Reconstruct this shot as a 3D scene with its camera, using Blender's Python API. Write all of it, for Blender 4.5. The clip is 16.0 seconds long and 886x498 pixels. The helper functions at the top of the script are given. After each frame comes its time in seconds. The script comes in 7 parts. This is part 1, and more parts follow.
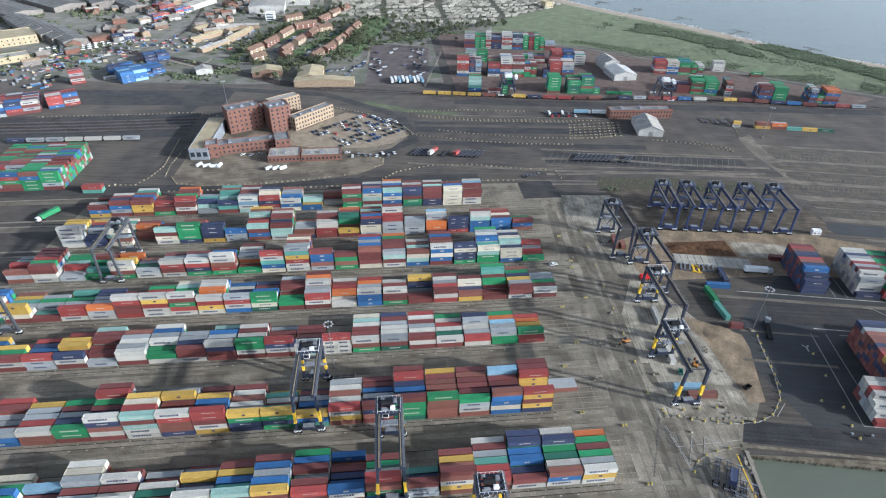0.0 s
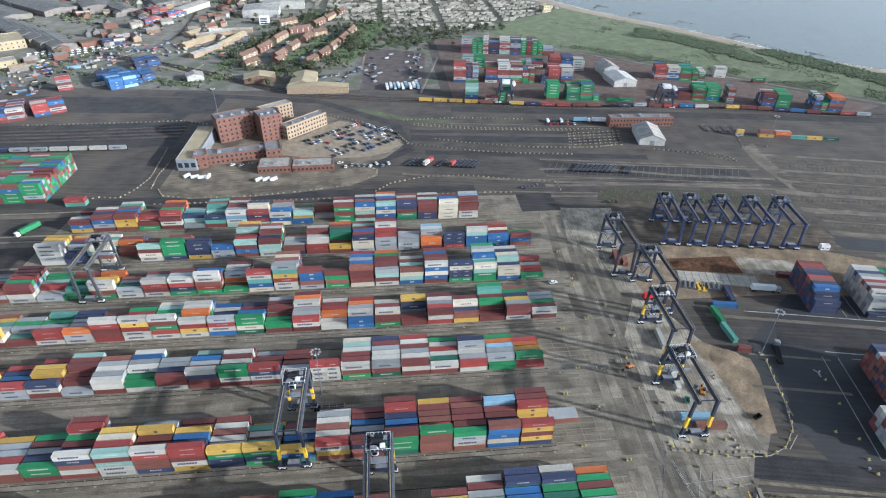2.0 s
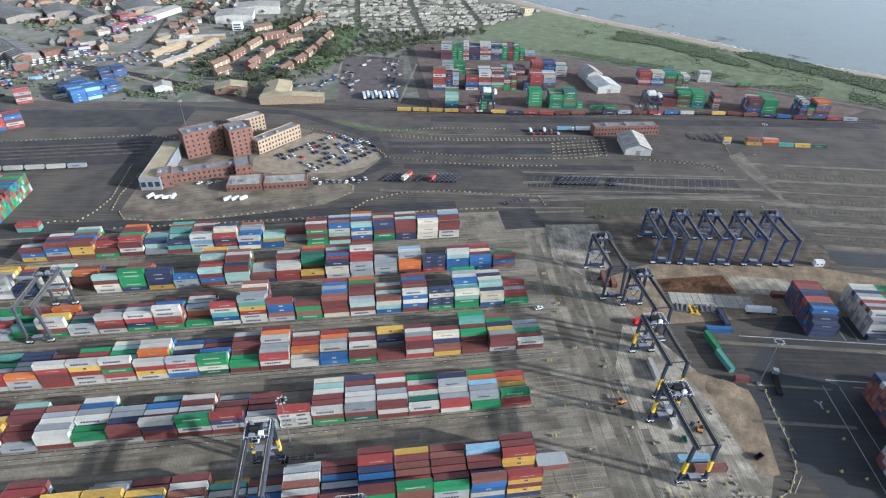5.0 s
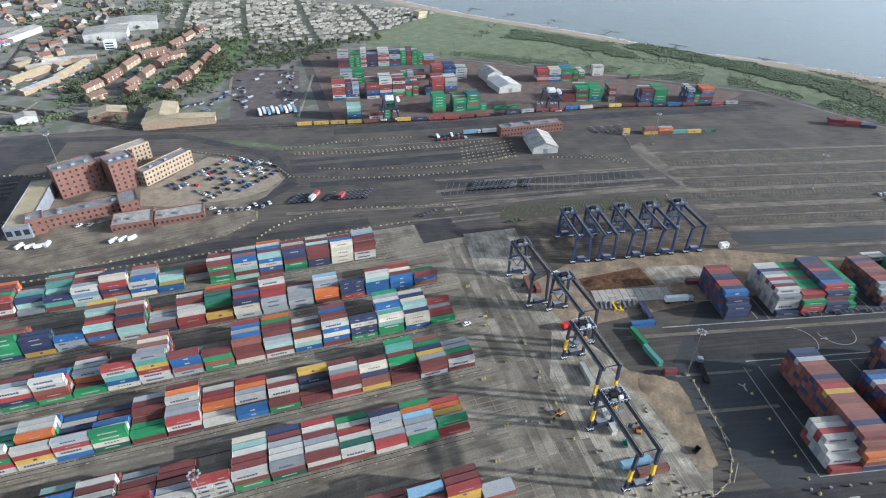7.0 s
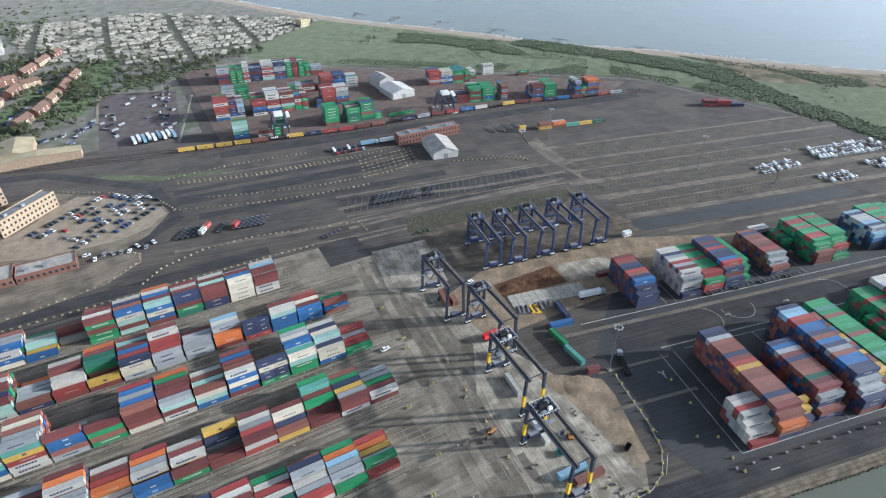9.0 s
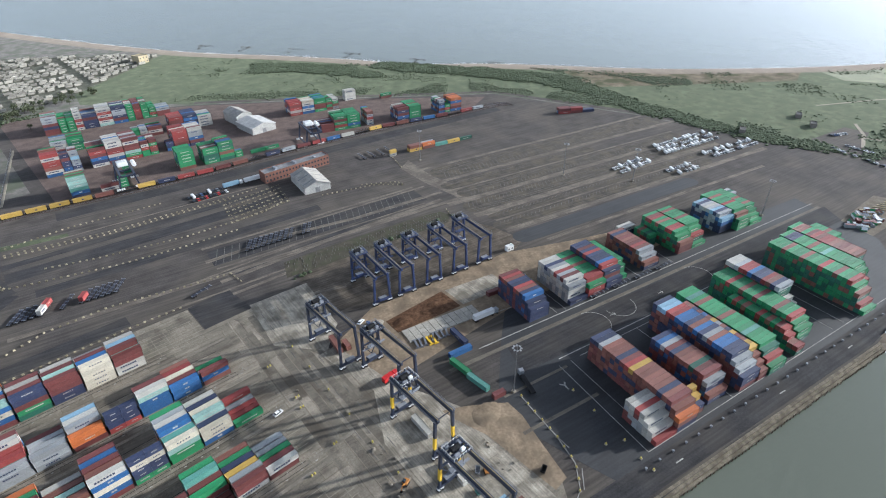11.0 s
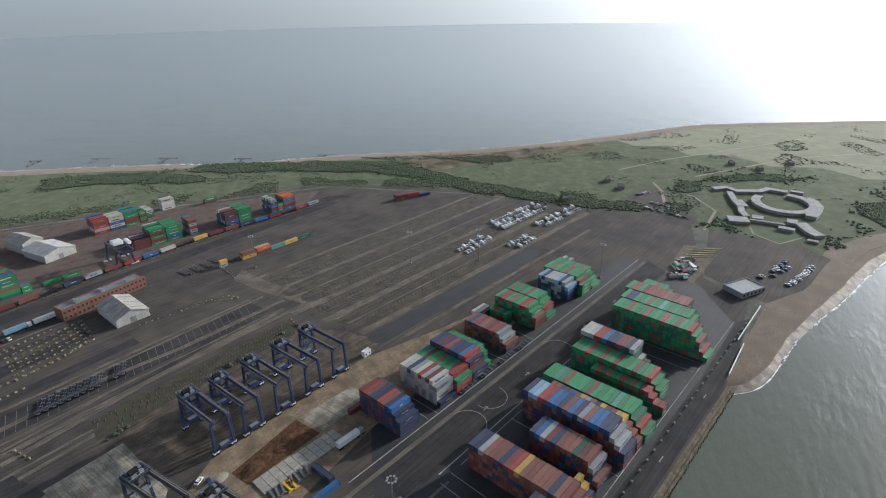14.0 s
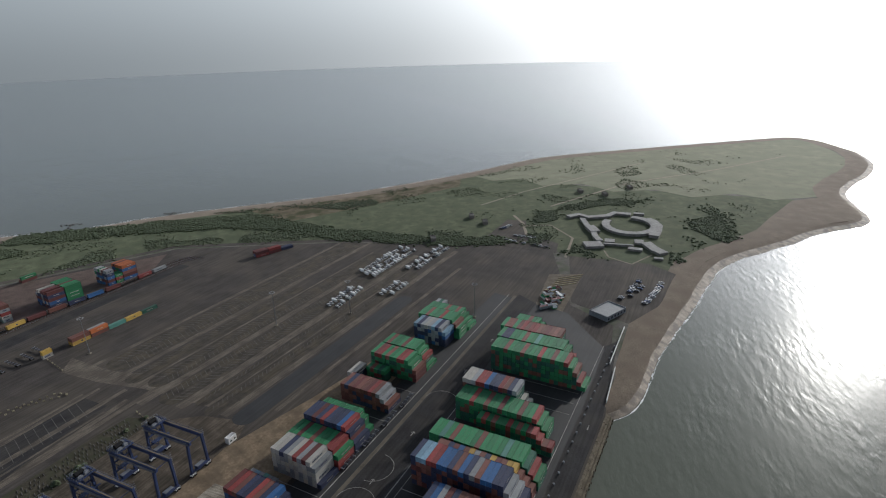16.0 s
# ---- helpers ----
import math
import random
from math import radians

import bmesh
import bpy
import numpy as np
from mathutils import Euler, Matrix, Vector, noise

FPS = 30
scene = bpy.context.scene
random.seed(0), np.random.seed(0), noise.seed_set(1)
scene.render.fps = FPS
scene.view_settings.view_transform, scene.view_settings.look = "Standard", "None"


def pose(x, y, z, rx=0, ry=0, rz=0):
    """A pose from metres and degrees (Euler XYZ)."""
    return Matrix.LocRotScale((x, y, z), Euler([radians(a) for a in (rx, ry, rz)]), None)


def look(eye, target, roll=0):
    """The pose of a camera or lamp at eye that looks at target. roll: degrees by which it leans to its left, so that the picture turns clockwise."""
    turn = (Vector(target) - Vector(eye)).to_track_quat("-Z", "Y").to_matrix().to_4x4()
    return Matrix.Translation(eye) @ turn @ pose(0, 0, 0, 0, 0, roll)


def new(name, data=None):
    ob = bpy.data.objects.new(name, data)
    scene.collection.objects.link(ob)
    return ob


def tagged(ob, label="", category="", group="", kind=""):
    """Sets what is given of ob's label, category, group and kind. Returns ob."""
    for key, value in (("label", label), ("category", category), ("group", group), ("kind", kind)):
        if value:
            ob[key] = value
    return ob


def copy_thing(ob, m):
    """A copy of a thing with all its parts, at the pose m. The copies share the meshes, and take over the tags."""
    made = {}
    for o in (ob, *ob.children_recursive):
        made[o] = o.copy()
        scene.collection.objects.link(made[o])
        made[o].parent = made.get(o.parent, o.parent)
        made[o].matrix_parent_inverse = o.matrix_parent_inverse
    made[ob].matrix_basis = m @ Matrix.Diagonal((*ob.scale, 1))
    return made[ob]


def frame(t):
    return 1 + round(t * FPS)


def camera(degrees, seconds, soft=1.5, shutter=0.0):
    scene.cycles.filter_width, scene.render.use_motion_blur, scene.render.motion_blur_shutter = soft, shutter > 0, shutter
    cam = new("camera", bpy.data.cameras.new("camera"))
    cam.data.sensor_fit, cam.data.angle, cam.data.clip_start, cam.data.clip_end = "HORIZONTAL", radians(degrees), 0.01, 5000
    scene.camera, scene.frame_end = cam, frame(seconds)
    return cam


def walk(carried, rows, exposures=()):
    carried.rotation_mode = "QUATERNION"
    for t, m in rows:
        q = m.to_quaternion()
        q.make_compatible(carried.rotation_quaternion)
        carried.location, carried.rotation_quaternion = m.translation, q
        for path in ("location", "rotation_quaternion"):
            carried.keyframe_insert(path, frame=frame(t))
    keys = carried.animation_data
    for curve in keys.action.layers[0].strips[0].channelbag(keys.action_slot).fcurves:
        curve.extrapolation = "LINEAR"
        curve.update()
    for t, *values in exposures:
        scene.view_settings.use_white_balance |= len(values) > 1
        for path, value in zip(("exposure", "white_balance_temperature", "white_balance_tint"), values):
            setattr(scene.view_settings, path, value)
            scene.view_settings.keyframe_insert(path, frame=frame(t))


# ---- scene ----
# camera path: drone at about 183 m, turning to the right as it drifts forward
cam = camera(76.98, 16.0, soft=1.1)
walk(cam, [
    (0.0, look((0.00, 0.00, 182.65), (24.95, 245.62, 12.21), 0.89)),
    (0.5, look((0.96, 3.56, 182.65), (25.96, 249.35, 12.46), 0.88)),
    (1.0, look((1.61, 7.25, 182.81), (27.00, 253.06, 12.72), 0.91)),
    (1.5, look((2.33, 11.07, 182.70), (28.14, 256.93, 12.75), 0.97)),
    (2.0, look((3.15, 14.73, 182.77), (29.07, 260.69, 12.98), 0.95)),
    (2.5, look((4.14, 18.50, 182.49), (30.17, 264.59, 12.90), 0.98)),
    (3.0, look((4.52, 22.42, 183.27), (31.00, 268.19, 13.28), 1.02)),
    (5.3, look((9.12, 38.55, 183.31), (46.21, 283.40, 13.98), 0.93)),
    (5.5, look((8.83, 40.41, 183.63), (51.54, 284.35, 14.31), 0.94)),
    (6.0, look((9.97, 44.23, 183.82), (64.58, 285.99, 14.78), 0.75)),
    (6.5, look((11.66, 47.99, 183.50), (77.86, 287.11, 14.87), 0.53)),
    (7.0, look((12.68, 51.81, 183.35), (88.59, 288.19, 14.95), 0.49)),
    (7.5, look((14.54, 55.16, 183.08), (99.66, 288.64, 15.04), 0.33)),
    (8.0, look((16.50, 58.64, 182.96), (110.64, 288.76, 15.09), 0.18)),
    (8.5, look((18.70, 61.84, 182.61), (122.37, 288.02, 14.99), -0.03)),
    (9.0, look((20.86, 64.59, 182.98), (139.20, 283.48, 15.41), -0.32)),
    (9.2, look((21.60, 65.76, 183.45), (146.55, 280.86, 15.76), -0.43)),
    (11.3, look((30.97, 78.63, 184.07), (209.96, 260.52, 26.35), -0.57)),
    (11.5, look((32.36, 80.65, 182.87), (216.84, 259.16, 27.61), -0.63)),
    (12.0, look((35.72, 82.81, 182.85), (229.98, 254.93, 32.39), -0.72)),
    (12.5, look((39.25, 84.95, 183.18), (243.45, 250.23, 38.32), -0.83)),
    (13.0, look((42.55, 87.21, 183.49), (256.89, 244.87, 44.93), -0.81)),
    (13.5, look((46.06, 88.85, 183.18), (270.57, 238.30, 51.80), -0.91)),
    (14.0, look((50.26, 90.47, 182.81), (286.03, 229.50, 60.01), -1.02)),
    (14.5, look((54.25, 91.46, 183.01), (301.39, 218.74, 70.21), -1.14)),
    (15.0, look((58.14, 92.76, 182.28), (315.29, 207.41, 78.69), -1.31)),
    (15.5, look((62.76, 93.10, 183.81), (325.67, 192.73, 79.16), -1.48)),
    (16.0, look((67.34, 94.23, 184.10), (336.68, 174.06, 78.82), -1.60)),
], exposures=[(0.0, 0.42, 5350, 8), (9.0, 0.46, 5350, 8), (12.5, 0.22, 5650, 10), (14.5, -0.42, 5750, 10), (16.0, -0.87, 5850, 10)])

# ---- world, sun ----
SUN_AZ, SUN_EL = radians(-23.5), radians(17.5)
world = bpy.data.worlds.new("sky")
scene.world = world
world.use_nodes = True
wn = world.node_tree
wn.nodes.clear()
sky = wn.nodes.new("ShaderNodeTexSky")
sky.sky_type, sky.sun_disc = "NISHITA", False
sky.sun_elevation, sky.sun_rotation = SUN_EL, radians(90) - SUN_AZ
sky.air_density, sky.dust_density, sky.ozone_density = 1.0, 2.5, 3.0
# the sky's horizon colour carries on below the horizon, as haze does
geo = wn.nodes.new("ShaderNodeTexCoord")
sep = wn.nodes.new("ShaderNodeSeparateXYZ")
low = wn.nodes.new("ShaderNodeMath")
low.operation, low.inputs[1].default_value = "MAXIMUM", 0.07
com = wn.nodes.new("ShaderNodeCombineXYZ")
bg = wn.nodes.new("ShaderNodeBackground")
bg.inputs["Strength"].default_value = 0.097
wo = wn.nodes.new("ShaderNodeOutputWorld")
wn.links.new(geo.outputs["Generated"], sep.inputs[0])
wn.links.new(sep.outputs["X"], com.inputs["X"])
wn.links.new(sep.outputs["Y"], com.inputs["Y"])
wn.links.new(sep.outputs["Z"], low.inputs[0])
wn.links.new(low.outputs[0], com.inputs["Z"])
wn.links.new(com.outputs[0], sky.inputs[0])
# a hazy day: pale sky with little colour, dimmer in the murk just over the horizon
pale = wn.nodes.new("ShaderNodeHueSaturation")
pale.inputs["Saturation"].default_value = 0.32
murk = wn.nodes.new("ShaderNodeMapRange")
murk.interpolation_type = "SMOOTHSTEP"
murk.inputs[1].default_value, murk.inputs[2].default_value, murk.inputs[3].default_value, murk.inputs[4].default_value = -0.05, 0.13, 1.85, 3.0
wn.links.new(sep.outputs["Z"], murk.inputs[0])
zenith = wn.nodes.new("ShaderNodeMapRange")
zenith.inputs[1].default_value, zenith.inputs[2].default_value, zenith.inputs[3].default_value, zenith.inputs[4].default_value = 0.15, 0.6, 1.0, 0.4
both = wn.nodes.new("ShaderNodeMath")
both.operation = "MULTIPLY"
wn.links.new(sep.outputs["Z"], zenith.inputs[0])
wn.links.new(murk.outputs[0], both.inputs[0])
wn.links.new(zenith.outputs[0], both.inputs[1])
wn.links.new(both.outputs[0], pale.inputs["Value"])
wn.links.new(sky.outputs[0], pale.inputs["Color"])
wn.links.new(pale.outputs[0], bg.inputs["Color"])
wn.links.new(bg.outputs[0], wo.inputs[0])
sun = new("sun", bpy.data.lights.new("sun", "SUN"))
sun.data.energy, sun.data.angle, sun.data.color = 4.9, radians(1.0), (1.0, 0.91, 0.78)
sun.matrix_world = look((0, 0, 0), (-math.cos(SUN_AZ) * math.cos(SUN_EL), -math.sin(SUN_AZ) * math.cos(SUN_EL), -math.sin(SUN_EL)))

# ---- materials ----
def material(name, colour, rough=0.8, metal=0.0, spots=0.25, size=4.0, fine=0.6, bump=0.0, stain=None, stain_amount=0.0, stain_size=20.0, tone=0.0, streak=None, haze_sheen=0.0, slabs=None):
    """A surface with grain at two scales; stain: a second colour in patches; tone: spread from piece to piece;
    sheen weight: the soft sheen of dusty ground or blades of grass, raised to stand in for distant haze; slabs: length,
    width, heading and contrast of cast bays with dark joints."""
    m = bpy.data.materials.new(name)
    m.use_nodes = True
    nt = m.node_tree
    bsdf = nt.nodes["Principled BSDF"]
    bsdf.inputs["Roughness"].default_value, bsdf.inputs["Metallic"].default_value = rough, metal
    # brightens ground seen at a slant, much as haze over distance would
    if haze_sheen:
        bsdf.inputs["Sheen Weight"].default_value, bsdf.inputs["Sheen Roughness"].default_value = haze_sheen, 0.5
        bsdf.inputs["Sheen Tint"].default_value = (*(0.3 + 0.6 * c / max(colour) for c in colour), 1)
    if rough >= 0.8:
        bsdf.inputs["Specular IOR Level"].default_value = 0.08
    where = nt.nodes.new("ShaderNodeNewGeometry")
    def grain(scale, detail=4.0, low=0.3, high=0.7):
        n = nt.nodes.new("ShaderNodeTexNoise")
        n.inputs["Scale"].default_value, n.inputs["Detail"].default_value = scale, detail
        nt.links.new(where.outputs["Position"], n.inputs["Vector"])
        r = nt.nodes.new("ShaderNodeMapRange")
        r.inputs[1].default_value, r.inputs[2].default_value = low, high
        nt.links.new(n.outputs["Fac"], r.inputs[0])
        return r.outputs[0]
    def blend(kind, fac, a, b):
        mx = nt.nodes.new("ShaderNodeMix")
        mx.data_type, mx.blend_type = "RGBA", kind
        for socket, v in ((mx.inputs[0], fac), (mx.inputs[6], a), (mx.inputs[7], b)):
            if isinstance(v, (int, float)):
                socket.default_value = v
            elif isinstance(v, tuple):
                socket.default_value = (*v, 1)
            else:
                nt.links.new(v, socket)
        return mx.outputs[2]
    dark = tuple(c * (1 - spots) for c in colour)
    light = tuple(min(1, c * (1 + spots)) for c in colour)
    coarse, small = grain(1 / size), grain(1 / fine, 3.0)
    col = blend("MIX", coarse, dark, light)
    col = blend("OVERLAY", 0.5, col, blend("MIX", small, (0.3, 0.3, 0.3), (0.7, 0.7, 0.7)))
    if stain:
        fac = nt.nodes.new("ShaderNodeMath")
        fac.operation, fac.inputs[1].default_value = "MULTIPLY", stain_amount
        nt.links.new(grain(1 / stain_size, 6.0, 0.45, 0.62), fac.inputs[0])
        col = blend("MIX", fac.outputs[0], col, stain)
    if streak:
        # worn streaks along a heading: degrees, strength, width in metres
        mp = nt.nodes.new("ShaderNodeMapping")
        mp.vector_type = "TEXTURE"
        mp.inputs["Rotation"].default_value, mp.inputs["Scale"].default_value = (0, 0, radians(streak[0])), (streak[2] * 22, streak[2], streak[2])
        sn = nt.nodes.new("ShaderNodeTexNoise")
        sn.inputs["Scale"].default_value, sn.inputs["Detail"].default_value = 1.0, 5.0
        sr = nt.nodes.new("ShaderNodeMapRange")
        sr.inputs[1].default_value, sr.inputs[2].default_value, sr.inputs[3].default_value, sr.inputs[4].default_value = 0.32, 0.68, 1 - streak[1], 1 + streak[1]
        hs = nt.nodes.new("ShaderNodeHueSaturation")
        nt.links.new(where.outputs["Position"], mp.inputs["Vector"])
        nt.links.new(mp.outputs[0], sn.inputs["Vector"])
        nt.links.new(sn.outputs["Fac"], sr.inputs[0])
        nt.links.new(sr.outputs[0], hs.inputs["Value"])
        nt.links.new(col, hs.inputs["Color"])
        col = hs.outputs[0]
    if slabs:
        mp = nt.nodes.new("ShaderNodeMapping")
        mp.vector_type = "TEXTURE"
        mp.inputs["Rotation"].default_value, mp.inputs["Scale"].default_value = (0, 0, radians(slabs[2])), (slabs[0], slabs[0], slabs[0])
        bays_tex = nt.nodes.new("ShaderNodeTexBrick")
        for socket, value in (("Color1", (1 - slabs[3],) * 3 + (1,)), ("Color2", (1 + slabs[3],) * 3 + (1,)), ("Mortar", (0.78, 0.76, 0.73, 1)), ("Scale", 1.0), ("Mortar Size", 0.012), ("Mortar Smooth", 0.3), ("Brick Width", 1.0), ("Row Height", slabs[1] / slabs[0])):
            bays_tex.inputs[socket].default_value = value
        bays_tex.offset = 0.37
        nt.links.new(where.outputs["Position"], mp.inputs["Vector"])
        nt.links.new(mp.outputs[0], bays_tex.inputs["Vector"])
        col = blend("MULTIPLY", 1.0, col, bays_tex.outputs["Color"])
    if tone:
        r = nt.nodes.new("ShaderNodeMapRange")
        r.inputs[3].default_value, r.inputs[4].default_value = 1 - tone, 1 + tone
        own = nt.nodes.new("ShaderNodeObjectInfo")
        mixed = nt.nodes.new("ShaderNodeMath")
        mixed.operation = "ADD"
        turn = nt.nodes.new("ShaderNodeMath")
        turn.operation = "FRACT"
        nt.links.new(where.outputs["Random Per Island"], mixed.inputs[0])
        nt.links.new(own.outputs["Random"], mixed.inputs[1])
        nt.links.new(mixed.outputs[0], turn.inputs[0])
        nt.links.new(turn.outputs[0], r.inputs[0])
        hsv = nt.nodes.new("ShaderNodeHueSaturation")
        nt.links.new(r.outputs[0], hsv.inputs["Value"])
        nt.links.new(col, hsv.inputs["Color"])
        col = hsv.outputs[0]
    nt.links.new(col, bsdf.inputs["Base Color"])
    if bump:
        b = nt.nodes.new("ShaderNodeBump")
        b.inputs["Strength"].default_value, b.inputs["Distance"].default_value = 1.0, bump
        nt.links.new(small, b.inputs["Height"])
        nt.links.new(b.outputs[0], bsdf.inputs["Normal"])
    return m

asphalt = material("asphalt", (0.062, 0.055, 0.05), 0.85, spots=0.25, size=12, fine=0.8, stain=(0.1, 0.087, 0.07), stain_amount=0.7, stain_size=40, streak=(-10, 0.25, 1.6), haze_sheen=0.06)
dark_asphalt = material("dark_asphalt", (0.024, 0.025, 0.027), 0.75, spots=0.2, size=14, fine=0.8, stain=(0.04, 0.039, 0.038), stain_amount=0.5, stain_size=30, streak=(-11.5, 0.2, 1.6), haze_sheen=0.02)
road_asphalt = material("road_asphalt", (0.038, 0.037, 0.038), 0.8, spots=0.25, size=9, fine=0.8, stain=(0.065, 0.059, 0.052), stain_amount=0.6, stain_size=22, streak=(-11, 0.25, 1.4), haze_sheen=0.04)
concrete = material("concrete", (0.235, 0.208, 0.163), 0.85, spots=0.2, size=7, fine=0.7, stain=(0.1, 0.087, 0.069), stain_amount=0.85, stain_size=14, streak=(0, 0.18, 2.0), slabs=(12.0, 4.5, 0, 0.14))
worn_concrete = material("worn_concrete", (0.145, 0.128, 0.102), 0.85, spots=0.2, size=6, fine=0.7, stain=(0.17, 0.15, 0.118), stain_amount=0.7, stain_size=12, streak=(-8, 0.16, 1.6))
pale_concrete = material("pale_concrete", (0.27, 0.24, 0.19), 0.85, spots=0.15, size=5, fine=0.7, stain=(0.22, 0.195, 0.158), stain_amount=0.7, stain_size=14)
sand = material("sand", (0.25, 0.192, 0.13), 0.95, spots=0.25, size=7, fine=1.4, stain=(0.16, 0.125, 0.088), stain_amount=0.8, stain_size=9, bump=0.02, streak=(60, 0.1, 2.5))
brown_earth = material("brown_earth", (0.1, 0.056, 0.032), 0.95, spots=0.35, size=2, fine=0.8, bump=0.08)
grass = material("grass", (0.072, 0.084, 0.046), 0.92, spots=0.5, size=7, fine=1.5, stain=(0.036, 0.048, 0.025), stain_amount=0.75, stain_size=14, haze_sheen=0.14)
spit_turf = material("spit_turf", (0.108, 0.11, 0.07), 0.92, spots=0.35, size=14, fine=1.5, stain=(0.07, 0.078, 0.046), stain_amount=0.7, stain_size=28, haze_sheen=0.32)
lawn = material("lawn", (0.06, 0.088, 0.036), 0.9, spots=0.3, size=10, fine=1.0, haze_sheen=0.12)
scrub = material("scrub", (0.058, 0.072, 0.04), 0.9, spots=0.25, size=2.0, fine=0.5, tone=0.25, haze_sheen=0.2)
beach = material("beach", (0.17, 0.138, 0.104), 0.95, spots=0.2, size=8, fine=1.0, stain=(0.13, 0.1, 0.075), stain_amount=0.7, stain_size=16, haze_sheen=0.2)
town_earth = material("town_earth", (0.12, 0.112, 0.098), 0.9, spots=0.35, size=9, fine=1.5, stain=(0.055, 0.072, 0.038), stain_amount=0.9, stain_size=22, haze_sheen=0.12)
brick = material("brick", (0.175, 0.092, 0.07), 0.85, spots=0.15, size=2, fine=0.3)
pale_brick = material("pale_brick", (0.3, 0.225, 0.155), 0.85, spots=0.15, size=2, fine=0.3)
grey_roof = material("grey_roof", (0.2, 0.2, 0.2), 0.7, spots=0.2, size=3, fine=0.5)
pale_roof = material("pale_roof", (0.36, 0.335, 0.29), 0.7, spots=0.15, size=4, fine=0.5, stain=(0.22, 0.21, 0.2), stain_amount=0.6, stain_size=6)
tan_roof = material("tan_roof", (0.4, 0.33, 0.2), 0.75, spots=0.15, size=4, fine=0.5, stain=(0.26, 0.22, 0.15), stain_amount=0.5, stain_size=8)
tile_roof = material("tile_roof", (0.175, 0.115, 0.086), 0.85, spots=0.2, size=2, fine=0.4, tone=0.2)
white_paint = material("white_paint", (0.72, 0.72, 0.7), 0.5, spots=0.06, size=3, fine=0.4, tone=0.1)
line_paint = material("line_paint", (0.34, 0.33, 0.3), 0.8, spots=0.35, size=3, fine=0.5)
faded_line = material("faded_line", (0.14, 0.132, 0.12), 0.85, spots=0.35, size=3, fine=0.5)
block_paint = material("block_paint", (0.28, 0.245, 0.165), 0.85, spots=0.3, size=2, fine=0.5, tone=0.35)
bollard_yellow = material("bollard_yellow", (0.45, 0.37, 0.07), 0.6, spots=0.25, size=1, fine=0.3)
yellow_paint = material("yellow_paint", (0.72, 0.46, 0.03), 0.5, spots=0.1, size=2, fine=0.3)
crane_blue = material("crane_blue", (0.03, 0.046, 0.115), 0.45, spots=0.2, size=2, fine=0.4)
crane_navy = material("crane_navy", (0.025, 0.032, 0.055), 0.45, spots=0.2, size=2, fine=0.4)
crane_grey = material("crane_grey", (0.2, 0.21, 0.23), 0.5, spots=0.15, size=2, fine=0.4)
steel = material("steel", (0.25, 0.25, 0.26), 0.45, 0.6, spots=0.2, size=1, fine=0.3)
rubber = material("rubber", (0.02, 0.02, 0.021), 0.85, spots=0.2, size=1, fine=0.2)
glass = material("glass", (0.03, 0.04, 0.05), 0.08, spots=0.1, size=2, fine=0.5)
red_paint = material("red_paint", (0.5, 0.02, 0.02), 0.4, spots=0.1)

PAINTS = {
    "M": (0.135, 0.038, 0.035), "R": (0.25, 0.042, 0.038), "B": (0.185, 0.072, 0.053), "W": (0.42, 0.405, 0.36), "L": (0.265, 0.28, 0.285),
    "U": (0.026, 0.1, 0.25), "N": (0.027, 0.038, 0.085), "G": (0.026, 0.2, 0.075), "D": (0.018, 0.1, 0.066), "T": (0.09, 0.25, 0.205),
    "I": (0.25, 0.385, 0.34), "Y": (0.46, 0.3, 0.06), "O": (0.46, 0.13, 0.035), "C": (0.5, 0.455, 0.355), "S": (0.2, 0.33, 0.43),
}
NAMES = {"M": "maroon", "R": "red", "B": "rust brown", "W": "white", "L": "light grey", "U": "blue", "N": "navy", "G": "green", "D": "dark green",
         "T": "teal", "I": "mint", "Y": "yellow", "O": "orange", "C": "cream", "S": "pale blue"}
paint = {k: material("paint_" + NAMES[k].replace(" ", "_"), c, 0.6, spots=0.07, size=3.0, fine=0.35, stain=(0.15, 0.11, 0.085), stain_amount=0.12, stain_size=0.7, tone=0.22)
         for k, c in PAINTS.items()}
PAINT_KEYS = list(PAINTS)

# ---- building blocks ----
def link(name, bm, mats, parent=None, label="", m=None):
    mesh = bpy.data.meshes.new(name)
    bm.to_mesh(mesh)
    bm.free()
    for x in mats if isinstance(mats, (list, tuple)) else [mats]:
        mesh.materials.append(x)
    ob = new(name, mesh)
    ob.parent = parent
    if m is not None:
        ob.matrix_basis = m
    return tagged(ob, label)

part = link

def empty(name, m=None, **tags):
    ob = new(name)
    if m is not None:
        ob.matrix_basis = m
    return tagged(ob, **tags)

def box(bm, lo, hi, mat=0, bevel=0.0, m=None):
    """A box from corner to corner, with bevelled edges where asked."""
    c = [(a + b) / 2 for a, b in zip(lo, hi)]
    s = [abs(b - a) for a, b in zip(lo, hi)]
    made = bmesh.ops.create_cube(bm, size=1.0, matrix=(m or Matrix()) @ Matrix.Translation(c) @ Matrix.Diagonal((*s, 1)))["verts"]
    faces = {f for v in made for f in v.link_faces}
    if bevel:
        edges = {e for f in faces for e in f.edges}
        out = bmesh.ops.bevel(bm, geom=list(edges), offset=bevel, segments=1, affect="EDGES")
        faces = set(out["faces"]) | {f for f in faces if f.is_valid}
    for f in faces:
        f.material_index = mat
    return faces

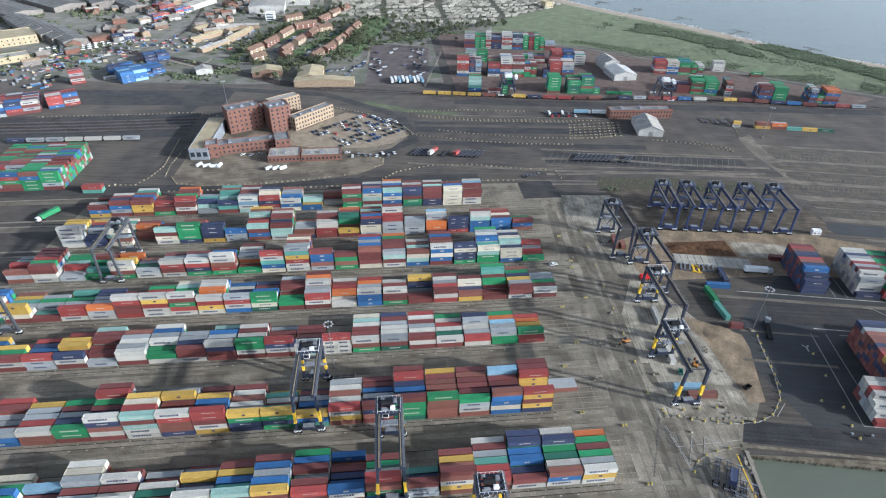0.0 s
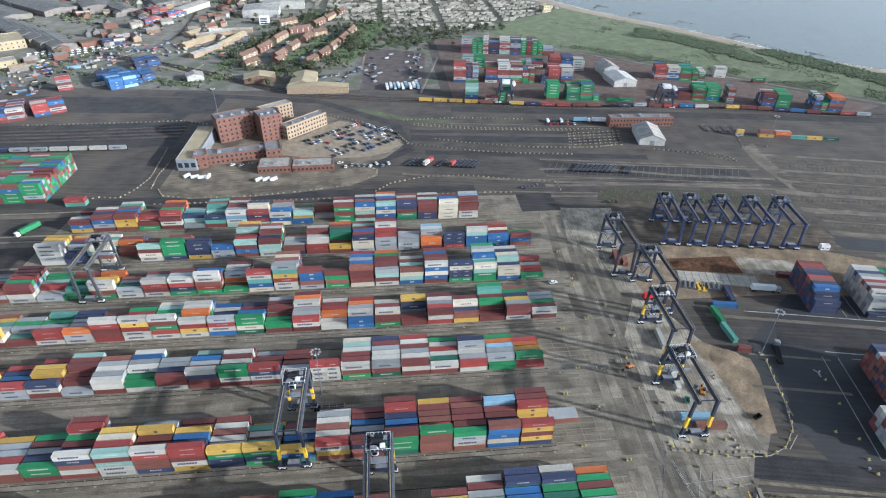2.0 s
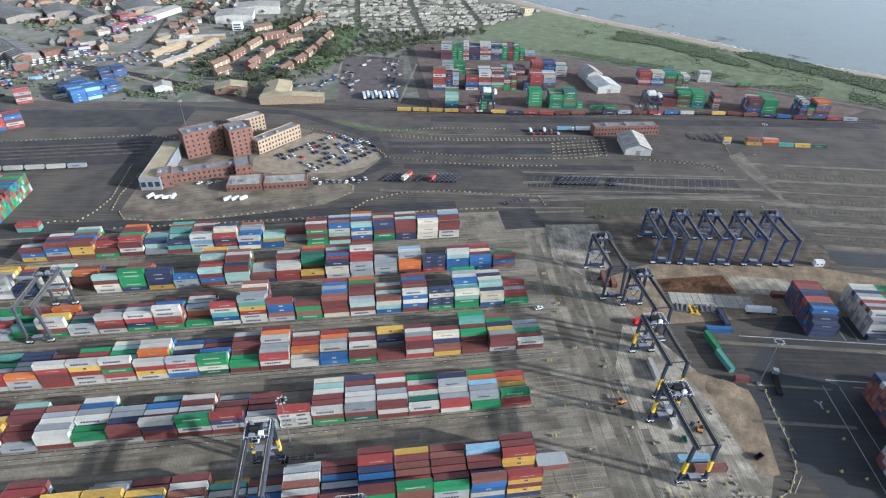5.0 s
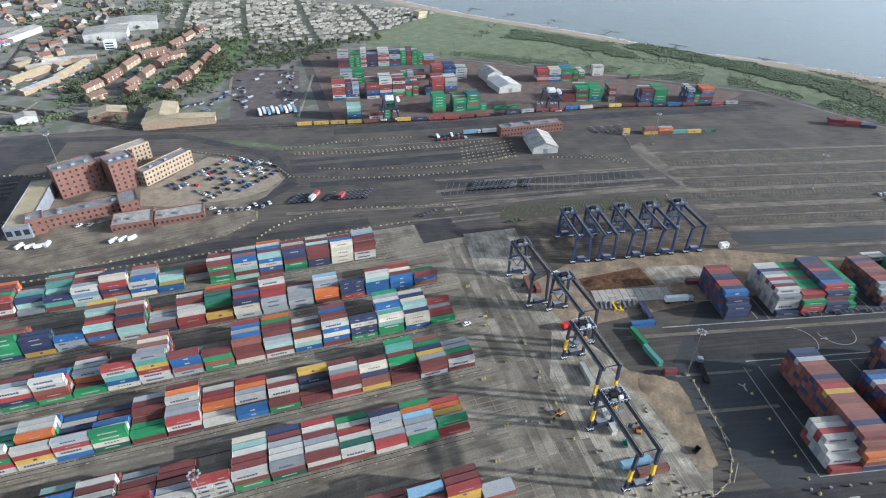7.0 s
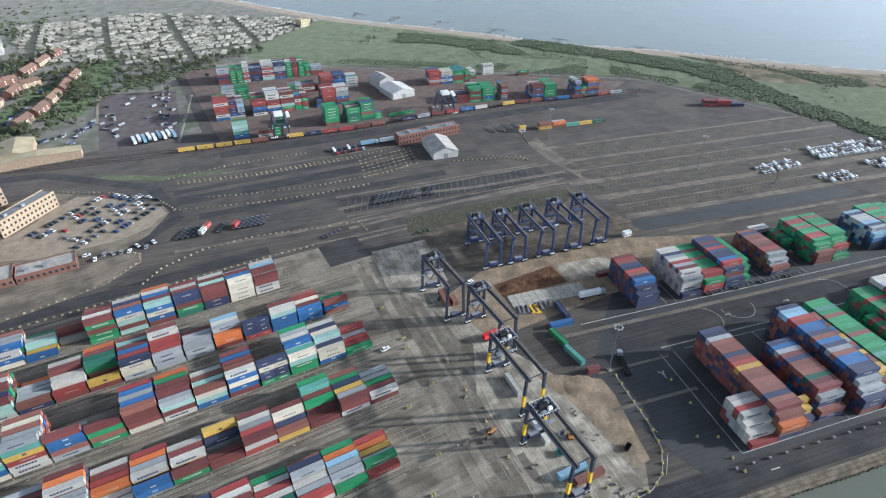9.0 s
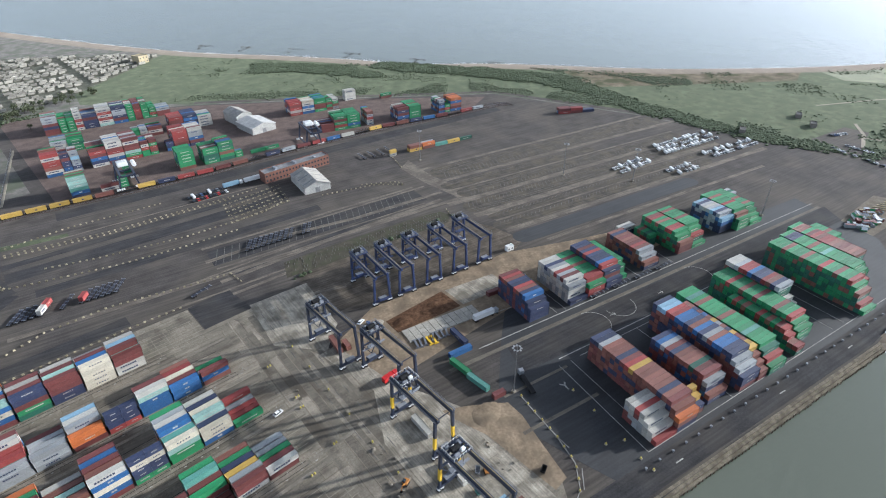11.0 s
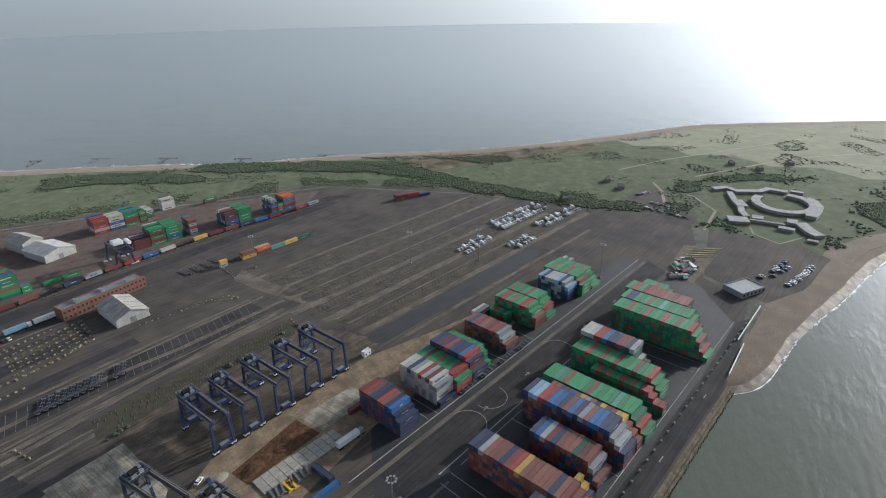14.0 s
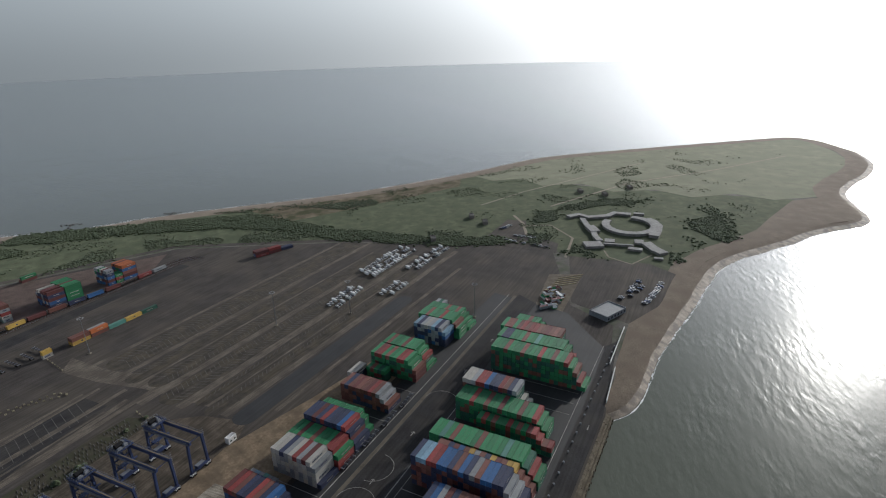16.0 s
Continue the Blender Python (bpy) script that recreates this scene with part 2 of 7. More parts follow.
def beam(bm, a, b, w, h=None, mat=0):
    """A square bar from a to b."""
    a, b = Vector(a), Vector(b)
    d = b - a
    q = d.to_track_quat("Z", "Y").to_matrix().to_4x4()
    box(bm, (-w / 2, -(h or w) / 2, 0), (w / 2, (h or w) / 2, d.length), mat, m=Matrix.Translation(a) @ q)

def rod(bm, a, b, r, r2=None, n=8, mat=0):
    a, b = Vector(a), Vector(b)
    d = b - a
    q = d.to_track_quat("Z", "Y").to_matrix().to_4x4()
    made = bmesh.ops.create_cone(bm, cap_ends=True, segments=n, radius1=r, radius2=r if r2 is None else r2, depth=d.length,
                                 matrix=Matrix.Translation((a + b) / 2) @ q)["verts"]
    for f in {f for v in made for f in v.link_faces}:
        f.material_index = mat

def sheet(name, pts, z, mat, thick=0.3, label="", category="", kind="structure"):
    """A flat slab with the given outline, its top at z."""
    bm = bmesh.new()
    vs = [bm.verts.new((x, y, z)) for x, y in pts]
    f = bm.faces.new(vs)
    f.normal_update()
    if f.normal.z < 0:
        f.normal_flip()
    out = bmesh.ops.extrude_face_region(bm, geom=[f])
    for v in out["geom"]:
        if isinstance(v, bmesh.types.BMVert):
            v.co.z -= thick
    # the extruded copy went down: turn its faces outwards
    bmesh.ops.recalc_face_normals(bm, faces=bm.faces)
    return tagged(link(name, bm, mat), label, category, kind=kind)

def local(ox, oy, deg):
    """A turned frame of the plan: local (u, v) to world (x, y)."""
    c, s = math.cos(radians(deg)), math.sin(radians(deg))
    return lambda u, v: (ox + u * c - v * s, oy + u * s + v * c)

QUAY = -11.5
quay = local(177, 112, QUAY)      # u along the quay edge, v inland

# ---- ground, sea and shore ----
def smooth_line(pts, n=5):
    """A rounded line through the points."""
    pts = [Vector((*p, 0)) for p in pts]
    out = []
    for i in range(len(pts) - 1):
        a, b, c, d = pts[max(i - 1, 0)], pts[i], pts[i + 1], pts[min(i + 2, len(pts) - 1)]
        for k in range(n):
            t = k / n
            out.append(0.5 * (2 * b + (c - a) * t + (2 * a - 5 * b + 4 * c - d) * t * t + (3 * b - a - 3 * c + d) * t ** 3))
    return out + [pts[-1]]

def offset_line(line, d):
    """The line moved to its right by d."""
    out = []
    for i, p in enumerate(line):
        t = (line[min(i + 1, len(line) - 1)] - line[max(i - 1, 0)]).normalized()
        out.append(p + Vector((t.y, -t.x, 0)) * d)
    return out

SHORE = smooth_line([(-900, 3600), (-100, 2000), (160, 1300), (306, 974), (408, 827), (465, 742), (514, 657), (593, 580), (711, 428), (851, 299), (970, 215), (1021, 158), (1108, 18), (1197, -133), (1246, -228), (1215, -272),
         (1150, -288), (1105, -297), (1021, -287), (942, -255), (887, -220), (830, -190), (775, -182), (735, -180), (700, -165), (661, -113), (621, -76), (585, -37), (550, -9), (510, 8), (467, 23), (424, 40), (392, 52), (365, 59), (342, 65), (328, 72), (319, 82)], 6)
edge_in = [p for p in offset_line(SHORE, 15) if min((p - q).length for q in SHORE) > 13]
QUAYSIDE = [(316, 84), (255, 97), (177, 112), (129, 119), (125, 101), (116, 40), (100, -400), (-1200, -700), (-4300, -300), (-4300, 2500), (-2500, 4000)]
sheet("ground", [(p.x, p.y) for p in edge_in] + QUAYSIDE, 0.0, town_earth, 6.0, "wide flat ground of the port and town", "ground")
bm = bmesh.new()
rows = []
reach = [min(1.0, 0.5 + 0.5 * max(0.0, (p - SHORE[-1]).length - 60) / 160) for p in SHORE]
for d, z in ((34, 0.034), (15, 0.075), (7, -0.9), (0, -2.75), (-7, -4.2)):
    line = offset_line(SHORE, d)
    if d > 0:
        line = [q.lerp(p, k) for p, q, k in zip(line, SHORE, reach)]
    rows.append([bm.verts.new((p.x + 1.5 * noise.noise(p * 0.05), p.y + 1.5 * noise.noise(p * 0.05 + Vector((9, 0, 0))), z)) for p in line])
for a, b in zip(rows, rows[1:]):
    for k in range(len(a) - 1):
        bm.faces.new((a[k], b[k], b[k + 1], a[k + 1])).material_index = 1 if b is rows[3] else 0
bmesh.ops.recalc_face_normals(bm, faces=bm.faces)
for f in bm.faces:
    f.smooth = True
    if f.normal.z < 0:
        f.normal_flip()
wet_sand = material("wet_sand", (0.3, 0.25, 0.185), 0.75, spots=0.3, size=5, fine=0.8, stain=(0.14, 0.11, 0.085), stain_amount=0.9, stain_size=6)
tagged(link("beach", bm, [beach, wet_sand]), "shingle beach sloping into the water", "beach", kind="structure")
# foam at the water's edge, on the open sea and in the bay
foam = material("foam", (0.75, 0.76, 0.75), 0.7, spots=0.15, size=3, fine=0.5)
bm = bmesh.new()
rnd = random.Random(11)
for d0, w, keep in ((-0.6, 1.1, 1.1), (-4.0, 0.7, 0.75), (-8.0, 0.4, 0.4)):
    line = smooth_line([(p.x, p.y) for p in offset_line(SHORE[12:], d0)], 3)
    for k in range(len(line) - 1):
        p, q = line[k], line[k + 1]
        if noise.noise(p * 0.02 + Vector((0, 0, d0))) > keep - 0.6 or (700 < p.x and p.y < -100):
            continue
        bay = p.y < 60 and p.x < 720
        if bay and (d0 < -1 or rnd.random() < 0.12):
            continue
        t = (q - p).normalized()
        p, q = p + Vector((-t.y, t.x, 0)) * rnd.uniform(-0.6, 0.6) * bay, q + Vector((-t.y, t.x, 0)) * rnd.uniform(-0.6, 0.6) * bay
        nrm = Vector((t.y, -t.x, 0)) * w * (0.1 + 1.3 * abs(noise.noise(p * 0.11)))
        bm.faces.new([bm.verts.new((v.x, v.y, -2.74 + 0.003 * rnd.random())) for v in (p - nrm, q - nrm, q + nrm, p + nrm)])
bmesh.ops.recalc_face_normals(bm, faces=bm.faces)
tagged(link("surf", bm, foam), "thin line of white surf along the beach", "foam", kind="stuff")

water = bpy.data.materials.new("water")
water.use_nodes = True
wt = water.node_tree
wb = wt.nodes["Principled BSDF"]
wb.inputs["Base Color"].default_value = (0.125, 0.136, 0.106, 1)
wb.inputs["Roughness"].default_value = 0.22
wb.inputs["IOR"].default_value = 1.33
wg = wt.nodes.new("ShaderNodeNewGeometry")
wm = wt.nodes.new("ShaderNodeMapping")
wm.inputs["Rotation"].default_value, wm.inputs["Scale"].default_value = (0, 0, radians(25)), (0.1, 0.26, 0.1)
w1 = wt.nodes.new("ShaderNodeTexNoise")
w1.inputs["Scale"].default_value, w1.inputs["Detail"].default_value = 1.0, 6.0
w2 = wt.nodes.new("ShaderNodeTexNoise")
w2.inputs["Scale"].default_value, w2.inputs["Detail"].default_value = 0.02, 3.0
wr = wt.nodes.new("ShaderNodeMapRange")
wr.inputs[1].default_value, wr.inputs[2].default_value, wr.inputs[3].default_value, wr.inputs[4].default_value = 0.35, 0.65, 0.25, 1.0
wk = wt.nodes.new("ShaderNodeBump")
wk.inputs["Distance"].default_value = 0.42
wt.links.new(wg.outputs["Position"], wm.inputs["Vector"])
wt.links.new(wm.outputs[0], w1.inputs["Vector"])
wt.links.new(wg.outputs["Position"], w2.inputs["Vector"])
wt.links.new(w2.outputs["Fac"], wr.inputs[0])
wt.links.new(wr.outputs[0], wk.inputs["Strength"])
wt.links.new(w1.outputs["Fac"], wk.inputs["Height"])
wt.links.new(wk.outputs[0], wb.inputs["Normal"])
bm = bmesh.new()
bmesh.ops.create_circle(bm, cap_ends=True, segments=96, radius=4800)
sea = tagged(link("sea", bm, water, m=pose(0, 0, -2.8)), "grey-green estuary and sea water with small waves", "water", kind="structure")

# ---- paved areas ----
sheet("port_ground", [(-800, 60), (114, 60), (125, 101), (129, 118.5), (177, 111.5), (316, 84), (420, 80), (445, 110), (560, 135), (563, 165), (553, 213), (535, 337),
                      (484, 488), (374, 574), (229, 682), (99, 757), (55, 757), (55, 560), (-150, 565), (-800, 640)], 0.03, asphalt, 0.3, "worn grey asphalt of the port", "pavement")
sheet("yard_concrete", [(-330, 62), (112, 62), (124, 101), (128, 118), (142, 134), (149, 143), (160, 183), (146, 192), (130, 225), (125, 262), (113, 318), (86, 318), (86, 340), (56, 341), (-195, 337), (-202, 240), (-330, 242)],
      0.06, concrete, 0.3, "worn pale concrete of the container yard", "pavement")
east_concrete = material("east_concrete", (0.24, 0.212, 0.168), 0.85, spots=0.22, size=6, fine=0.7, stain=(0.1, 0.086, 0.068), stain_amount=0.8, stain_size=18, streak=(86, 0.12, 2.0), slabs=(16.0, 4.2, 86, 0.26))
sheet("east_road", [(86, 64), (111, 64), (123, 101), (127, 118), (134, 135), (112, 139), (118, 200), (126, 226), (119, 262), (106, 300), (100, 316), (97, 316), (84, 110)], 0.0645, east_concrete, 0.3, "wide worn concrete road beside the rows", "road")
sheet("dark_lot", [quay(-36, 62), quay(-22, 24), quay(-14, 6), quay(142, 6), quay(205, 10), quay(250, 50), quay(260, 110), quay(8, 116), quay(-6, 100)], 0.066, dark_asphalt, 0.3,
      "dark new asphalt beside the quay", "pavement")
sheet("sand_patch", [(138, 197), (146.5, 192.5), (155, 186.5), (162, 181), (161, 172), (156, 158), (150.5, 141.5), (143.4, 141), (143.2, 155), (143, 175), (139, 190)], 0.09, sand, 0.3, "patch of tan sand beside the crane pad", "ground")
sheet("earth_strip", [(125, 262), (133, 225), quay(20, 118), quay(150, 118), quay(210, 122), quay(205, 128), quay(90, 150), (250, 262), (158, 274)], 0.075, sand, 0.3, "strip of bare tan earth", "ground")

# ---- containers ----
def container_shell(length):
    """Verts and quads of a container: corner posts and rails stand proud of recessed panels."""
    bm = bmesh.new()
    box(bm, (-length / 2, -1.22, 0), (length / 2, 1.22, 2.59))
    for f in list(bm.faces):
        if f.normal.z < -0.5:
            continue
        out = bmesh.ops.inset_individual(bm, faces=[f], thickness=0.15, depth=-0.1)
    bm.verts.index_update()
    vs = np.array([v.co[:] for v in bm.verts])
    fs = [[v.index for v in f.verts] for f in bm.faces]
    bm.free()
    return vs, fs

SHELL = {12.19: container_shell(12.19), 6.06: container_shell(6.06)}
# lettering as a row of plain blocks on a thin base line: ink, left end, number of blocks, block width, gap, height, foot
MARK = {"W": ("N", (-4.3, 7, 0.78, 0.22, 0.88, 0.9)), "G": ("W", (-3.3, 9, 0.58, 0.17, 0.62, 1.1)), "D": ("W", (-2.8, 7, 0.55, 0.2, 0.55, 1.1)), "U": ("W", (-0.9, 2, 0.85, 0.15, 0.75, 0.95)),
        "N": ("W", (-2.0, 5, 0.6, 0.25, 0.5, 1.2)), "I": ("W", (-2.7, 6, 0.6, 0.3, 0.5, 1.0)), "Y": ("N", (-0.5, 1, 1.3, 0, 0.9, 0.9)), "C": ("N", (-2.4, 5, 0.6, 0.5, 0.6, 1.0)),
        "R": ("W", (-2.0, 7, 0.55, 0.18, 0.32, 1.15)), "L": ("N", (-3.0, 6, 0.66, 0.2, 0.72, 1.05)), "O": ("W", (-1.4, 5, 0.55, 0.2, 0.5, 1.15))}
LONG, HALF = 12.19, 6.06

def marks(key, length, rnd):
    """The lettering of a container: ink, and for each long side the verts and quads of a strip with raised blocks."""
    if key not in MARK or rnd.random() < 0.22:
        return []
    ink, (x, n, w, gap, h, z) = MARK[key]
    k = length / LONG
    cuts = [x * k]
    for i in range(n):
        cuts += [cuts[-1] + w * k] + ([cuts[-1] + (w + gap) * k] if i < n - 1 else [])
    out = []
    for side in (-1, 1):
        vs = np.array([(-side * u, side * 1.145, v) for u in cuts for v in (z, z + 0.14 * h, z + h)])
        fs = []
        for i in range(len(cuts) - 1):
            for j in (0, 1) if i % 2 == 0 else (0,):
                q = [3 * i + j, 3 * i + 3 + j, 3 * i + 4 + j, 3 * i + 1 + j]
                fs.append(q)
        used = sorted({i for f in fs for i in f})
        place = {old: now for now, old in enumerate(used)}
        out.append((ink, vs[used], [[place[i] for i in f] for f in fs]))
    return out

def stack_mesh(name, items, label, group="", seed=1):
    """Many containers in one mesh; items: pose, paint key, length."""
    rnd = random.Random(seed)
    verts, faces, mats, n = [], [], [], 0
    for m, key, length in items:
        vs, fs = SHELL[length]
        mm = np.array(m)
        verts.append(vs @ mm[:3, :3].T + mm[:3, 3])
        faces += [[i + n for i in f] for f in fs]
        mats += [PAINT_KEYS.index(key)] * len(fs)
        n += len(vs)
        for ink, vs, fs in marks(key, length, rnd):
            verts.append(vs @ mm[:3, :3].T + mm[:3, 3])
            faces += [[i + n for i in f] for f in fs]
            mats += [PAINT_KEYS.index(ink)] * len(fs)
            n += len(vs)
    mesh = bpy.data.meshes.new(name)
    mesh.from_pydata(np.concatenate(verts).tolist(), [], faces)
    mesh.polygons.foreach_set("material_index", mats)
    for k in PAINT_KEYS:
        mesh.materials.append(paint[k])
    return tagged(new(name, mesh), label, "container", group, kind="stuff")

SINGLE = {}
def single_container(m, key, length, rnd):
    """One container as a thing of its own: body, two door leaves and its lettering bars."""
    kind = (key, length, int(rnd.random() < 0.78))
    if kind not in SINGLE:
        vs, fs = SHELL[length]
        body = bpy.data.meshes.new("shipping_container")
        body.from_pydata(vs.tolist(), [], fs)
        body.materials.append(paint[key])
        ob = tagged(new("shipping_container", body), NAMES[key] + (" steel shipping container" if length > 10 else " short steel shipping container") + ", weathered, stacked in the yard",
                    "container", "containers in the yard")
        for side in (-1, 1):
            bm = bmesh.new()
            y = side * 0.58
            box(bm, (length / 2 - 0.06, y - 0.5, 0.2), (length / 2 + 0.01, y + 0.5, 2.4))
            for k in (-0.25, 0.25):
                box(bm, (length / 2 + 0.01, y + k - 0.03, 0.15), (length / 2 + 0.07, y + k + 0.03, 2.45))
            part("door", bm, paint[key], ob)
        got = marks(key, length, random.Random(2)) if kind[2] else []
        for ink, vs, fs in got:
            mesh = bpy.data.meshes.new("lettering")
            mesh.from_pydata(vs.tolist(), [], fs)
            mesh.materials.append(paint[ink])
            new("lettering", mesh).parent = ob
        ob.matrix_basis = m
        SINGLE[kind] = ob
        return ob
    return copy_thing(SINGLE[kind], m)

# each yard row: front line y, east end x, slot pitch, and its slots from the east: lanes from the front, tiers from the ground up;
# a digit stands for that many tiers under the one named, h for short containers
YARD_ROWS = {
    "A": (111.5, 75, 12.75, "WYW 3L 3G 3M|WUB 3W 3D 3G 4N|WM 2N 3U 3U 4N 4N|MBR 3R 3T 3L 3M|BYWBM 4B 4Y 4M|LLM 2N 2T|UGBMR 4W 4G 4M|MWU 2U 2N 2M|MMR 3M 2L 3M|BWMY 4U 4L 4U|"
                           "MLMI 3T 3U 3Y|TLYW 3L 2N 3Y 2L|GGM 3D 3W 2M|CWMW 3W 3M 4W|UNB 3L 3M 4L|MBM 2L 2M 3S|GRYR 4G 4U 3G|WMRG 3L 3W 3M|BWGM 3L 3N|MWLW 3W 2L 3G"),
    "B": (144.5, 60, 12.75, "NYMYR 0 0 NMYYR 5M 5M|UCUUB 4N 4M 4M 5S|BWLG 4M 4M 4M 4B 4M|BBBBG 4R 4B 4B 4M|DGGGM 4N 4U 4N 5R|MBNM 3N 3L 3U|BYWR 4W 4B 4W 4L|TUY 2N 2U 2L|GNGY 3T 2M 2W|NNGY 3W 3W 3B|"
                            "YWMRR 4N 4U 4Y|NBBRW 4M 4M 5Y|WWIMI 5R 5C 5Y|MWBNW 4N 4M 4G 5R|MGG 3N 3L 3M 3G|BBW 3R 3L 3L 3Y|UUL 2R 2L 2L 3M|MWW 3L 3W 3W|LGM 2L 3W 2M|WRB 3M 2L 2G|UMW 2L 3W 2N"),
    "C": (184, 67, 12.7, "R 2G 1L|G 2L 2L 2S|WR 2L 2W 3L 3N|MW 2D 2W 2R|MWM 3W 3L 3M 3W 3R|DML 3W 3W 3L 3M|GBW 3M 3M 3W 3I|hWWWR hWW hY|IW 2L 2B 2M 2M|MWNR 2U 2B 2M|MWGG 3L 3W 3M 3W|MMNW 3R 3L 3U|"
                         "WMM 3N 3L 3L|WG 2G 3W 3L 3U|MWW 3L 3W 3L|L 2M 2M 3M 3M|MWN 2M 3Y 3Y 2U|LLR 2D 2U 2N|MWM 3G 3Y 2M|RRW 2M 2B 2W 2U|MWL 2L 3B 2W|WUM 3Y 2L 2G|GWM 2M 3L 3W|RMW 2N 2L"),
    "D": (216, 81, 12.75, "MW 2M 2G 2L 2L 1L|WMM 3L 3Y 3N 3G|M 1M 3G 3M 4T|YB 2N 3C 3M|RWM 3R 3L 3W 3M|M 1M 0 2N 3Y|GM 1M 2W 2M|UU 1M 2W 2L|W 1W 2O 2R 2M|MWR 3L 3L 4W 4O|MG 2G 2M 3M 3M|DCGG 3W 3U 2L|UWRL 3L 2M 2N|"
                          "WYRW 3R 4O 4W 4W|WRGMW 3G 3T 3G 3I|WWRYW 3L 3L 3R 3G|RMMRW 2L 2L 2M 2M|WLO 2W 2L 2L 2N|WRR 2T 2L 2G 1L|M 1T 2L 2G 2L|MCYY 2W 2L 2T 2Y|DGRW 4M 4W 4U|MWR 3L 2N 3B|WGB 2L 3M"),
    "E": (248, 82.5, 12.95, "G 1R 1R 1L|UCC 3N 4I 4C 4N 4W|GGIC 4T 5U 5W 5L|hGNNCN hM hM|MUCUW 5B 5M 5U 5M|UICB 4I 4B 4W|WMIL 5M 5M 5G|CMMMB 5U 5L 5U|GBGM 2D 2N|LBUUM 2T 2N|WWRYTL 5W 5L|CUTWR 2G 2D|G 1M 3L 3L|GRBWW 4R 4U 3G|"
                            "GNRW 4L 4M|WMRW 3L 3L 3M|WL 2D 2L|GMCW 2D 3Y 2R|G 2T 1N|L 1L 2R|WWMM 4G 4R 4M 4M|BLB 2U 3R"),
    "F": (280, 82.5, 12.95, "BUM|UUU|UUUIW 5M|hRNNN hNN hN|MOO 4L 4W 4S|LLL 3L 3L|LLL 4R 4R 5W|LCCN 4R 4U 4M|MY 1M 4D 4D 4M|MR 3W 3W 4M 4W|NB 2L 2L 2L|WIIM 4N 5M 5W 5B|BUMI 4R 4M 5I|hLLU hN|YNNN 4N|NGGGG 4D|WCMI|0|CBIC 3W 0 3C|"
                            "NN 2N 3L 3N|WLWWW 3L 4W"),
    "G": (313, 56.5, 12.85, "WWMM 5M 5S|CCCCC 5U 5M|NNMMM 5I 5M|DGMNN 5M 5W 5M|MUCUI 5M 5U 5W|IMICU 5B 5N 5W|GGMGM 5W 5M|0|U|CUW 0 3U|IRNR 5C 5N|IWSW 4L 4M|MTN 0 3I 4T|L 3N 3T 3L|MWM 4R 4G|GM 3R 3M|BYYM 4M 4U 4B|MLUM 4N 4M|YUM 3W 2U 2T"),
}
rng = random.Random(7)
FILL = "MMMRBWWWLLUNGGTIYOCMB"
for key, (y, xe, pitch, plan) in YARD_ROWS.items():
    rest = []
    for s, slot in enumerate(plan.split("|")):
        lanes = slot.split()
        if lanes == ["0"]:
            lanes = ["0", "0"] + [str(rng.randint(1, 3)) + rng.choice(FILL) for _ in range(4)]
        if lanes[0] == "0" or lanes[0][0] != "h":
            while len(lanes) < 6:
                base = len(lanes[-1]) if not lanes[-1][0].isdigit() else max(2, int(lanes[-1][0]))
                if rng.random() < 0.2:
                    break
                lanes.append(str(max(1, base - rng.choice((0, 0, 1)))) + rng.choice(FILL))
        for lane, tiers in enumerate(lanes):
            if tiers == "0":
                continue
            half = tiers[0] == "h"
            tiers = tiers.lstrip("h")
            colours = tiers if not tiers[0].isdigit() else "".join(rng.choice(FILL) for _ in range(int(tiers[0]) - 1)) + tiers[1]
            for tier, colour in enumerate(colours):
                x = xe - 6.1 - pitch * s + rng.uniform(-0.22, 0.22)
                yy, z = y + 1.22 + 2.9 * lane + rng.uniform(-0.07, 0.07), 0.065 + 2.6 * tier
                for dx, length in ((-3.07, HALF), (3.07, HALF)) if half else ((0, LONG),):
                    m = pose(x + dx, yy, z, 0, 0, rng.uniform(-0.25, 0.25) + rng.choice((0, 180)))
                    if lane == 0 and key in "ABCDE" and s < (18 if key in "ABC" else 16):
                        single_container(m, colour, length, rng)
                    else:
                        rest.append((m, colour, length))
    stack_mesh("container_stack", rest, "rows of stacked shipping containers in many colours", "container stacks", ord(key))

# blocks of empty containers by the quay, parallel to it: u, far lane v, lanes, tiers, the steps down towards the water, colours of the top
def quay_block(u, v, lanes, tiers, steps, top, under, length=LONG, turn=0.0):
    items, rnd = [], random.Random(int(u * 10 + v))
    for j in range(lanes + len(steps)):
        h = tiers if j < lanes else steps[j - lanes]
        for k in range(h):
            c = top[j % len(top)] if k == h - 1 else rnd.choice(under)
            c = "N" if c == "U" and rnd.random() < 0.6 else c
            x, y = quay(u + length / 2 + rnd.uniform(-0.12, 0.12), v - 1.3 - 2.55 * j)
            items.append((pose(x, y, 0.07 + 2.6 * k, 0, 0, QUAY + turn + rnd.uniform(-0.3, 0.3)), c, length))
    return stack_mesh("container_stack", items, "tall block of stacked empty containers on dark asphalt", "container stacks", int(u + v))

quay_block(7, 33.5, 4, 4, (3, 2, 1), "WWRWWWR", "WLWWLM")
quay_block(19.5, 67, 18, 5, (4, 3), "UULBBBUMRYBBBBBUBMBO", "BBMBMN")
quay_block(32.2, 25.5, 1, 4, (3, 2), "YYN", "YNB", HALF)
quay_block(42.6, 52, 11, 5, (4, 2), "UULMNBBBDMMLB", "NUMB")
quay_block(61, 67.5, 17, 6, (5, 4, 3), "NSSRRUUNBUULBUUNULLU", "NNMB")
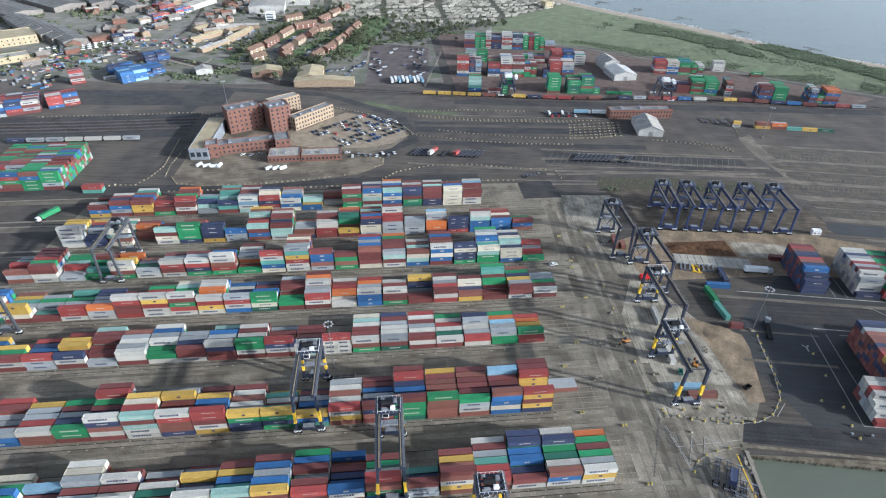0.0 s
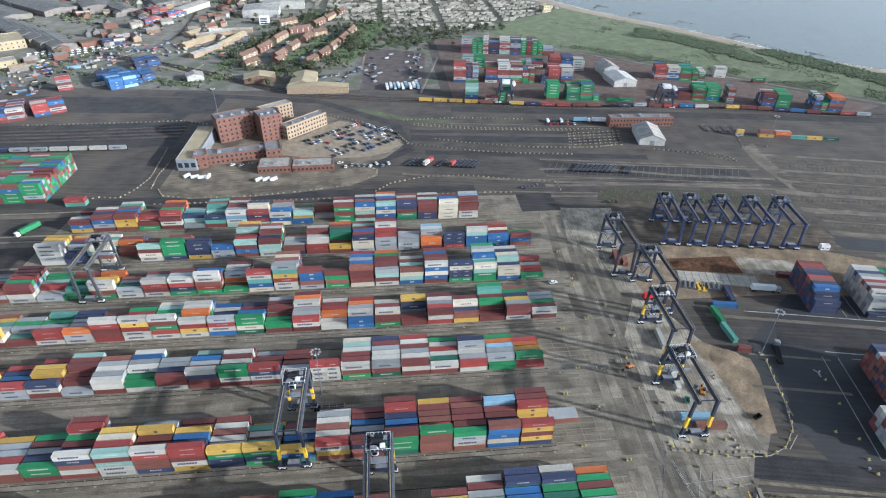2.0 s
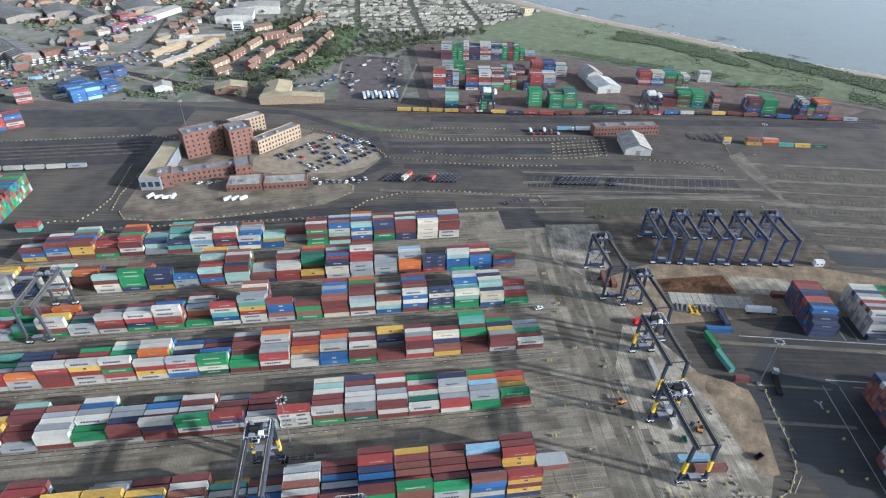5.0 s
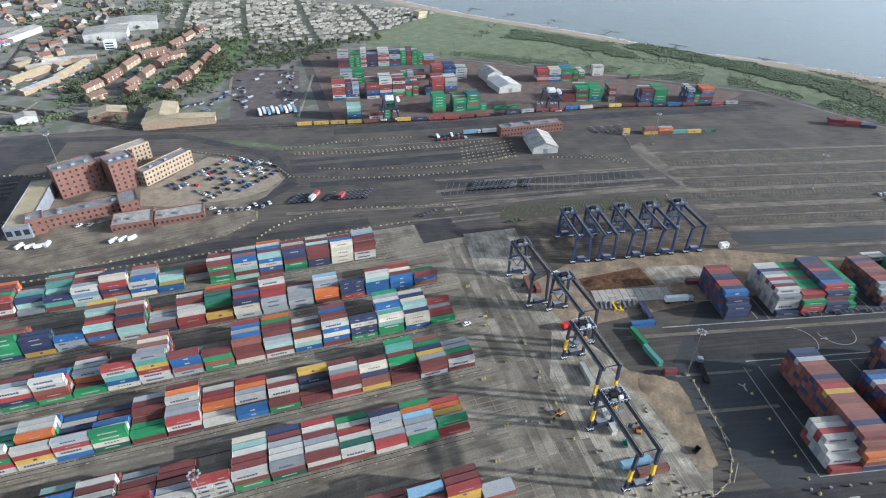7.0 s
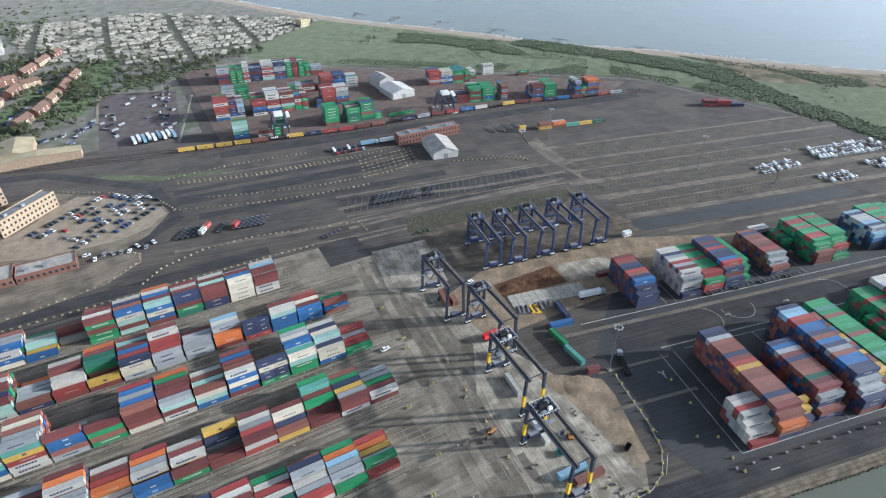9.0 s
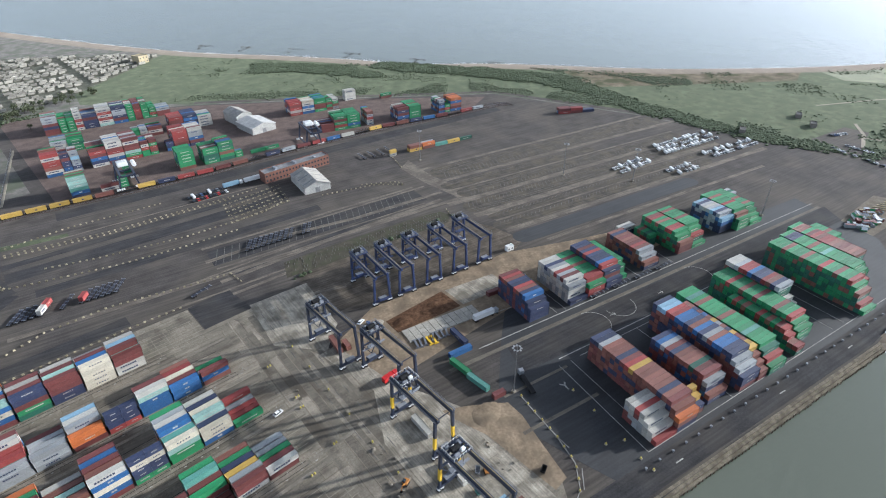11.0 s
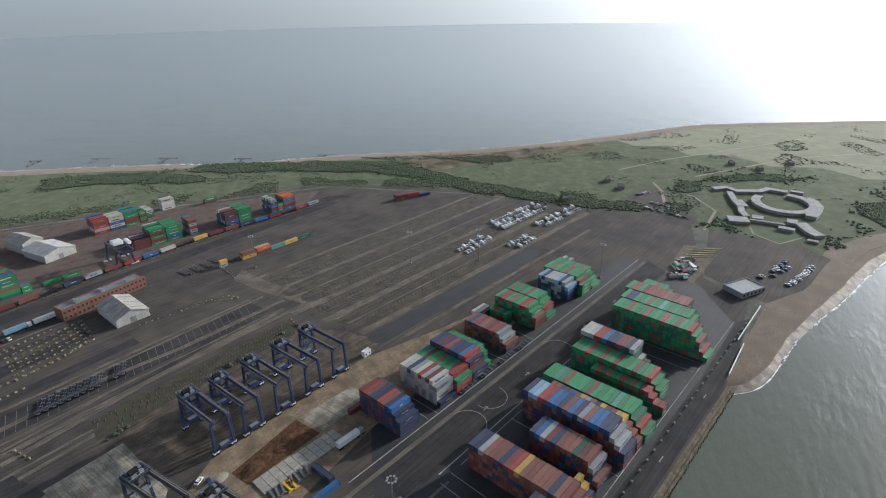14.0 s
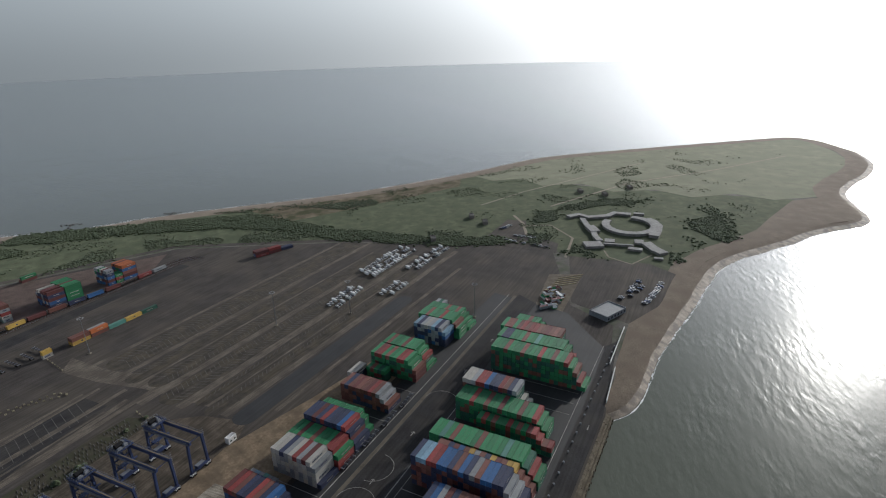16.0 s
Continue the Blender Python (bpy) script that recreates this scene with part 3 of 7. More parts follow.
quay_block(73.4, 62, 15, 5, (4, 3, 2), "BBUMUBYLBUYMBYYB", "MNBMB", HALF)
quay_block(80.5, 69, 18, 5, (4, 3, 2), "GGTGBGGGGBGGGGTGGGDR", "DDDGGB")
quay_block(103, 55, 12, 4, (3, 2, 2), "GRGBGGRGBGMRRBR", "DDDGM", HALF)
quay_block(110.5, 70, 17, 5, (4, 3), "GGGRGGBGGMGGGBGGRG", "DDDGGB")
quay_block(124, 72.5, 12, 6, (3, 2), "WWLRRUUURBULWW", "DDGBN")
quay_block(161, 71.5, 18, 6, (5, 4, 2, 1), "GGGBGGGBGGGRGGBGGRGBRG", "DDDGGB")
quay_block(174, 73, 16, 6, (5, 3), "GUUGGGBGGTGGGGGGGR", "DDDGB")
quay_block(187, 76, 15, 6, (3, 2), "GBBGMRBRRBBMBBBGG", "DDDGB")
quay_block(199.5, 72, 6, 5, (4, 3, 2), "GGGBG", "DDG")
quay_block(13, 129.5, 9, 5, (4, 3), "MRBNURBNUNN", "NNUM")
quay_block(27, 134, 6, 2, (), "LSLTLL", "LNM", HALF)
quay_block(40, 129, 9, 5, (4, 1), "WWULWRLMWLU", "WLLWC")
quay_block(53, 132, 11, 4, (3,), "GGMGGBGGGRR", "GGDR")
quay_block(66, 132, 10, 5, (4, 2), "NNMNRNNNUR", "NNUM")
quay_block(79, 132, 9, 4, (3, 1), "GGGGGGG", "GGD", HALF)
quay_block(98, 134, 10, 4, (3, 2), "BNBMBBMRBLL", "NNMB")
quay_block(112, 140, 2, 3, (), "WW", "LN")
quay_block(121, 133, 5, 3, (), "GBGDG", "DGM", HALF)
quay_block(129, 135, 10, 5, (4, 3), "GMRGBGGRRGGB", "DGMDG")
quay_block(142, 135, 9, 5, (4, 3, 1), "GBGGGBGGGGR", "DGG")
quay_block(171, 130, 8, 5, (4,), "SULWLSUL", "UNLU")
quay_block(184, 134, 10, 5, (4, 3), "GGBGGGRGGGB", "DGG")
quay_block(197, 136, 10, 4, (3, 2, 1), "GGGGGBGGBGG", "DGB")
quay_block(212, 140, 3, 2, (), "LDL", "DB")

# ---- cranes ----
rail_tan = material("rail_tan", (0.3, 0.24, 0.13), 0.6, 0.2, spots=0.25, size=1.5, fine=0.3)
def gantry_crane(name, label, leg_mat, band_mat, span=27.0, base=9.0, top=21.0, trolley_at=0.86, top_mat=None, spread_mat=None):
    """A rubber-tyred gantry crane: near legs at y = 0, far legs at y = span, wheels along x."""
    top_mat = top_mat or leg_mat
    crane = empty(name, label=label, category="gantry crane", group="yard gantry cranes")
    for y in (0, span):
        bm = bmesh.new()
        box(bm, (-base / 2 - 1.2, y - 0.55, 1.7), (base / 2 + 1.2, y + 0.55, 2.9), bevel=0.08)
        part("sill_beam", bm, leg_mat, crane)
        bm = bmesh.new()
        box(bm, (-2.3, y - (0.9 if y else 1.5), 2.9), (2.3, y + (1.5 if y else 0.9), 4.3), bevel=0.1)
        for k in range(4):
            box(bm, (-2.0 + k, y - (0.92 if y else 1.52), 3.1), (-1.3 + k, y + (1.52 if y else 0.92), 4.1))
        house = part("power_house", bm, leg_mat, crane)
        bm = bmesh.new()
        box(bm, (-2.1, y - (0.7 if y else 1.3), 4.3), (2.1, y + (1.3 if y else 0.7), 4.42))
        part("cover_plate", bm, crane_grey, house, "grey cover plate")
        for x in (-base / 2, base / 2):
            bm = bmesh.new()
            lean = 0.35 if x > 0 else -0.35
            beam(bm, (x + lean, y, 2.6), (x - lean, y, top), 1.15, 0.95)
            leg = part("leg", bm, leg_mat, crane)
            if band_mat:
                bm = bmesh.new()
                f = lambda z: (x + lean - 2 * lean * (z - 2.6) / (top - 2.6), y, z)
                beam(bm, f(6.2), f(12.2), 1.23, 1.03)
                part("yellow_band", bm, band_mat, leg, "yellow painted band")
            bm = bmesh.new()
            box(bm, (x - 1.5, y - 0.5, 0.85), (x + 1.5, y + 0.5, 1.75), bevel=0.12)
            for w in (-0.85, 0.85):
                box(bm, (x + w - 0.4, y - 0.72, 0.95), (x + w + 0.4, y + 0.72, 1.4), bevel=0.1)
            bogie = part("bogie", bm, white_paint, crane, "white wheel guard")
            for w in (-0.85, 0.85):
                bm = bmesh.new()
                rod(bm, (x + w, y - 0.6, 0.8), (x + w, y + 0.6, 0.8), 0.78, n=14)
                part("wheel", bm, rubber, bogie)
        if y:
            bm = bmesh.new()
            box(bm, (-base / 2, y - 0.3, 12.6), (base / 2, y + 0.3, 13.3))
            beam(bm, (-base / 2 + 0.5, y, 12.6), (0, y, 6.0), 0.3)
            beam(bm, (base / 2 - 0.5, y, 12.6), (0, y, 6.0), 0.3)
            part("leg_tie", bm, leg_mat, crane)
    for x in (-base / 2 + 0.9, base / 2 - 0.9):
        bm = bmesh.new()
        box(bm, (x - 0.6, -1.4, top - 0.4), (x + 0.6, span + 1.4, top + 1.3), bevel=0.1)
        girder = part("girder", bm, top_mat, crane)
        bm = bmesh.new()
        box(bm, (x - 0.16, -1.2, top + 1.3), (x + 0.16, span + 1.2, top + 1.45))
        part("trolley_rail", bm, rail_tan, girder)
        bm = bmesh.new()
        side = 1 if x > 0 else -1
        box(bm, (x + side * 0.6, -1.0, top + 0.2), (x + side * 1.4, span + 1.0, top + 0.28))
        for k in range(15):
            box(bm, (x + side * 1.35, -1 + k * (span + 1.9) / 14, top + 0.28), (x + side * 1.4, -0.93 + k * (span + 1.9) / 14, top + 1.35))
        box(bm, (x + side * 1.35, -1, top + 1.3), (x + side * 1.4, span + 1, top + 1.36))
        box(bm, (x + side * 1.35, -1, top + 0.8), (x + side * 1.4, span + 1, top + 0.85))
        part("walkway", bm, steel, girder)
    for y in (0, span):
        bm = bmesh.new()
        w = 0.4 if y else 0.14
        box(bm, (-base / 2 + 0.9, y - w, top), (base / 2 - 0.9, y + w, top + (0.9 if y else 0.3)))
        part("cross_tie", bm, top_mat, crane)
    ty = span * trolley_at
    bm = bmesh.new()
    for x in (-base / 2 + 0.4, -1.2, 1.2, base / 2 - 0.4):
        box(bm, (x - 0.35, ty - 3.3, top + 1.5), (x + 0.35, ty + 3.3, top + 1.9))
    for y in (-2.9, -0.9, 1.1, 2.9):
        box(bm, (-base / 2 + 0.4, ty + y - 0.45, top + 1.55), (base / 2 - 0.4, ty + y + 0.45, top + 1.88))
    trolley = part("trolley", bm, leg_mat, crane)
    bm = bmesh.new()
    rim = base / 2 - 0.4
    for x in (-rim, rim):
        for k in range(7):
            box(bm, (x - 0.05, ty - 3.4 + k * 1.12, top + 1.9), (x + 0.05, ty - 3.3 + k * 1.12, top + 3.0))
        box(bm, (x - 0.05, ty - 3.4, top + 2.95), (x + 0.05, ty + 3.4, top + 3.04))
    for y in (-3.4, 3.4):
        for k in range(6):
            box(bm, (-rim + k * rim / 3 - 0.05, ty + y - 0.05, top + 1.9), (-rim + k * rim / 3 + 0.05, ty + y + 0.05, top + 3.0))
        box(bm, (-rim, ty + y - 0.05, top + 2.95), (rim, ty + y + 0.05, top + 3.04))
    part("handrail", bm, white_paint if band_mat else crane_grey, trolley, "thin painted handrail")
    bm = bmesh.new()
    rod(bm, (-2.4, ty + 0.2, top + 2.95), (1.2, ty + 0.2, top + 2.95), 1.05, n=16)
    part("hoist_drum", bm, rubber, trolley, "black hoist drum")
    bm = bmesh.new()
    for k, (lo, hi) in enumerate((((0.4, -2.3, 1.9), (2.2, -1.0, 3.1)), ((-2.9, 1.7, 1.9), (-1.6, 2.8, 2.9)), ((1.5, 0.8, 1.9), (2.9, 2.4, 2.7)), ((-2.8, -2.6, 1.9), (-0.6, -1.5, 2.8)))):
        bm = bmesh.new()
        box(bm, (lo[0], ty + lo[1], top + lo[2]), (hi[0], ty + hi[1], top + hi[2]), bevel=0.1)
        box(bm, (lo[0] + 0.3, ty + lo[1] + 0.3, top + hi[2]), (hi[0] - 0.5, ty + hi[1] - 0.3, top + hi[2] + 0.35))
        part("machine_housing", bm, white_paint if k == 0 and band_mat else crane_grey, trolley, "white motor housing" if k == 0 and band_mat else "grey machine housing")
    bm = bmesh.new()
    box(bm, (-base / 2 + 1.9, ty - 1.3, top - 3.4), (-base / 2 + 4.2, ty + 1.0, top - 0.9), bevel=0.15)
    part("driver_cabin", bm, white_paint if band_mat else leg_mat, trolley)
    bm = bmesh.new()
    box(bm, (-base / 2 + 2.1, ty - 1.36, top - 3.0), (-base / 2 + 4.0, ty - 1.31, top - 1.4))
    part("cabin_window", bm, glass, trolley)
    bm = bmesh.new()
    for x in (-2.4, 2.4):
        for y in (-0.9, 0.9):
            box(bm, (x - 0.04, ty + y - 0.04, top - 7.5), (x + 0.04, ty + y + 0.04, top + 1.5))
    part("hoist_rope", bm, rubber, trolley)
    bm = bmesh.new()
    box(bm, (-3.2, ty - 1.1, top - 8.0), (3.2, ty + 1.1, top - 7.4), bevel=0.05)
    box(bm, (-6.0, ty - 0.5, top - 8.4), (6.0, ty + 0.5, top - 8.0), bevel=0.05)
    part("spreader", bm, spread_mat or crane_grey, trolley, "wide lifting spreader")
    bm = bmesh.new()
    for k in range(16):
        box(bm, (base / 2 + 0.7, 0.6, 3.2 + k * 1.1), (base / 2 + 1.5, 0.75, 3.28 + k * 1.1))
    for x in (0.7, 1.45):
        box(bm, (base / 2 + x, 0.6, 2.9), (base / 2 + x + 0.06, 0.7, top))
    part("ladder", bm, steel, crane)
    return crane

yard_crane = gantry_crane("gantry_crane", "navy gantry crane with yellow-banded legs on rubber tyres", crane_navy, yellow_paint)
yard_crane.matrix_basis = pose(-36.5, 142.2, 0.06)
for x, y, turn in ((-5, 110.3, 0), (26.5, 76.8, 0), (116, 142.8, -2), (124.5, 181, -2)):
    copy_thing(yard_crane, pose(x, y, 0.06, 0, 0, turn))
crane_slate = material("crane_slate", (0.055, 0.06, 0.07), 0.5, spots=0.2, size=2, fine=0.4)
grey_crane = gantry_crane("gantry_crane", "grey steel gantry crane on rubber tyres in the yard", crane_slate, None, trolley_at=0.9)
grey_crane.matrix_basis = pose(-148.5, 245, 0.06)
copy_thing(grey_crane, pose(-181, 181.5, 0.06))
plain_crane = gantry_crane("gantry_crane", "dark navy gantry crane on rubber tyres beside the pad", crane_navy, None, trolley_at=0.9)
plain_crane.matrix_basis = pose(133.5, 213.5, 0.06, 0, 0, -1)
copy_thing(plain_crane, pose(125.7, 246.3, 0.06, 0, 0, -1))
blue_crane = gantry_crane("gantry_crane", "parked blue gantry crane standing in a row", crane_blue, None, span=26.5, base=8.6, top=17.5, trolley_at=0.95, spread_mat=crane_blue)
blue_crane.matrix_basis = pose(165.3, 273.4, 0.06, 0, 0, -8.5)
for x, y in ((180.2, 270.8), (197.8, 268.4), (215.8, 266.0), (233.4, 263.6)):
    copy_thing(blue_crane, pose(x, y, 0.06, 0, 0, -8.5))

# ---- lamp masts ----
silver_grey = material("silver_grey", (0.36, 0.36, 0.36), 0.5, spots=0.1, size=1, fine=0.3)
def lamp_mast(height, label):
    mast = empty("lamp_mast", label=label, category="lamp mast", group="lamp masts")
    bm = bmesh.new()
    box(bm, (-0.9, -0.9, 0), (0.9, 0.9, 0.7), bevel=0.1)
    part("foundation", bm, pale_concrete, mast)
    bm = bmesh.new()
    rod(bm, (0, 0, 0.7), (0, 0, height), 0.3, 0.1, 10)
    part("pole", bm, steel, mast)
    bm = bmesh.new()
    hoops = [[bm.verts.new((r * math.cos(2 * math.pi * k / 20), r * math.sin(2 * math.pi * k / 20), height + z)) for k in range(20)] for r, z in ((1.42, -0.48), (1.58, -0.48), (1.58, -0.3), (1.42, -0.3))]
    for i in range(4):
        for k in range(20):
            bm.faces.new((hoops[i][k], hoops[i][(k + 1) % 20], hoops[(i + 1) % 4][(k + 1) % 20], hoops[(i + 1) % 4][k]))
    bmesh.ops.recalc_face_normals(bm, faces=bm.faces)
    ring = part("head_ring", bm, steel, mast)
    for k in range(8):
        a = 2 * math.pi * k / 8
        bm = bmesh.new()
        box(bm, (1.3, -0.35, height - 0.75), (2.1, 0.35, height - 0.35), bevel=0.06, m=Matrix.Rotation(a, 4, "Z"))
        part("floodlight", bm, silver_grey, ring)
    return mast

mast = lamp_mast(26, "tall steel lamp mast with a ring of floodlights")
mast.matrix_basis = pose(-29.5, 175.5, 0.06)
for x, y in ((168.4, 183.4), (-144, 495), (396, 263), (411, 174), (305, 405), (367, 306)):
    copy_thing(mast, pose(x, y, 0.05))

# ---- yard surface details ----
def bars(name, runs, mat, z, height, label, category="marking", kind="structure", step=0.0021):
    """Many thin flat bars in one mesh: runs of (a, b, width)."""
    bm = bmesh.new()
    for k, (a, b, w) in enumerate(runs):
        zz = z + step * (k % 9)
        a, b = Vector((*a, zz)), Vector((*b, zz))
        d = b - a
        n = Vector((-d.y, d.x, 0)).normalized() * w / 2
        low = [bm.verts.new(p) for p in (a - n, b - n, b + n, a + n)]
        top = [bm.verts.new(v.co + Vector((0, 0, height))) for v in low]
        bm.faces.new(top)
        for i in range(4):
            bm.faces.new((low[i], low[(i + 1) % 4], top[(i + 1) % 4], top[i]))
    return tagged(link(name, bm, mat), label, category, kind=kind)

concrete_track = material("track_concrete", (0.23, 0.205, 0.165), 0.85, spots=0.2, size=4, fine=0.7, stain=(0.17, 0.15, 0.122), stain_amount=0.7, stain_size=9, slabs=(6.0, 6.0, 0, 0.12))
wheel_tracks, dark_lanes = [], []
for key, (y, xe, pitch, plan) in YARD_ROWS.items():
    east = xe + (24 if key in "ABCD" else 8)
    wheel_tracks += [((-330, y - 2.3), (east, y - 2.3), 1.7), ((-330, y + 24.7), (min(east, 95), y + 24.7), 1.5)]
    dark_lanes += [((-330, y + 21), (xe + 10, y + 21), 4.6)]
bars("crane_track", wheel_tracks, concrete_track, 0.045, 0.05, "pale concrete strips under the crane wheels", "pavement")
bars("truck_lane", dark_lanes, worn_concrete, 0.035, 0.045, "dark worn truck lanes between the rows", "pavement")
ticks, drains = [], []
for key, (y, xe, pitch, plan) in YARD_ROWS.items():
    for x in np.arange(-196, xe + 8, 6.4):
        ticks.append(((float(x), y - 3.9), (float(x) + 0.9, y - 3.9), 0.35))
        ticks.append(((float(x) + 2, y - 1.05), (float(x) + 2.35, y - 1.05), 0.5))
    drains += [((-200, y - 1.25), (xe + 2, y - 1.25), 0.22), ((-200, y + 18.4), (xe + 1, y + 18.4), 0.25), ((-200, y - 3.3), (xe + 2, y - 3.3), 0.16)]
bars("slot_tick", ticks, line_paint, 0.1, 0.035, "small white slot marks along the crane tracks")
bars("drain_slot", drains, rubber, 0.1, 0.028, "dark drain slots beside the crane tracks", "drain")
# slots outlined on the open east end of the rows
slots = []
for y, x0, x1 in ((144.5, 61, 84), (184, 68, 90), (216, 82, 88), (111.5, 76, 84), (313, 57, 84)):
    for k in range(7):
        slots.append(((x0, y + 2.8 * k), (x1, y + 2.8 * k), 0.3))
    for x in np.arange(x0, x1, 6.35):
        slots.append(((float(x), y), (float(x), y + 17), 0.25))
bars("slot_marking", slots, pale_concrete, 0.09, 0.035, "faded slot lines on the concrete")
# lanes of the wide road east of the rows
lanes = []
for k, x in enumerate((96, 100.5, 105)):
    for y in np.arange(112, 315, 12.0):
        lanes.append(((x + (y - 110) * 0.085, float(y)), (x + (y - 104) * 0.085, float(y) + 6), 0.28))
lanes += [((112, 114), (100, 136), 0.25), ((109, 114), (97, 136), 0.25), ((100, 113), (131, 119), 0.3), ((90, 112), (103, 138), 0.25)]
bars("lane_marking", lanes, faded_line, 0.112, 0.03, "white lane dashes on the concrete")
patch = random.Random(3)
tyres = [((91 + k * 5.2, 64), (108 + k * 5.2, 312), w) for k, w in enumerate((3.4, 2.2, 3.6, 2.0))]
tyres += [((-330, y + 19.2), (xe + 14, y + 19.2), 0.8) for y, xe in ((111.5, 75), (144.5, 60), (184, 67), (216, 81))] + [((-330, y - 6.2), (xe + 14, y - 6.2), 1.6) for y, xe in ((144.5, 60), (184, 67), (216, 81), (248, 82))]
bars("tyre_lane", tyres, worn_concrete, 0.035, 0.036, "tyre-darkened lanes worn into the concrete", "pavement")
panels = []
for col in range(8):
    y = 66.0 + 3 * col
    while y < 300:
        L = patch.uniform(5, 18)
        x = 86 + 3.9 * col + (y - 110) * 0.06
        if patch.random() < 0.05 and x < 126:
            panels.append(((x, y), (x + L * 0.06, y + L), patch.uniform(2.4, 3.5)))
        y += L + patch.uniform(0.5, 12)
bars("patched_slab", panels[::2], concrete, 0.09, 0.03, "repaired paler concrete bays", "pavement", step=0)
bars("worn_slab", panels[1::2], worn_concrete, 0.097, 0.03, "darker patched bays in the concrete", "pavement", step=0)
pad_concrete = material("pad_concrete", (0.33, 0.297, 0.238), 0.85, spots=0.25, size=4, fine=0.6, stain=(0.15, 0.132, 0.104), stain_amount=0.8, stain_size=9, streak=(84, 0.25, 0.8), slabs=(7.5, 4.5, 84, 0.14))
sheet("old_apron", [(106, 283), (112, 321), (145, 318), (138, 276), (123, 262)], 0.085, pad_concrete, 0.3, "pale broken old concrete apron", "pavement")
sheet("black_patch", [(86.5, 318), (112, 318), (110, 343), (86.5, 341)], 0.05, road_asphalt, 0.3, "black new asphalt patch", "pavement")
sheet("crane_pad", [(104, 137), (141, 134.5), (142, 150), (143, 186), (146, 192), (133, 226), (128, 262), (119, 262), (124, 226), (110, 200)], 0.08, pad_concrete, 0.3, "pale concrete crane pad", "pavement")

# concrete blocks and yellow posts along the pad
def barrier_block():
    bm = bmesh.new()
    box(bm, (-0.9, -0.3, 0), (0.9, 0.3, 0.45), bevel=0.05)
    box(bm, (-0.9, -0.16, 0.45), (0.9, 0.16, 0.85), bevel=0.05)
    return bm
def along(pts, gap):
    """Places and headings at even steps along a line of points."""
    out, left = [], 0.0
    for a, b in zip(pts, pts[1:]):
        a, b = Vector(a), Vector(b)
        d = (b - a).length
        s = left
        while s < d:
            p = a.lerp(b, s / d)
            out.append((p.x, p.y, math.degrees(math.atan2(b.y - a.y, b.x - a.x))))
            s += gap
        left = s - d
    return out
block = tagged(link("concrete_block", barrier_block(), pale_concrete), "low concrete barrier block on the ground", "barrier", "barrier blocks")
first = True
for x, y, a in along([(106, 137.4), (124, 135.2), (141, 133.6)], 2.6):
    if first:
        block.matrix_basis, first = pose(x, y, 0.08, 0, 0, a), False
    else:
        copy_thing(block, pose(x, y, 0.08, 0, 0, a + patch.uniform(-6, 6)))
def yellow_post():
    post = empty("bollard", label="stout yellow bollard on a concrete foot", category="bollard", group="yellow bollards")
    bm = bmesh.new()
    box(bm, (-0.55, -0.55, 0), (0.55, 0.55, 0.3), bevel=0.06)
    part("foot", bm, pale_concrete, post)
    bm = bmesh.new()
    rod(bm, (0, 0, 0.3), (0, 0, 1.05), 0.36, 0.3, 12)
    part("post", bm, bollard_yellow, post)
    return post
KERB = [(106, 139), (116, 135), (130, 132), (142, 132), (150, 135), (158, 143), (163, 156), (166, 169), (169, 180)]
bollard = yellow_post()
spots = along(KERB, 5.0) + [(178, 127, 0), (177, 121, 0), (181, 136, 0), (185, 153, 0), (190, 128, 0), (174, 140, 0), (188, 166, 0)]
spots += [(106 + k * 7.5 + patch.uniform(-1, 1), 140 + patch.uniform(-1, 2), 0) for k in range(4)] + [(103 + k * 1.3, 150 + k * 18, 0) for k in range(8)]
for k, (x, y, a) in enumerate(spots):
    if k == 0:
        bollard.matrix_basis = pose(x, y, 0.07)
    else:
        copy_thing(bollard, pose(x, y, 0.07))
bars("kerb_line", [(a, b, 0.3) for a, b in zip(KERB, KERB[1:])] + [((151, 134), (158, 140), 0.3), ((163, 156), (162, 149), 0.3)], line_paint, 0.09, 0.03, "white edge line along the curve")

# earthworks: brown patch, stacked slabs, sand heap
def heap(name, cx, cy, rx, ry, h, mat, label, seed):
    bm = bmesh.new()
    n, rings = 28, 7
    rows = []
    for i in range(rings + 1):
        r = 1 - i / rings
        row = []
        for k in range(n):
            a = 2 * math.pi * k / n
            p = Vector((rx * r * math.cos(a), ry * r * math.sin(a), 0))
            j = noise.noise(Vector((p.x * 0.15 + seed, p.y * 0.15, 0)))
            p *= 1 + 0.2 * noise.noise(Vector((math.cos(a) * 2 + seed, math.sin(a) * 2, 1)))
            p.z = (h * (1 - r ** 2) * (0.8 + 0.9 * j)) if i else -0.2
            row.append(bm.verts.new(p))
        rows.append(row)
    for i in range(rings):
        for k in range(n):
            bm.faces.new((rows[i][k], rows[i][(k + 1) % n], rows[i + 1][(k + 1) % n], rows[i + 1][k]))
    for f in bm.faces:
        f.smooth = True
    return tagged(link(name, bm, mat, m=pose(cx, cy, 0.09)), label, "heap")
sheet("brown_patch", [(156, 249), (157, 260), (195, 259.5), (194, 243)], 0.14, brown_earth, 0.3, "dug brown earth patch", "ground")
sheet("pale_hardstanding", [(196, 243), (197, 259), (228, 252), (226, 238)], 0.1, pad_concrete, 0.3, "pale hardstanding beside the dug earth", "pavement")
heap("earth_mound", 165, 254, 9, 4, 1.1, brown_earth, "low heap of dug brown earth", 1)
heap("earth_mound", 183, 252, 10, 5, 0.9, brown_earth, "low heap of dug brown earth", 2)
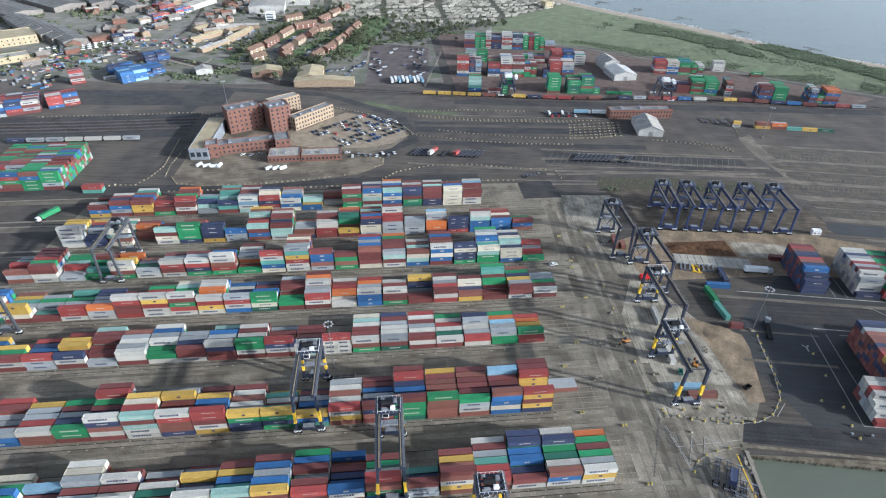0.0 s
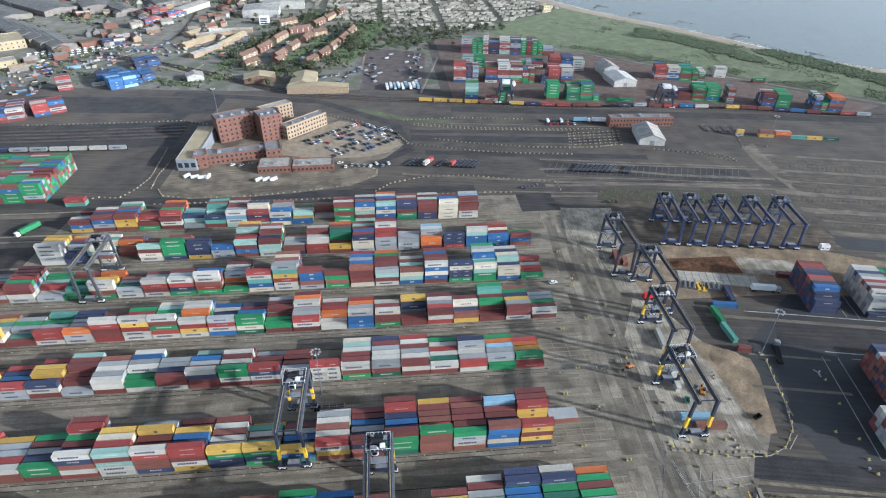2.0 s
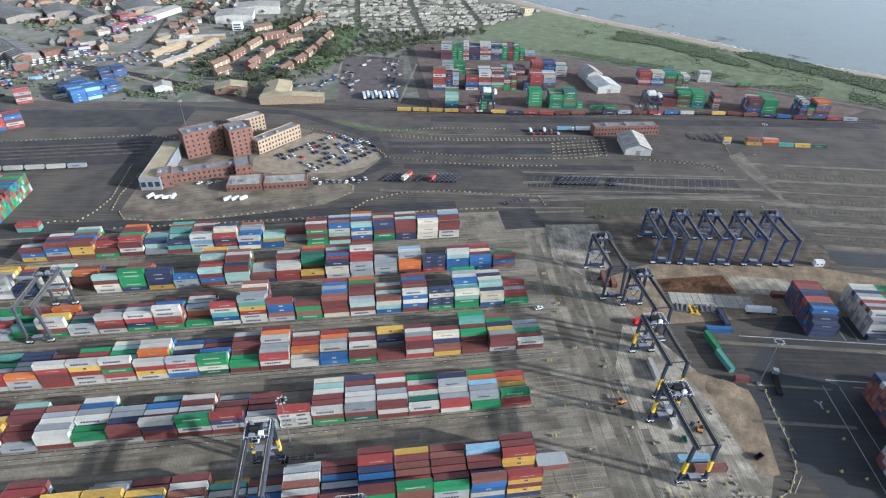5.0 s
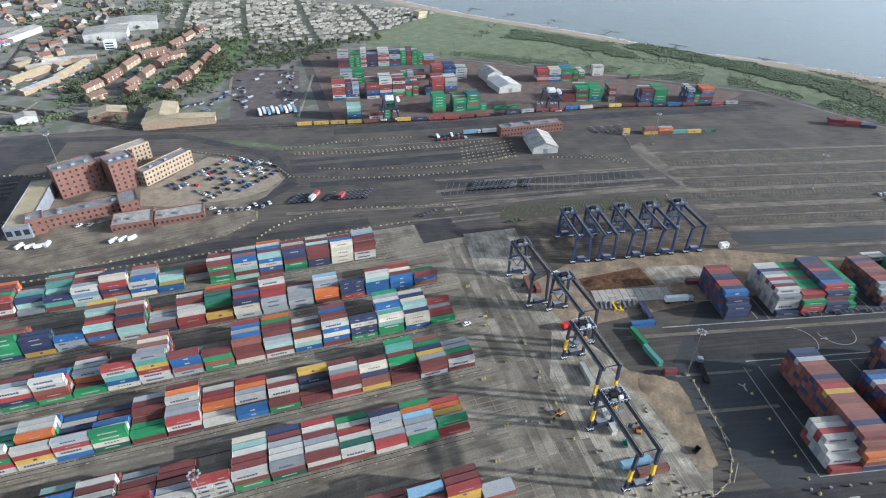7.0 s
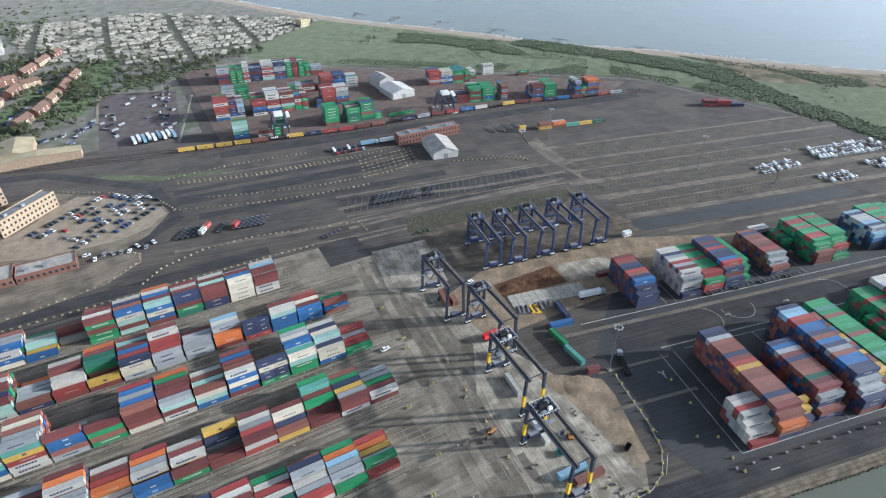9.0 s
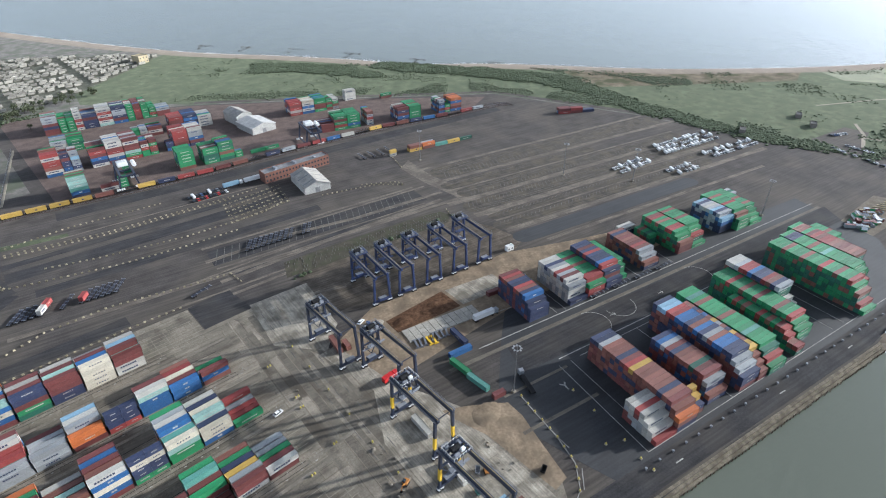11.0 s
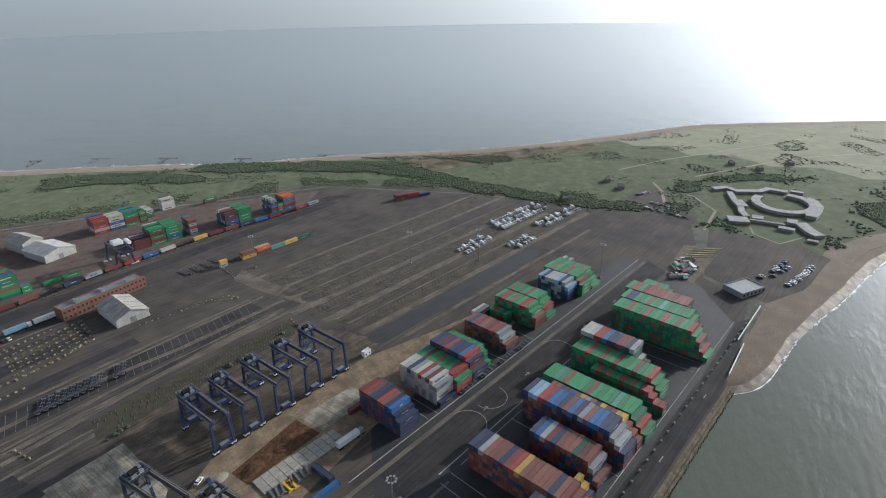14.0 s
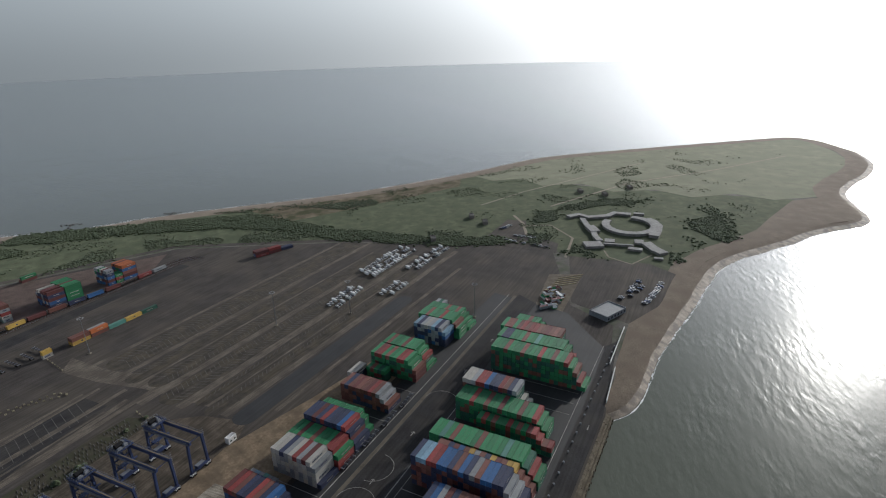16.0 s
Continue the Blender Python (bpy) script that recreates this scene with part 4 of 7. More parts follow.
heap("rubble_mound", 150, 262, 7, 3, 1.0, pale_concrete, "low heap of pale rubble", 3)
heap("sand_mound", 151, 183, 8, 6, 0.55, sand, "low heap of tan sand beside the lot", 4)
slab_bm = bmesh.new()
box(slab_bm, (-1.8, -1.6, 0), (1.8, 1.6, 0.5), bevel=0.04)
slab = tagged(link("concrete_slab", slab_bm, material("fresh_slab", (0.36, 0.335, 0.285), 0.85, spots=0.12, size=2, fine=0.5, tone=0.1)), "stored concrete slab lying on the ground", "slab", "stored slabs")
k = 0
for i in range(11):
    for j in range(3):
        x, y = 159.2 + 3.72 * i - 0.72 * j, 246.4 - 0.82 * i - 3.24 * j
        m = pose(x, y, 0.1, 0, 0, -12.5 + patch.uniform(-1.5, 1.5))
        if k:
            copy_thing(slab, m)
        else:
            slab.matrix_basis = m
        k += 1
def spare(label, mat, n):
    """A crane spreader frame left on the ground."""
    t = empty("spreader_frame", label=label, category="lifting frame", group="stored lifting frames")
    bm = bmesh.new()
    box(bm, (-3, -0.5, 0.3), (3, 0.5, 0.9), bevel=0.05)
    part("beam", bm, mat, t)
    for x in (-2.9, 2.9):
        bm = bmesh.new()
        box(bm, (x - 0.3, -1.2, 0), (x + 0.3, 1.2, 0.6), bevel=0.05)
        part("end_beam", bm, mat, t)
    return t
frames = [spare("yellow lifting frame stored on the ground", yellow_paint, 0), spare("grey lifting frame stored on the ground", steel, 1)]
frames[0].matrix_basis, frames[1].matrix_basis = pose(163, 233.6, 0.1, 0, 0, 80), pose(157, 236, 0.1, 0, 0, 70)
for k in range(6):
    copy_thing(frames[1], pose(159 + 2.6 * k + (2 if k > 1 else 0), 235.2 - 0.5 * k, 0.1, 0, 0, patch.uniform(50, 100)))
copy_thing(frames[0], pose(165.5, 232.6, 0.1, 0, 0, 75))

# loose containers, trailer and truck beside the pad
for x, y, a, c, L in ((175.3, 225, 81, "N", LONG), (168.5, 217, -10, "U", LONG), (161.2, 209.6, 90, "G", LONG), (160.4, 197.4, 91, "T", LONG), (161.8, 186.2, -12, "M", HALF),
                      (216.5, 238, -12, "M", LONG), (121, 151, -4, "S", LONG), (125, 146.5, -4, "B", LONG), (128, 262, 80, "B", LONG), (131.5, 258, 80, "B", HALF),
                      (126, 196, 84, "W", LONG), (121.5, 171, 82, "W", LONG)):
    single_container(pose(x, y, 0.09, 0, 0, a), c, L, rng)
def open_top(m):
    t = empty("open_top_container", m, label="open-topped rust container lined pale grey", category="container")
    bm = bmesh.new()
    box(bm, (-6.1, -2.9, 0), (6.1, 2.9, 2.3))
    part("body", bm, paint["B"], t)
    bm = bmesh.new()
    box(bm, (-5.9, -2.7, 2.3), (5.9, 2.7, 2.42))
    part("cover", bm, paint["L"], t, "pale grey cover sheet")
open_top(pose(67.5, 156.5, 0.07))
def truck(label, cab_mat, box_mat, length=12.2, load=2.7):
    t = empty("lorry", label=label, category="lorry", group="lorries")
    bm = bmesh.new()
    box(bm, (-1.2, -1.2, 0.9), (1.1, 1.2, 3.4), bevel=0.2)
    cab = part("cab", bm, cab_mat, t)
    bm = bmesh.new()
    box(bm, (1.08, -1.05, 2.1), (1.13, 1.05, 3.0))
    part("windscreen", bm, glass, cab)
    bm = bmesh.new()
    box(bm, (-length - 1.6, -1.1, 0.95), (0.8, 1.1, 1.25))
    part("chassis", bm, rubber, t)
    if box_mat:
        bm = bmesh.new()
        box(bm, (-length - 1.6, -1.22, 1.25), (-1.6, 1.22, 1.25 + load), bevel=0.05)
        part("box_body", bm, box_mat, t)
    for x in (0.4, -2.6, -length + 0.4, -length - 0.8):
        for y in (-1.05, 1.05):
            bm = bmesh.new()
            rod(bm, (x, y - 0.18, 0.5), (x, y + 0.18, 0.5), 0.5, n=12)
            part("wheel", bm, rubber, t)
    return t
lorry = truck("white lorry with a plain box body", white_paint, white_paint)
lorry.matrix_basis = pose(193, 463.5, 0.05, 0, 0, -6)
grey_lorry = truck("pale blue-grey box lorry waiting beside the railway", white_paint, paint["S"])
grey_lorry.matrix_basis = pose(177, 465.5, 0.05, 0, 0, -6)
white_trailer = truck("white box trailer with its tractor on dark asphalt", paint["L"], white_paint)
white_trailer.matrix_basis = pose(203, 226.2, 0.09, 0, 0, -11)
red_lorry = truck("red tractor lorry with a red load", red_paint, red_paint, 5.5, 2.2)
red_lorry.matrix_basis = pose(136.5, 226.5, 0.09, 0, 0, 4)
green_lorry = truck("lorry with a bright green container", white_paint, paint["G"])
green_lorry.matrix_basis = pose(-216, 310, 0.07, 0, 0, 240)
def bare_trailer():
    t = empty("skeletal_trailer", label="bare skeletal container trailer standing on its legs", category="trailer", group="skeletal trailers")
    for y in (-0.55, 0.55):
        bm = bmesh.new()
        box(bm, (-6.4, y - 0.09, 1.0), (6.2, y + 0.09, 1.35))
        part("rail", bm, crane_navy, t)
    for x in (-6.2, -3, 0, 3, 6.0):
        bm = bmesh.new()
        box(bm, (x - 0.15, -0.95, 1.05), (x + 0.15, 0.95, 1.38))
        part("cross_member", bm, crane_grey, t)
    bm = bmesh.new()
    for y in (-0.7, 0.7):
        box(bm, (3.4, y - 0.1, 0.0), (3.6, y + 0.1, 1.0))
    part("landing_leg", bm, steel, t)
    for x in (-5.6, -4.3):
        for y in (-0.95, 0.95):
            bm = bmesh.new()
            rod(bm, (x, y - 0.2, 0.5), (x, y + 0.2, 0.5), 0.5, n=10)
            part("wheel", bm, rubber, t)
    bm = bmesh.new()
    box(bm, (5.9, -1.2, 1.3), (6.3, 1.2, 1.5))
    part("headboard", bm, crane_grey, t)
    return t
skeletal = bare_trailer()
skeletal.matrix_basis = pose(98, 350, 0.06, 0, 0, 15)
tractor = truck("grey-cabbed tractor with a bare trailer on dark asphalt", crane_grey, None, 11.0)
tractor.matrix_basis = pose(178.4, 188, 0.09, 0, 0, 67)
for k in range(4):
    copy_thing(skeletal, Matrix.Translation((*quay(60 + 17 * k, 100.4), 0.09)) @ pose(0, 0, 0, 0, 0, QUAY + 3))
copy_thing(skeletal, pose(-26, 168.6, 0.07))

# loose things on the pad: a site cabin, a small digger, a green skip, a rolled fence
def digger(m):
    d = empty("digger", m, label="small orange digger standing on the concrete", category="digger")
    for y in (-0.85, 0.85):
        bm = bmesh.new()
        box(bm, (-1.4, y - 0.25, 0), (1.4, y + 0.25, 0.7), bevel=0.2)
        part("track", bm, rubber, d)
    bm = bmesh.new()
    box(bm, (-1.5, -1.0, 0.75), (1.1, 1.0, 1.6), bevel=0.15)
    body = part("body", bm, digger_orange, d)
    bm = bmesh.new()
    box(bm, (-0.2, -0.9, 1.6), (1.0, 0.2, 2.6), bevel=0.1)
    part("cab", bm, glass, body)
    bm = bmesh.new()
    beam(bm, (1.0, 0.4, 1.3), (2.8, 0.4, 2.8), 0.3)
    beam(bm, (2.8, 0.4, 2.8), (3.9, 0.4, 0.9), 0.25)
    part("arm", bm, digger_orange, d)
    bm = bmesh.new()
    box(bm, (3.5, 0.0, 0.1), (4.2, 0.8, 0.9), bevel=0.1)
    part("bucket", bm, rubber, d)
digger_orange = material("digger_orange", (0.42, 0.17, 0.03), 0.5, spots=0.15)
digger(pose(130.4, 163.6, 0.09, 0, 0, 60))
digger(pose(104.8, 180.6, 0.12, 0, 0, 200))
def skip(m, surface, label):
    bm = bmesh.new()
    low = [bm.verts.new(q) for q in ((-1.2, -0.8, 0), (1.2, -0.8, 0), (1.2, 0.8, 0), (-1.2, 0.8, 0))]
    top = [bm.verts.new(q) for q in ((-1.7, -0.95, 1.4), (1.7, -0.95, 1.4), (1.7, 0.95, 1.4), (-1.7, 0.95, 1.4))]
    inner = [bm.verts.new(v.co * 0.9 + Vector((0, 0, 0.14))) for v in top]
    floor_in = [bm.verts.new(v.co * 0.85 + Vector((0, 0, 0.2))) for v in low]
    bm.faces.new(low[::-1])
    for m0, m1 in ((low, top), (top, inner), (inner, floor_in)):
        for i in range(4):
            bm.faces.new((m0[i], m0[(i + 1) % 4], m1[(i + 1) % 4], m1[i]))
    bm.faces.new(floor_in)
    tagged(link("skip", bm, surface, m=m), label, "skip")
skip(pose(121.8, 159.8, 0.09, 0, 0, 70), paint["T"], "green open steel skip on the concrete")
skip(pose(146.5, 149.3, 0.1, 0, 0, 20), rubber, "dark open skip lying on sand")
skip(pose(128, 166, 0.09, 0, 0, 40), crane_grey, "grey open steel skip on the concrete")
bits = random.Random(77)
bit_bm = bmesh.new()
box(bit_bm, (-0.6, -0.35, 0), (0.6, 0.35, 0.5), bevel=0.06)
box(bit_bm, (-0.25, -0.35, 0.5), (0.3, 0.3, 0.8), bevel=0.05)
crate = tagged(link("rubble_block", bit_bm, pale_concrete), "broken pale concrete block lying on the ground", "rubble", "loose concrete blocks")
crate.matrix_basis = pose(107, 181, 0.1)
for x, y, n, w in ((99, 181, 5, 3.5), (92, 179.6, 5, 3), (106, 201, 6, 4), (97, 245, 5, 2), (137, 158, 5, 3), (140, 172, 4, 2), (112, 150, 6, 5), (131, 140, 8, 4), (108, 225, 5, 4), (85, 160, 5, 3)):
    for k in range(n):
        copy_thing(crate, pose(x + bits.gauss(0, w * 0.5), y + bits.gauss(0, w), 0.1, 0, 0, bits.uniform(0, 360)) @ Matrix.Scale(bits.uniform(0.6, 1.1), 4))

# ---- quay road markings and quay edge ----
marks_quay = [(quay(-40, 93.6), quay(262, 93.6), 2.2), (quay(-20, 99), quay(262, 99), 0.5), (quay(8, 73.5), quay(150, 73.5), 0.5), (quay(18, 70), quay(215, 70), 0.25),
              (quay(3, 15.5), quay(215, 17), 0.3), (quay(5, 70), quay(3, 16), 0.3), (quay(12, 70), quay(11, 30), 0.25), (quay(-33, 48), quay(8, 48), 1.6), (quay(-28, 68), quay(8, 68), 1.4),
              (quay(56, 70), quay(56, 16), 0.25), (quay(97, 70), quay(97, 18), 0.25), (quay(138, 72), quay(138, 18), 0.25), (quay(148, 72), quay(148, 18), 0.25), (quay(158, 72), quay(158, 18), 0.25),
              (quay(30, 100), quay(30, 130), 0.25), (quay(36, 100), quay(36, 130), 0.25), (quay(92, 100), quay(92, 135), 0.25), (quay(120, 100), quay(120, 135), 0.25), (quay(20, 116), quay(-4, 118), 0.3)]
for cu, cv, r, a0, a1 in ((40, 84, 9, -90, 90), (62, 88, 9, 180, 360), (120, 84, 9, -90, 90)):
    for k in range(14):
        a, b = radians(a0 + (a1 - a0) * k / 14), radians(a0 + (a1 - a0) * (k + 1) / 14)
        marks_quay.append((quay(cu + r * math.cos(a), cv + r * math.sin(a)), quay(cu + r * math.cos(b), cv + r * math.sin(b)), 0.25))
for u in (52, 88, 150, 190):
    marks_quay += [(quay(u, 84), quay(u + 3, 84), 0.4), (quay(u + 2.4, 83), quay(u + 3.4, 84), 0.4), (quay(u + 2.4, 85), quay(u + 3.4, 84), 0.4)]
for u in (8, 75, 130):
    marks_quay.append((quay(u, 6.5), quay(u + 4, 6.5), 0.5))
for a, b in (((187.8, 170.4), (186.6, 172.4)), ((187.8, 170.4), (189.4, 171.6)), ((187.8, 170.4), (187.2, 167.8))):
    marks_quay.append((a, b, 0.7))
bars("quay_lane", marks_quay[:1] + marks_quay[7:9], worn_concrete, 0.055, 0.05, "pale worn strips across the dark asphalt", "pavement")
bars("road_marking", marks_quay[1:7] + marks_quay[9:], line_paint, 0.055, 0.05, "faded pale lines on the dark asphalt")
sheet("quay_road", [quay(-12, 75), quay(-8, 92), quay(265, 92), quay(255, 75)], 0.085, road_asphalt, 0.3, "grey asphalt road between the stacks", "road")
sheet("quay_strip", [quay(-48, 2), quay(-44, 13), quay(145, 13), quay(215, 16), quay(225, 10), quay(145, 2)], 0.085, road_asphalt, 0.3, "grey asphalt road along the quay", "road")

wall = empty("quay_wall", label="stone quay wall with a timber-faced edge", category="quay", kind="structure")
bm = bmesh.new()
edge = [(-49, 0), (0, 0), (79, 0), (147, 0)]
for (u0, v0), (u1, v1) in zip(edge, edge[1:]):
    n = max(1, int((u1 - u0) / 4))
    for k in range(n):
        a, b = u0 + (u1 - u0) * k / n, u0 + (u1 - u0) * (k + 1) / n
        for v, w, z in ((0.2, 0.6, 0.35), (-1.0, 0.6, -0.5), (-2.3, 0.55, -1.5)):
            x, y = quay((a + b) / 2, v)
            box(bm, (-(b - a) / 2 + 0.06, -w, -4.2), ((b - a) / 2 - 0.06, w, z + patch.uniform(-0.06, 0.06)), m=pose(x, y, 0, 0, 0, QUAY))
part("coping", bm, material("weathered_wall", (0.2, 0.172, 0.128), 0.9, spots=0.3, size=1.5, fine=0.4, stain=(0.1, 0.085, 0.062), stain_amount=0.8, stain_size=3), wall)
bm = bmesh.new()
for k in range(90):
    x, y = quay(-46 + 2.15 * k, -3.0 + patch.uniform(-0.4, 0.4))
    rod(bm, (x, y, -4.5), (x, y, -1.6 + patch.uniform(-0.5, 0.4)), 0.22, n=6)
part("timber_piles", bm, material("old_timber", (0.09, 0.07, 0.05), 0.9), wall)
cap_bm = bmesh.new()
rod(cap_bm, (0, 0, 0), (0, 0, 0.7), 0.38, 0.32, 10)
rod(cap_bm, (0, 0, 0.7), (0, 0, 0.95), 0.55, 0.5, 10)
mooring = tagged(link("mooring_bollard", cap_bm, crane_grey), "grey mooring bollard along the quay road", "bollard", "mooring bollards")
for k in range(30):
    x, y = quay(-4 + 7.6 * k, 10.6)
    if k:
        copy_thing(mooring, pose(x, y, 0.09))
    else:
        mooring.matrix_basis = pose(x, y, 0.09)
wall_bm = bmesh.new()
for a, b in (((129.5, 119.5), (125.5, 101)), ((125.5, 101), (117, 42))):
    beam(wall_bm, (*a, -1.5), (*b, -1.5), 1.4, 4.0)
tagged(link("dock_wall", wall_bm, pale_concrete), "pale concrete dock wall", "quay", kind="structure")

# dock corner: boulders, yellow edge line, stored frames behind a curved kerb
boulder_stone = material("pale_boulder", (0.22, 0.2, 0.165), 0.9, spots=0.3, size=1.2, fine=0.4)
corner = random.Random(31)
for k in range(13):
    bm = bmesh.new()
    bmesh.ops.create_icosphere(bm, subdivisions=2, radius=1.0)
    for v in bm.verts:
        v.co *= 0.8 + 0.45 * noise.noise(v.co * 1.3 + Vector((k * 5.1, 0, 0)))
    x, y = (129.5 - 0.9 * corner.random() - k * 0.62, 116.5 - 2.6 * k + corner.uniform(-0.5, 0.5)) if k < 9 else (127.6 + corner.uniform(-1.5, 1.5), 117 - 2.2 * (k - 9))
    tagged(link("boulder", bm, boulder_stone, m=pose(x, y, -0.1 if k > 8 else -0.9, 0, 0, corner.uniform(0, 360)) @ Matrix.Diagonal((corner.uniform(1.1, 1.7), corner.uniform(0.9, 1.4), corner.uniform(0.8, 1.1), 1))),
           "pale rounded boulder at the dock edge", "boulder", "dock boulders")
for x, y, a in ((113.5, 111.5, 58), (116.6, 109.6, 58), (119.6, 107.6, 58), (115.5, 103.5, 60), (118.4, 101.4, 60), (121.4, 99.6, 60), (113.0, 96.0, 60)):
    copy_thing(skeletal, pose(x, y, 0.07, 0, 0, a))
single_container(pose(117.4, 108.0, 1.4, 0, 0, 58), "N", HALF, rng)
bars("edge_line", [((125.2, 118.6), (122.6, 101), 0.45), ((122.6, 101), (113.4, 44), 0.45)], yellow_paint, 0.1, 0.05, "yellow safety line along the dock edge")
CORNER_KERB = [(105.5, 112.5), (108.5, 116.5), (114, 119.5), (121, 121), (128, 121.5)]
bars("corner_kerb", [(a, b, 0.4) for a, b in zip(CORNER_KERB, CORNER_KERB[1:])], pale_concrete, 0.1, 0.12, "pale curved kerb at the dock corner", "kerb")
for x, y, a in along(CORNER_KERB, 5.2):
    copy_thing(bollard, pose(x, y, 0.07))
bars("corner_marking", [((103.0, 133.5), (105.2, 112.6), 0.22), ((103.6, 133.5), (105.8, 112.6), 0.22), ((105.5, 116), (112, 128), 0.25), ((110.5, 114.5), (116.5, 127), 0.25), ((116.5, 127), (124.5, 120.5), 0.25), ((104, 123.5), (130, 124.5), 0.22)],
     line_paint, 0.118, 0.03, "white lines painted on the concrete")
for key, (y, xe, pitch, plan) in YARD_ROWS.items():
    for yy in (y - 2.3, y + 23.2):
        if key in "ABCDE":
            copy_thing(bollard, pose(xe + (11.5 if key in "AB" else 14), yy, 0.1))
            copy_thing(bollard, pose(xe + (12.8 if key in "AB" else 15.3), yy, 0.1))

# ---- grassland and roads ----
INLAND = [p for p in offset_line(SHORE, 33) if min((p - q).length for q in SHORE) > 30]
GRASS_IN = [(655, -60), (600, 18), (548, 100), (560, 131), (567, 165), (557, 213), (539, 337), (488, 490), (377, 578), (232, 686), (140, 770)]
seaward = [(p.x, p.y) for p in INLAND if p.x > 300 and 290 < p.y < 980]
sheet("grassland", seaward + [(845, 286), (800, 100), (780, -122), (700, -80), (655, -58), (611, -24), (570, -5), (546, 9), (514, 30), (530, 60), (548, 100)] + GRASS_IN[3:] + [(150, 850), (290, 940)], 0.02, grass, 0.3, "rough coastal grassland", "grass")
sheet("spit_grass", [(800, -155), (830, -158), (900, -208), (1006, -256), (1103, -261), (1190, -249), (1216, -232), (1204, -190), (1120, -38), (1043, 102), (955, 205), (840, 280), (812, 240), (830, 205), (795, 170), (815, 120), (780, 80), (800, 30), (770, -10), (795, -60), (775, -100)], 0.028, spit_turf, 0.3, "rough grass on the tip of the spit", "grass")
sheet("coast_road", [(229, 688), (376, 580), (487, 492), (538, 338), (556, 213), (566, 165), (580, 150), (585, 155), (573, 168), (563, 214), (545, 340), (493, 495), (381, 584), (233, 693)], 0.05, asphalt, 0.3,
      "asphalt road between the fence and the grass", "road")
sheet("sandy_ground", [(614, 493), (583, 431), (606, 407), (703, 330), (773, 277), (827, 290), (698, 422), (633, 487)], 0.026, material("dune_sand", (0.2, 0.165, 0.115), 0.95, spots=0.3, size=9, fine=1.2, stain=(0.075, 0.085, 0.042), stain_amount=0.85, stain_size=22), 0.3, "sandy ground with tufts of grass", "ground")
sheet("fort_field", [(545, 120), (600, 175), (640, 170), (700, 120), (740, 60), (690, 0), (600, -20), (560, 20), (540, 60)], 0.04, grass, 0.3, "mown grass round the fort", "grass")
sheet("visitor_park", [(425, 70), (450, 110), (545, 118), (540, 50), (515, 25), (470, 40)], 0.05, asphalt, 0.3, "worn car park surface behind the beach", "pavement")
sheet("visitor_lot", [(550, 130), (560, 205), (640, 190), (640, 170), (600, 165), (575, 130)], 0.06, asphalt, 0.3, "gravel car park beside the fort", "pavement")

# ---- parking lots north of the stacks ----
lot = local(291, 389, -12.5)
lots_pale, bays = [], []
for v, w, u0, u1 in ((2, 3.2, 2, 285), (-25, 4.2, -4, 285), (-61, 5.0, -10, 262), (-42.5, 1.6, 6, 240), (-84, 6.0, -2, 250), (-112, 5.0, 4, 275), (-134, 3.0, 20, 240), (-97, 1.4, 12, 200)):
    lots_pale.append((lot(u0, v), lot(u1, v), w))
def rounded_strip(u0, u1, v0, v1):
    """Outline of a strip of the lots with round ends."""
    r, c = (v0 - v1) / 2, (v0 + v1) / 2
    ends = [(u0 + r - r * math.sin(math.pi * k / 8), c + r * math.cos(math.pi * k / 8)) for k in range(9)] + [(u1 - r + r * math.sin(math.pi * k / 8), c - r * math.cos(math.pi * k / 8)) for k in range(9)]
    return [lot(*e) for e in ends]
overgrown = material("overgrown_asphalt", (0.056, 0.049, 0.041), 0.9, spots=0.35, size=5, fine=0.9, stain=(0.085, 0.072, 0.05), stain_amount=0.8, stain_size=9, streak=(-12.5, 0.4, 1.0), haze_sheen=0.1)
for k, (u0, u1, v0, v1) in enumerate(((4, 255, -1, -22), (0, 150, -29, -41), (4, 240, -44, -58), (-4, 250, -64.5, -80.5), (4, 230, -88, -96), (0, 215, -98.5, -109))):
    sheet("parking_lot", rounded_strip(u0, u1, v0, v1), 0.066, overgrown, 0.3, "dark worn parking lot with rounded ends", "pavement")
    for u in np.arange(u0 + 8, u1 - 8, 3.3):
        d = 3 if v0 > -60 else -3
        bays.append((lot(float(u), v0 - 1), lot(float(u) + d, (v0 + v1) / 2 + 0.8), 0.26))
        if k in (0, 2, 3):
            bays.append((lot(float(u), v1 + 1), lot(float(u) + d, (v0 + v1) / 2 - 0.8), 0.26))
tan_lane = material("tan_lane", (0.14, 0.12, 0.096), 0.9, spots=0.22, size=6, fine=0.8, stain=(0.085, 0.074, 0.062), stain_amount=0.8, stain_size=14, streak=(-12.5, 0.4, 0.6), haze_sheen=0.1)
bars("lot_lane", lots_pale, tan_lane, 0.045, 0.035, "pale worn lanes between the parking lots", "pavement")
bars("bay_marking", bays, faded_line, 0.06, 0.03, "faded parking bay lines", "marking")
sheet("black_lot", rounded_strip(2, 172, -116.5, -130), 0.1, dark_asphalt, 0.3, "dark new asphalt strip with rounded ends", "pavement")
sheet("cross_road", [(283, 404), (298, 412), (292, 375), (294, 340), (284, 277), (274, 277), (281, 340), (280, 372)], 0.055, tan_lane, 0.3, "worn crossing road between the lots", "road")
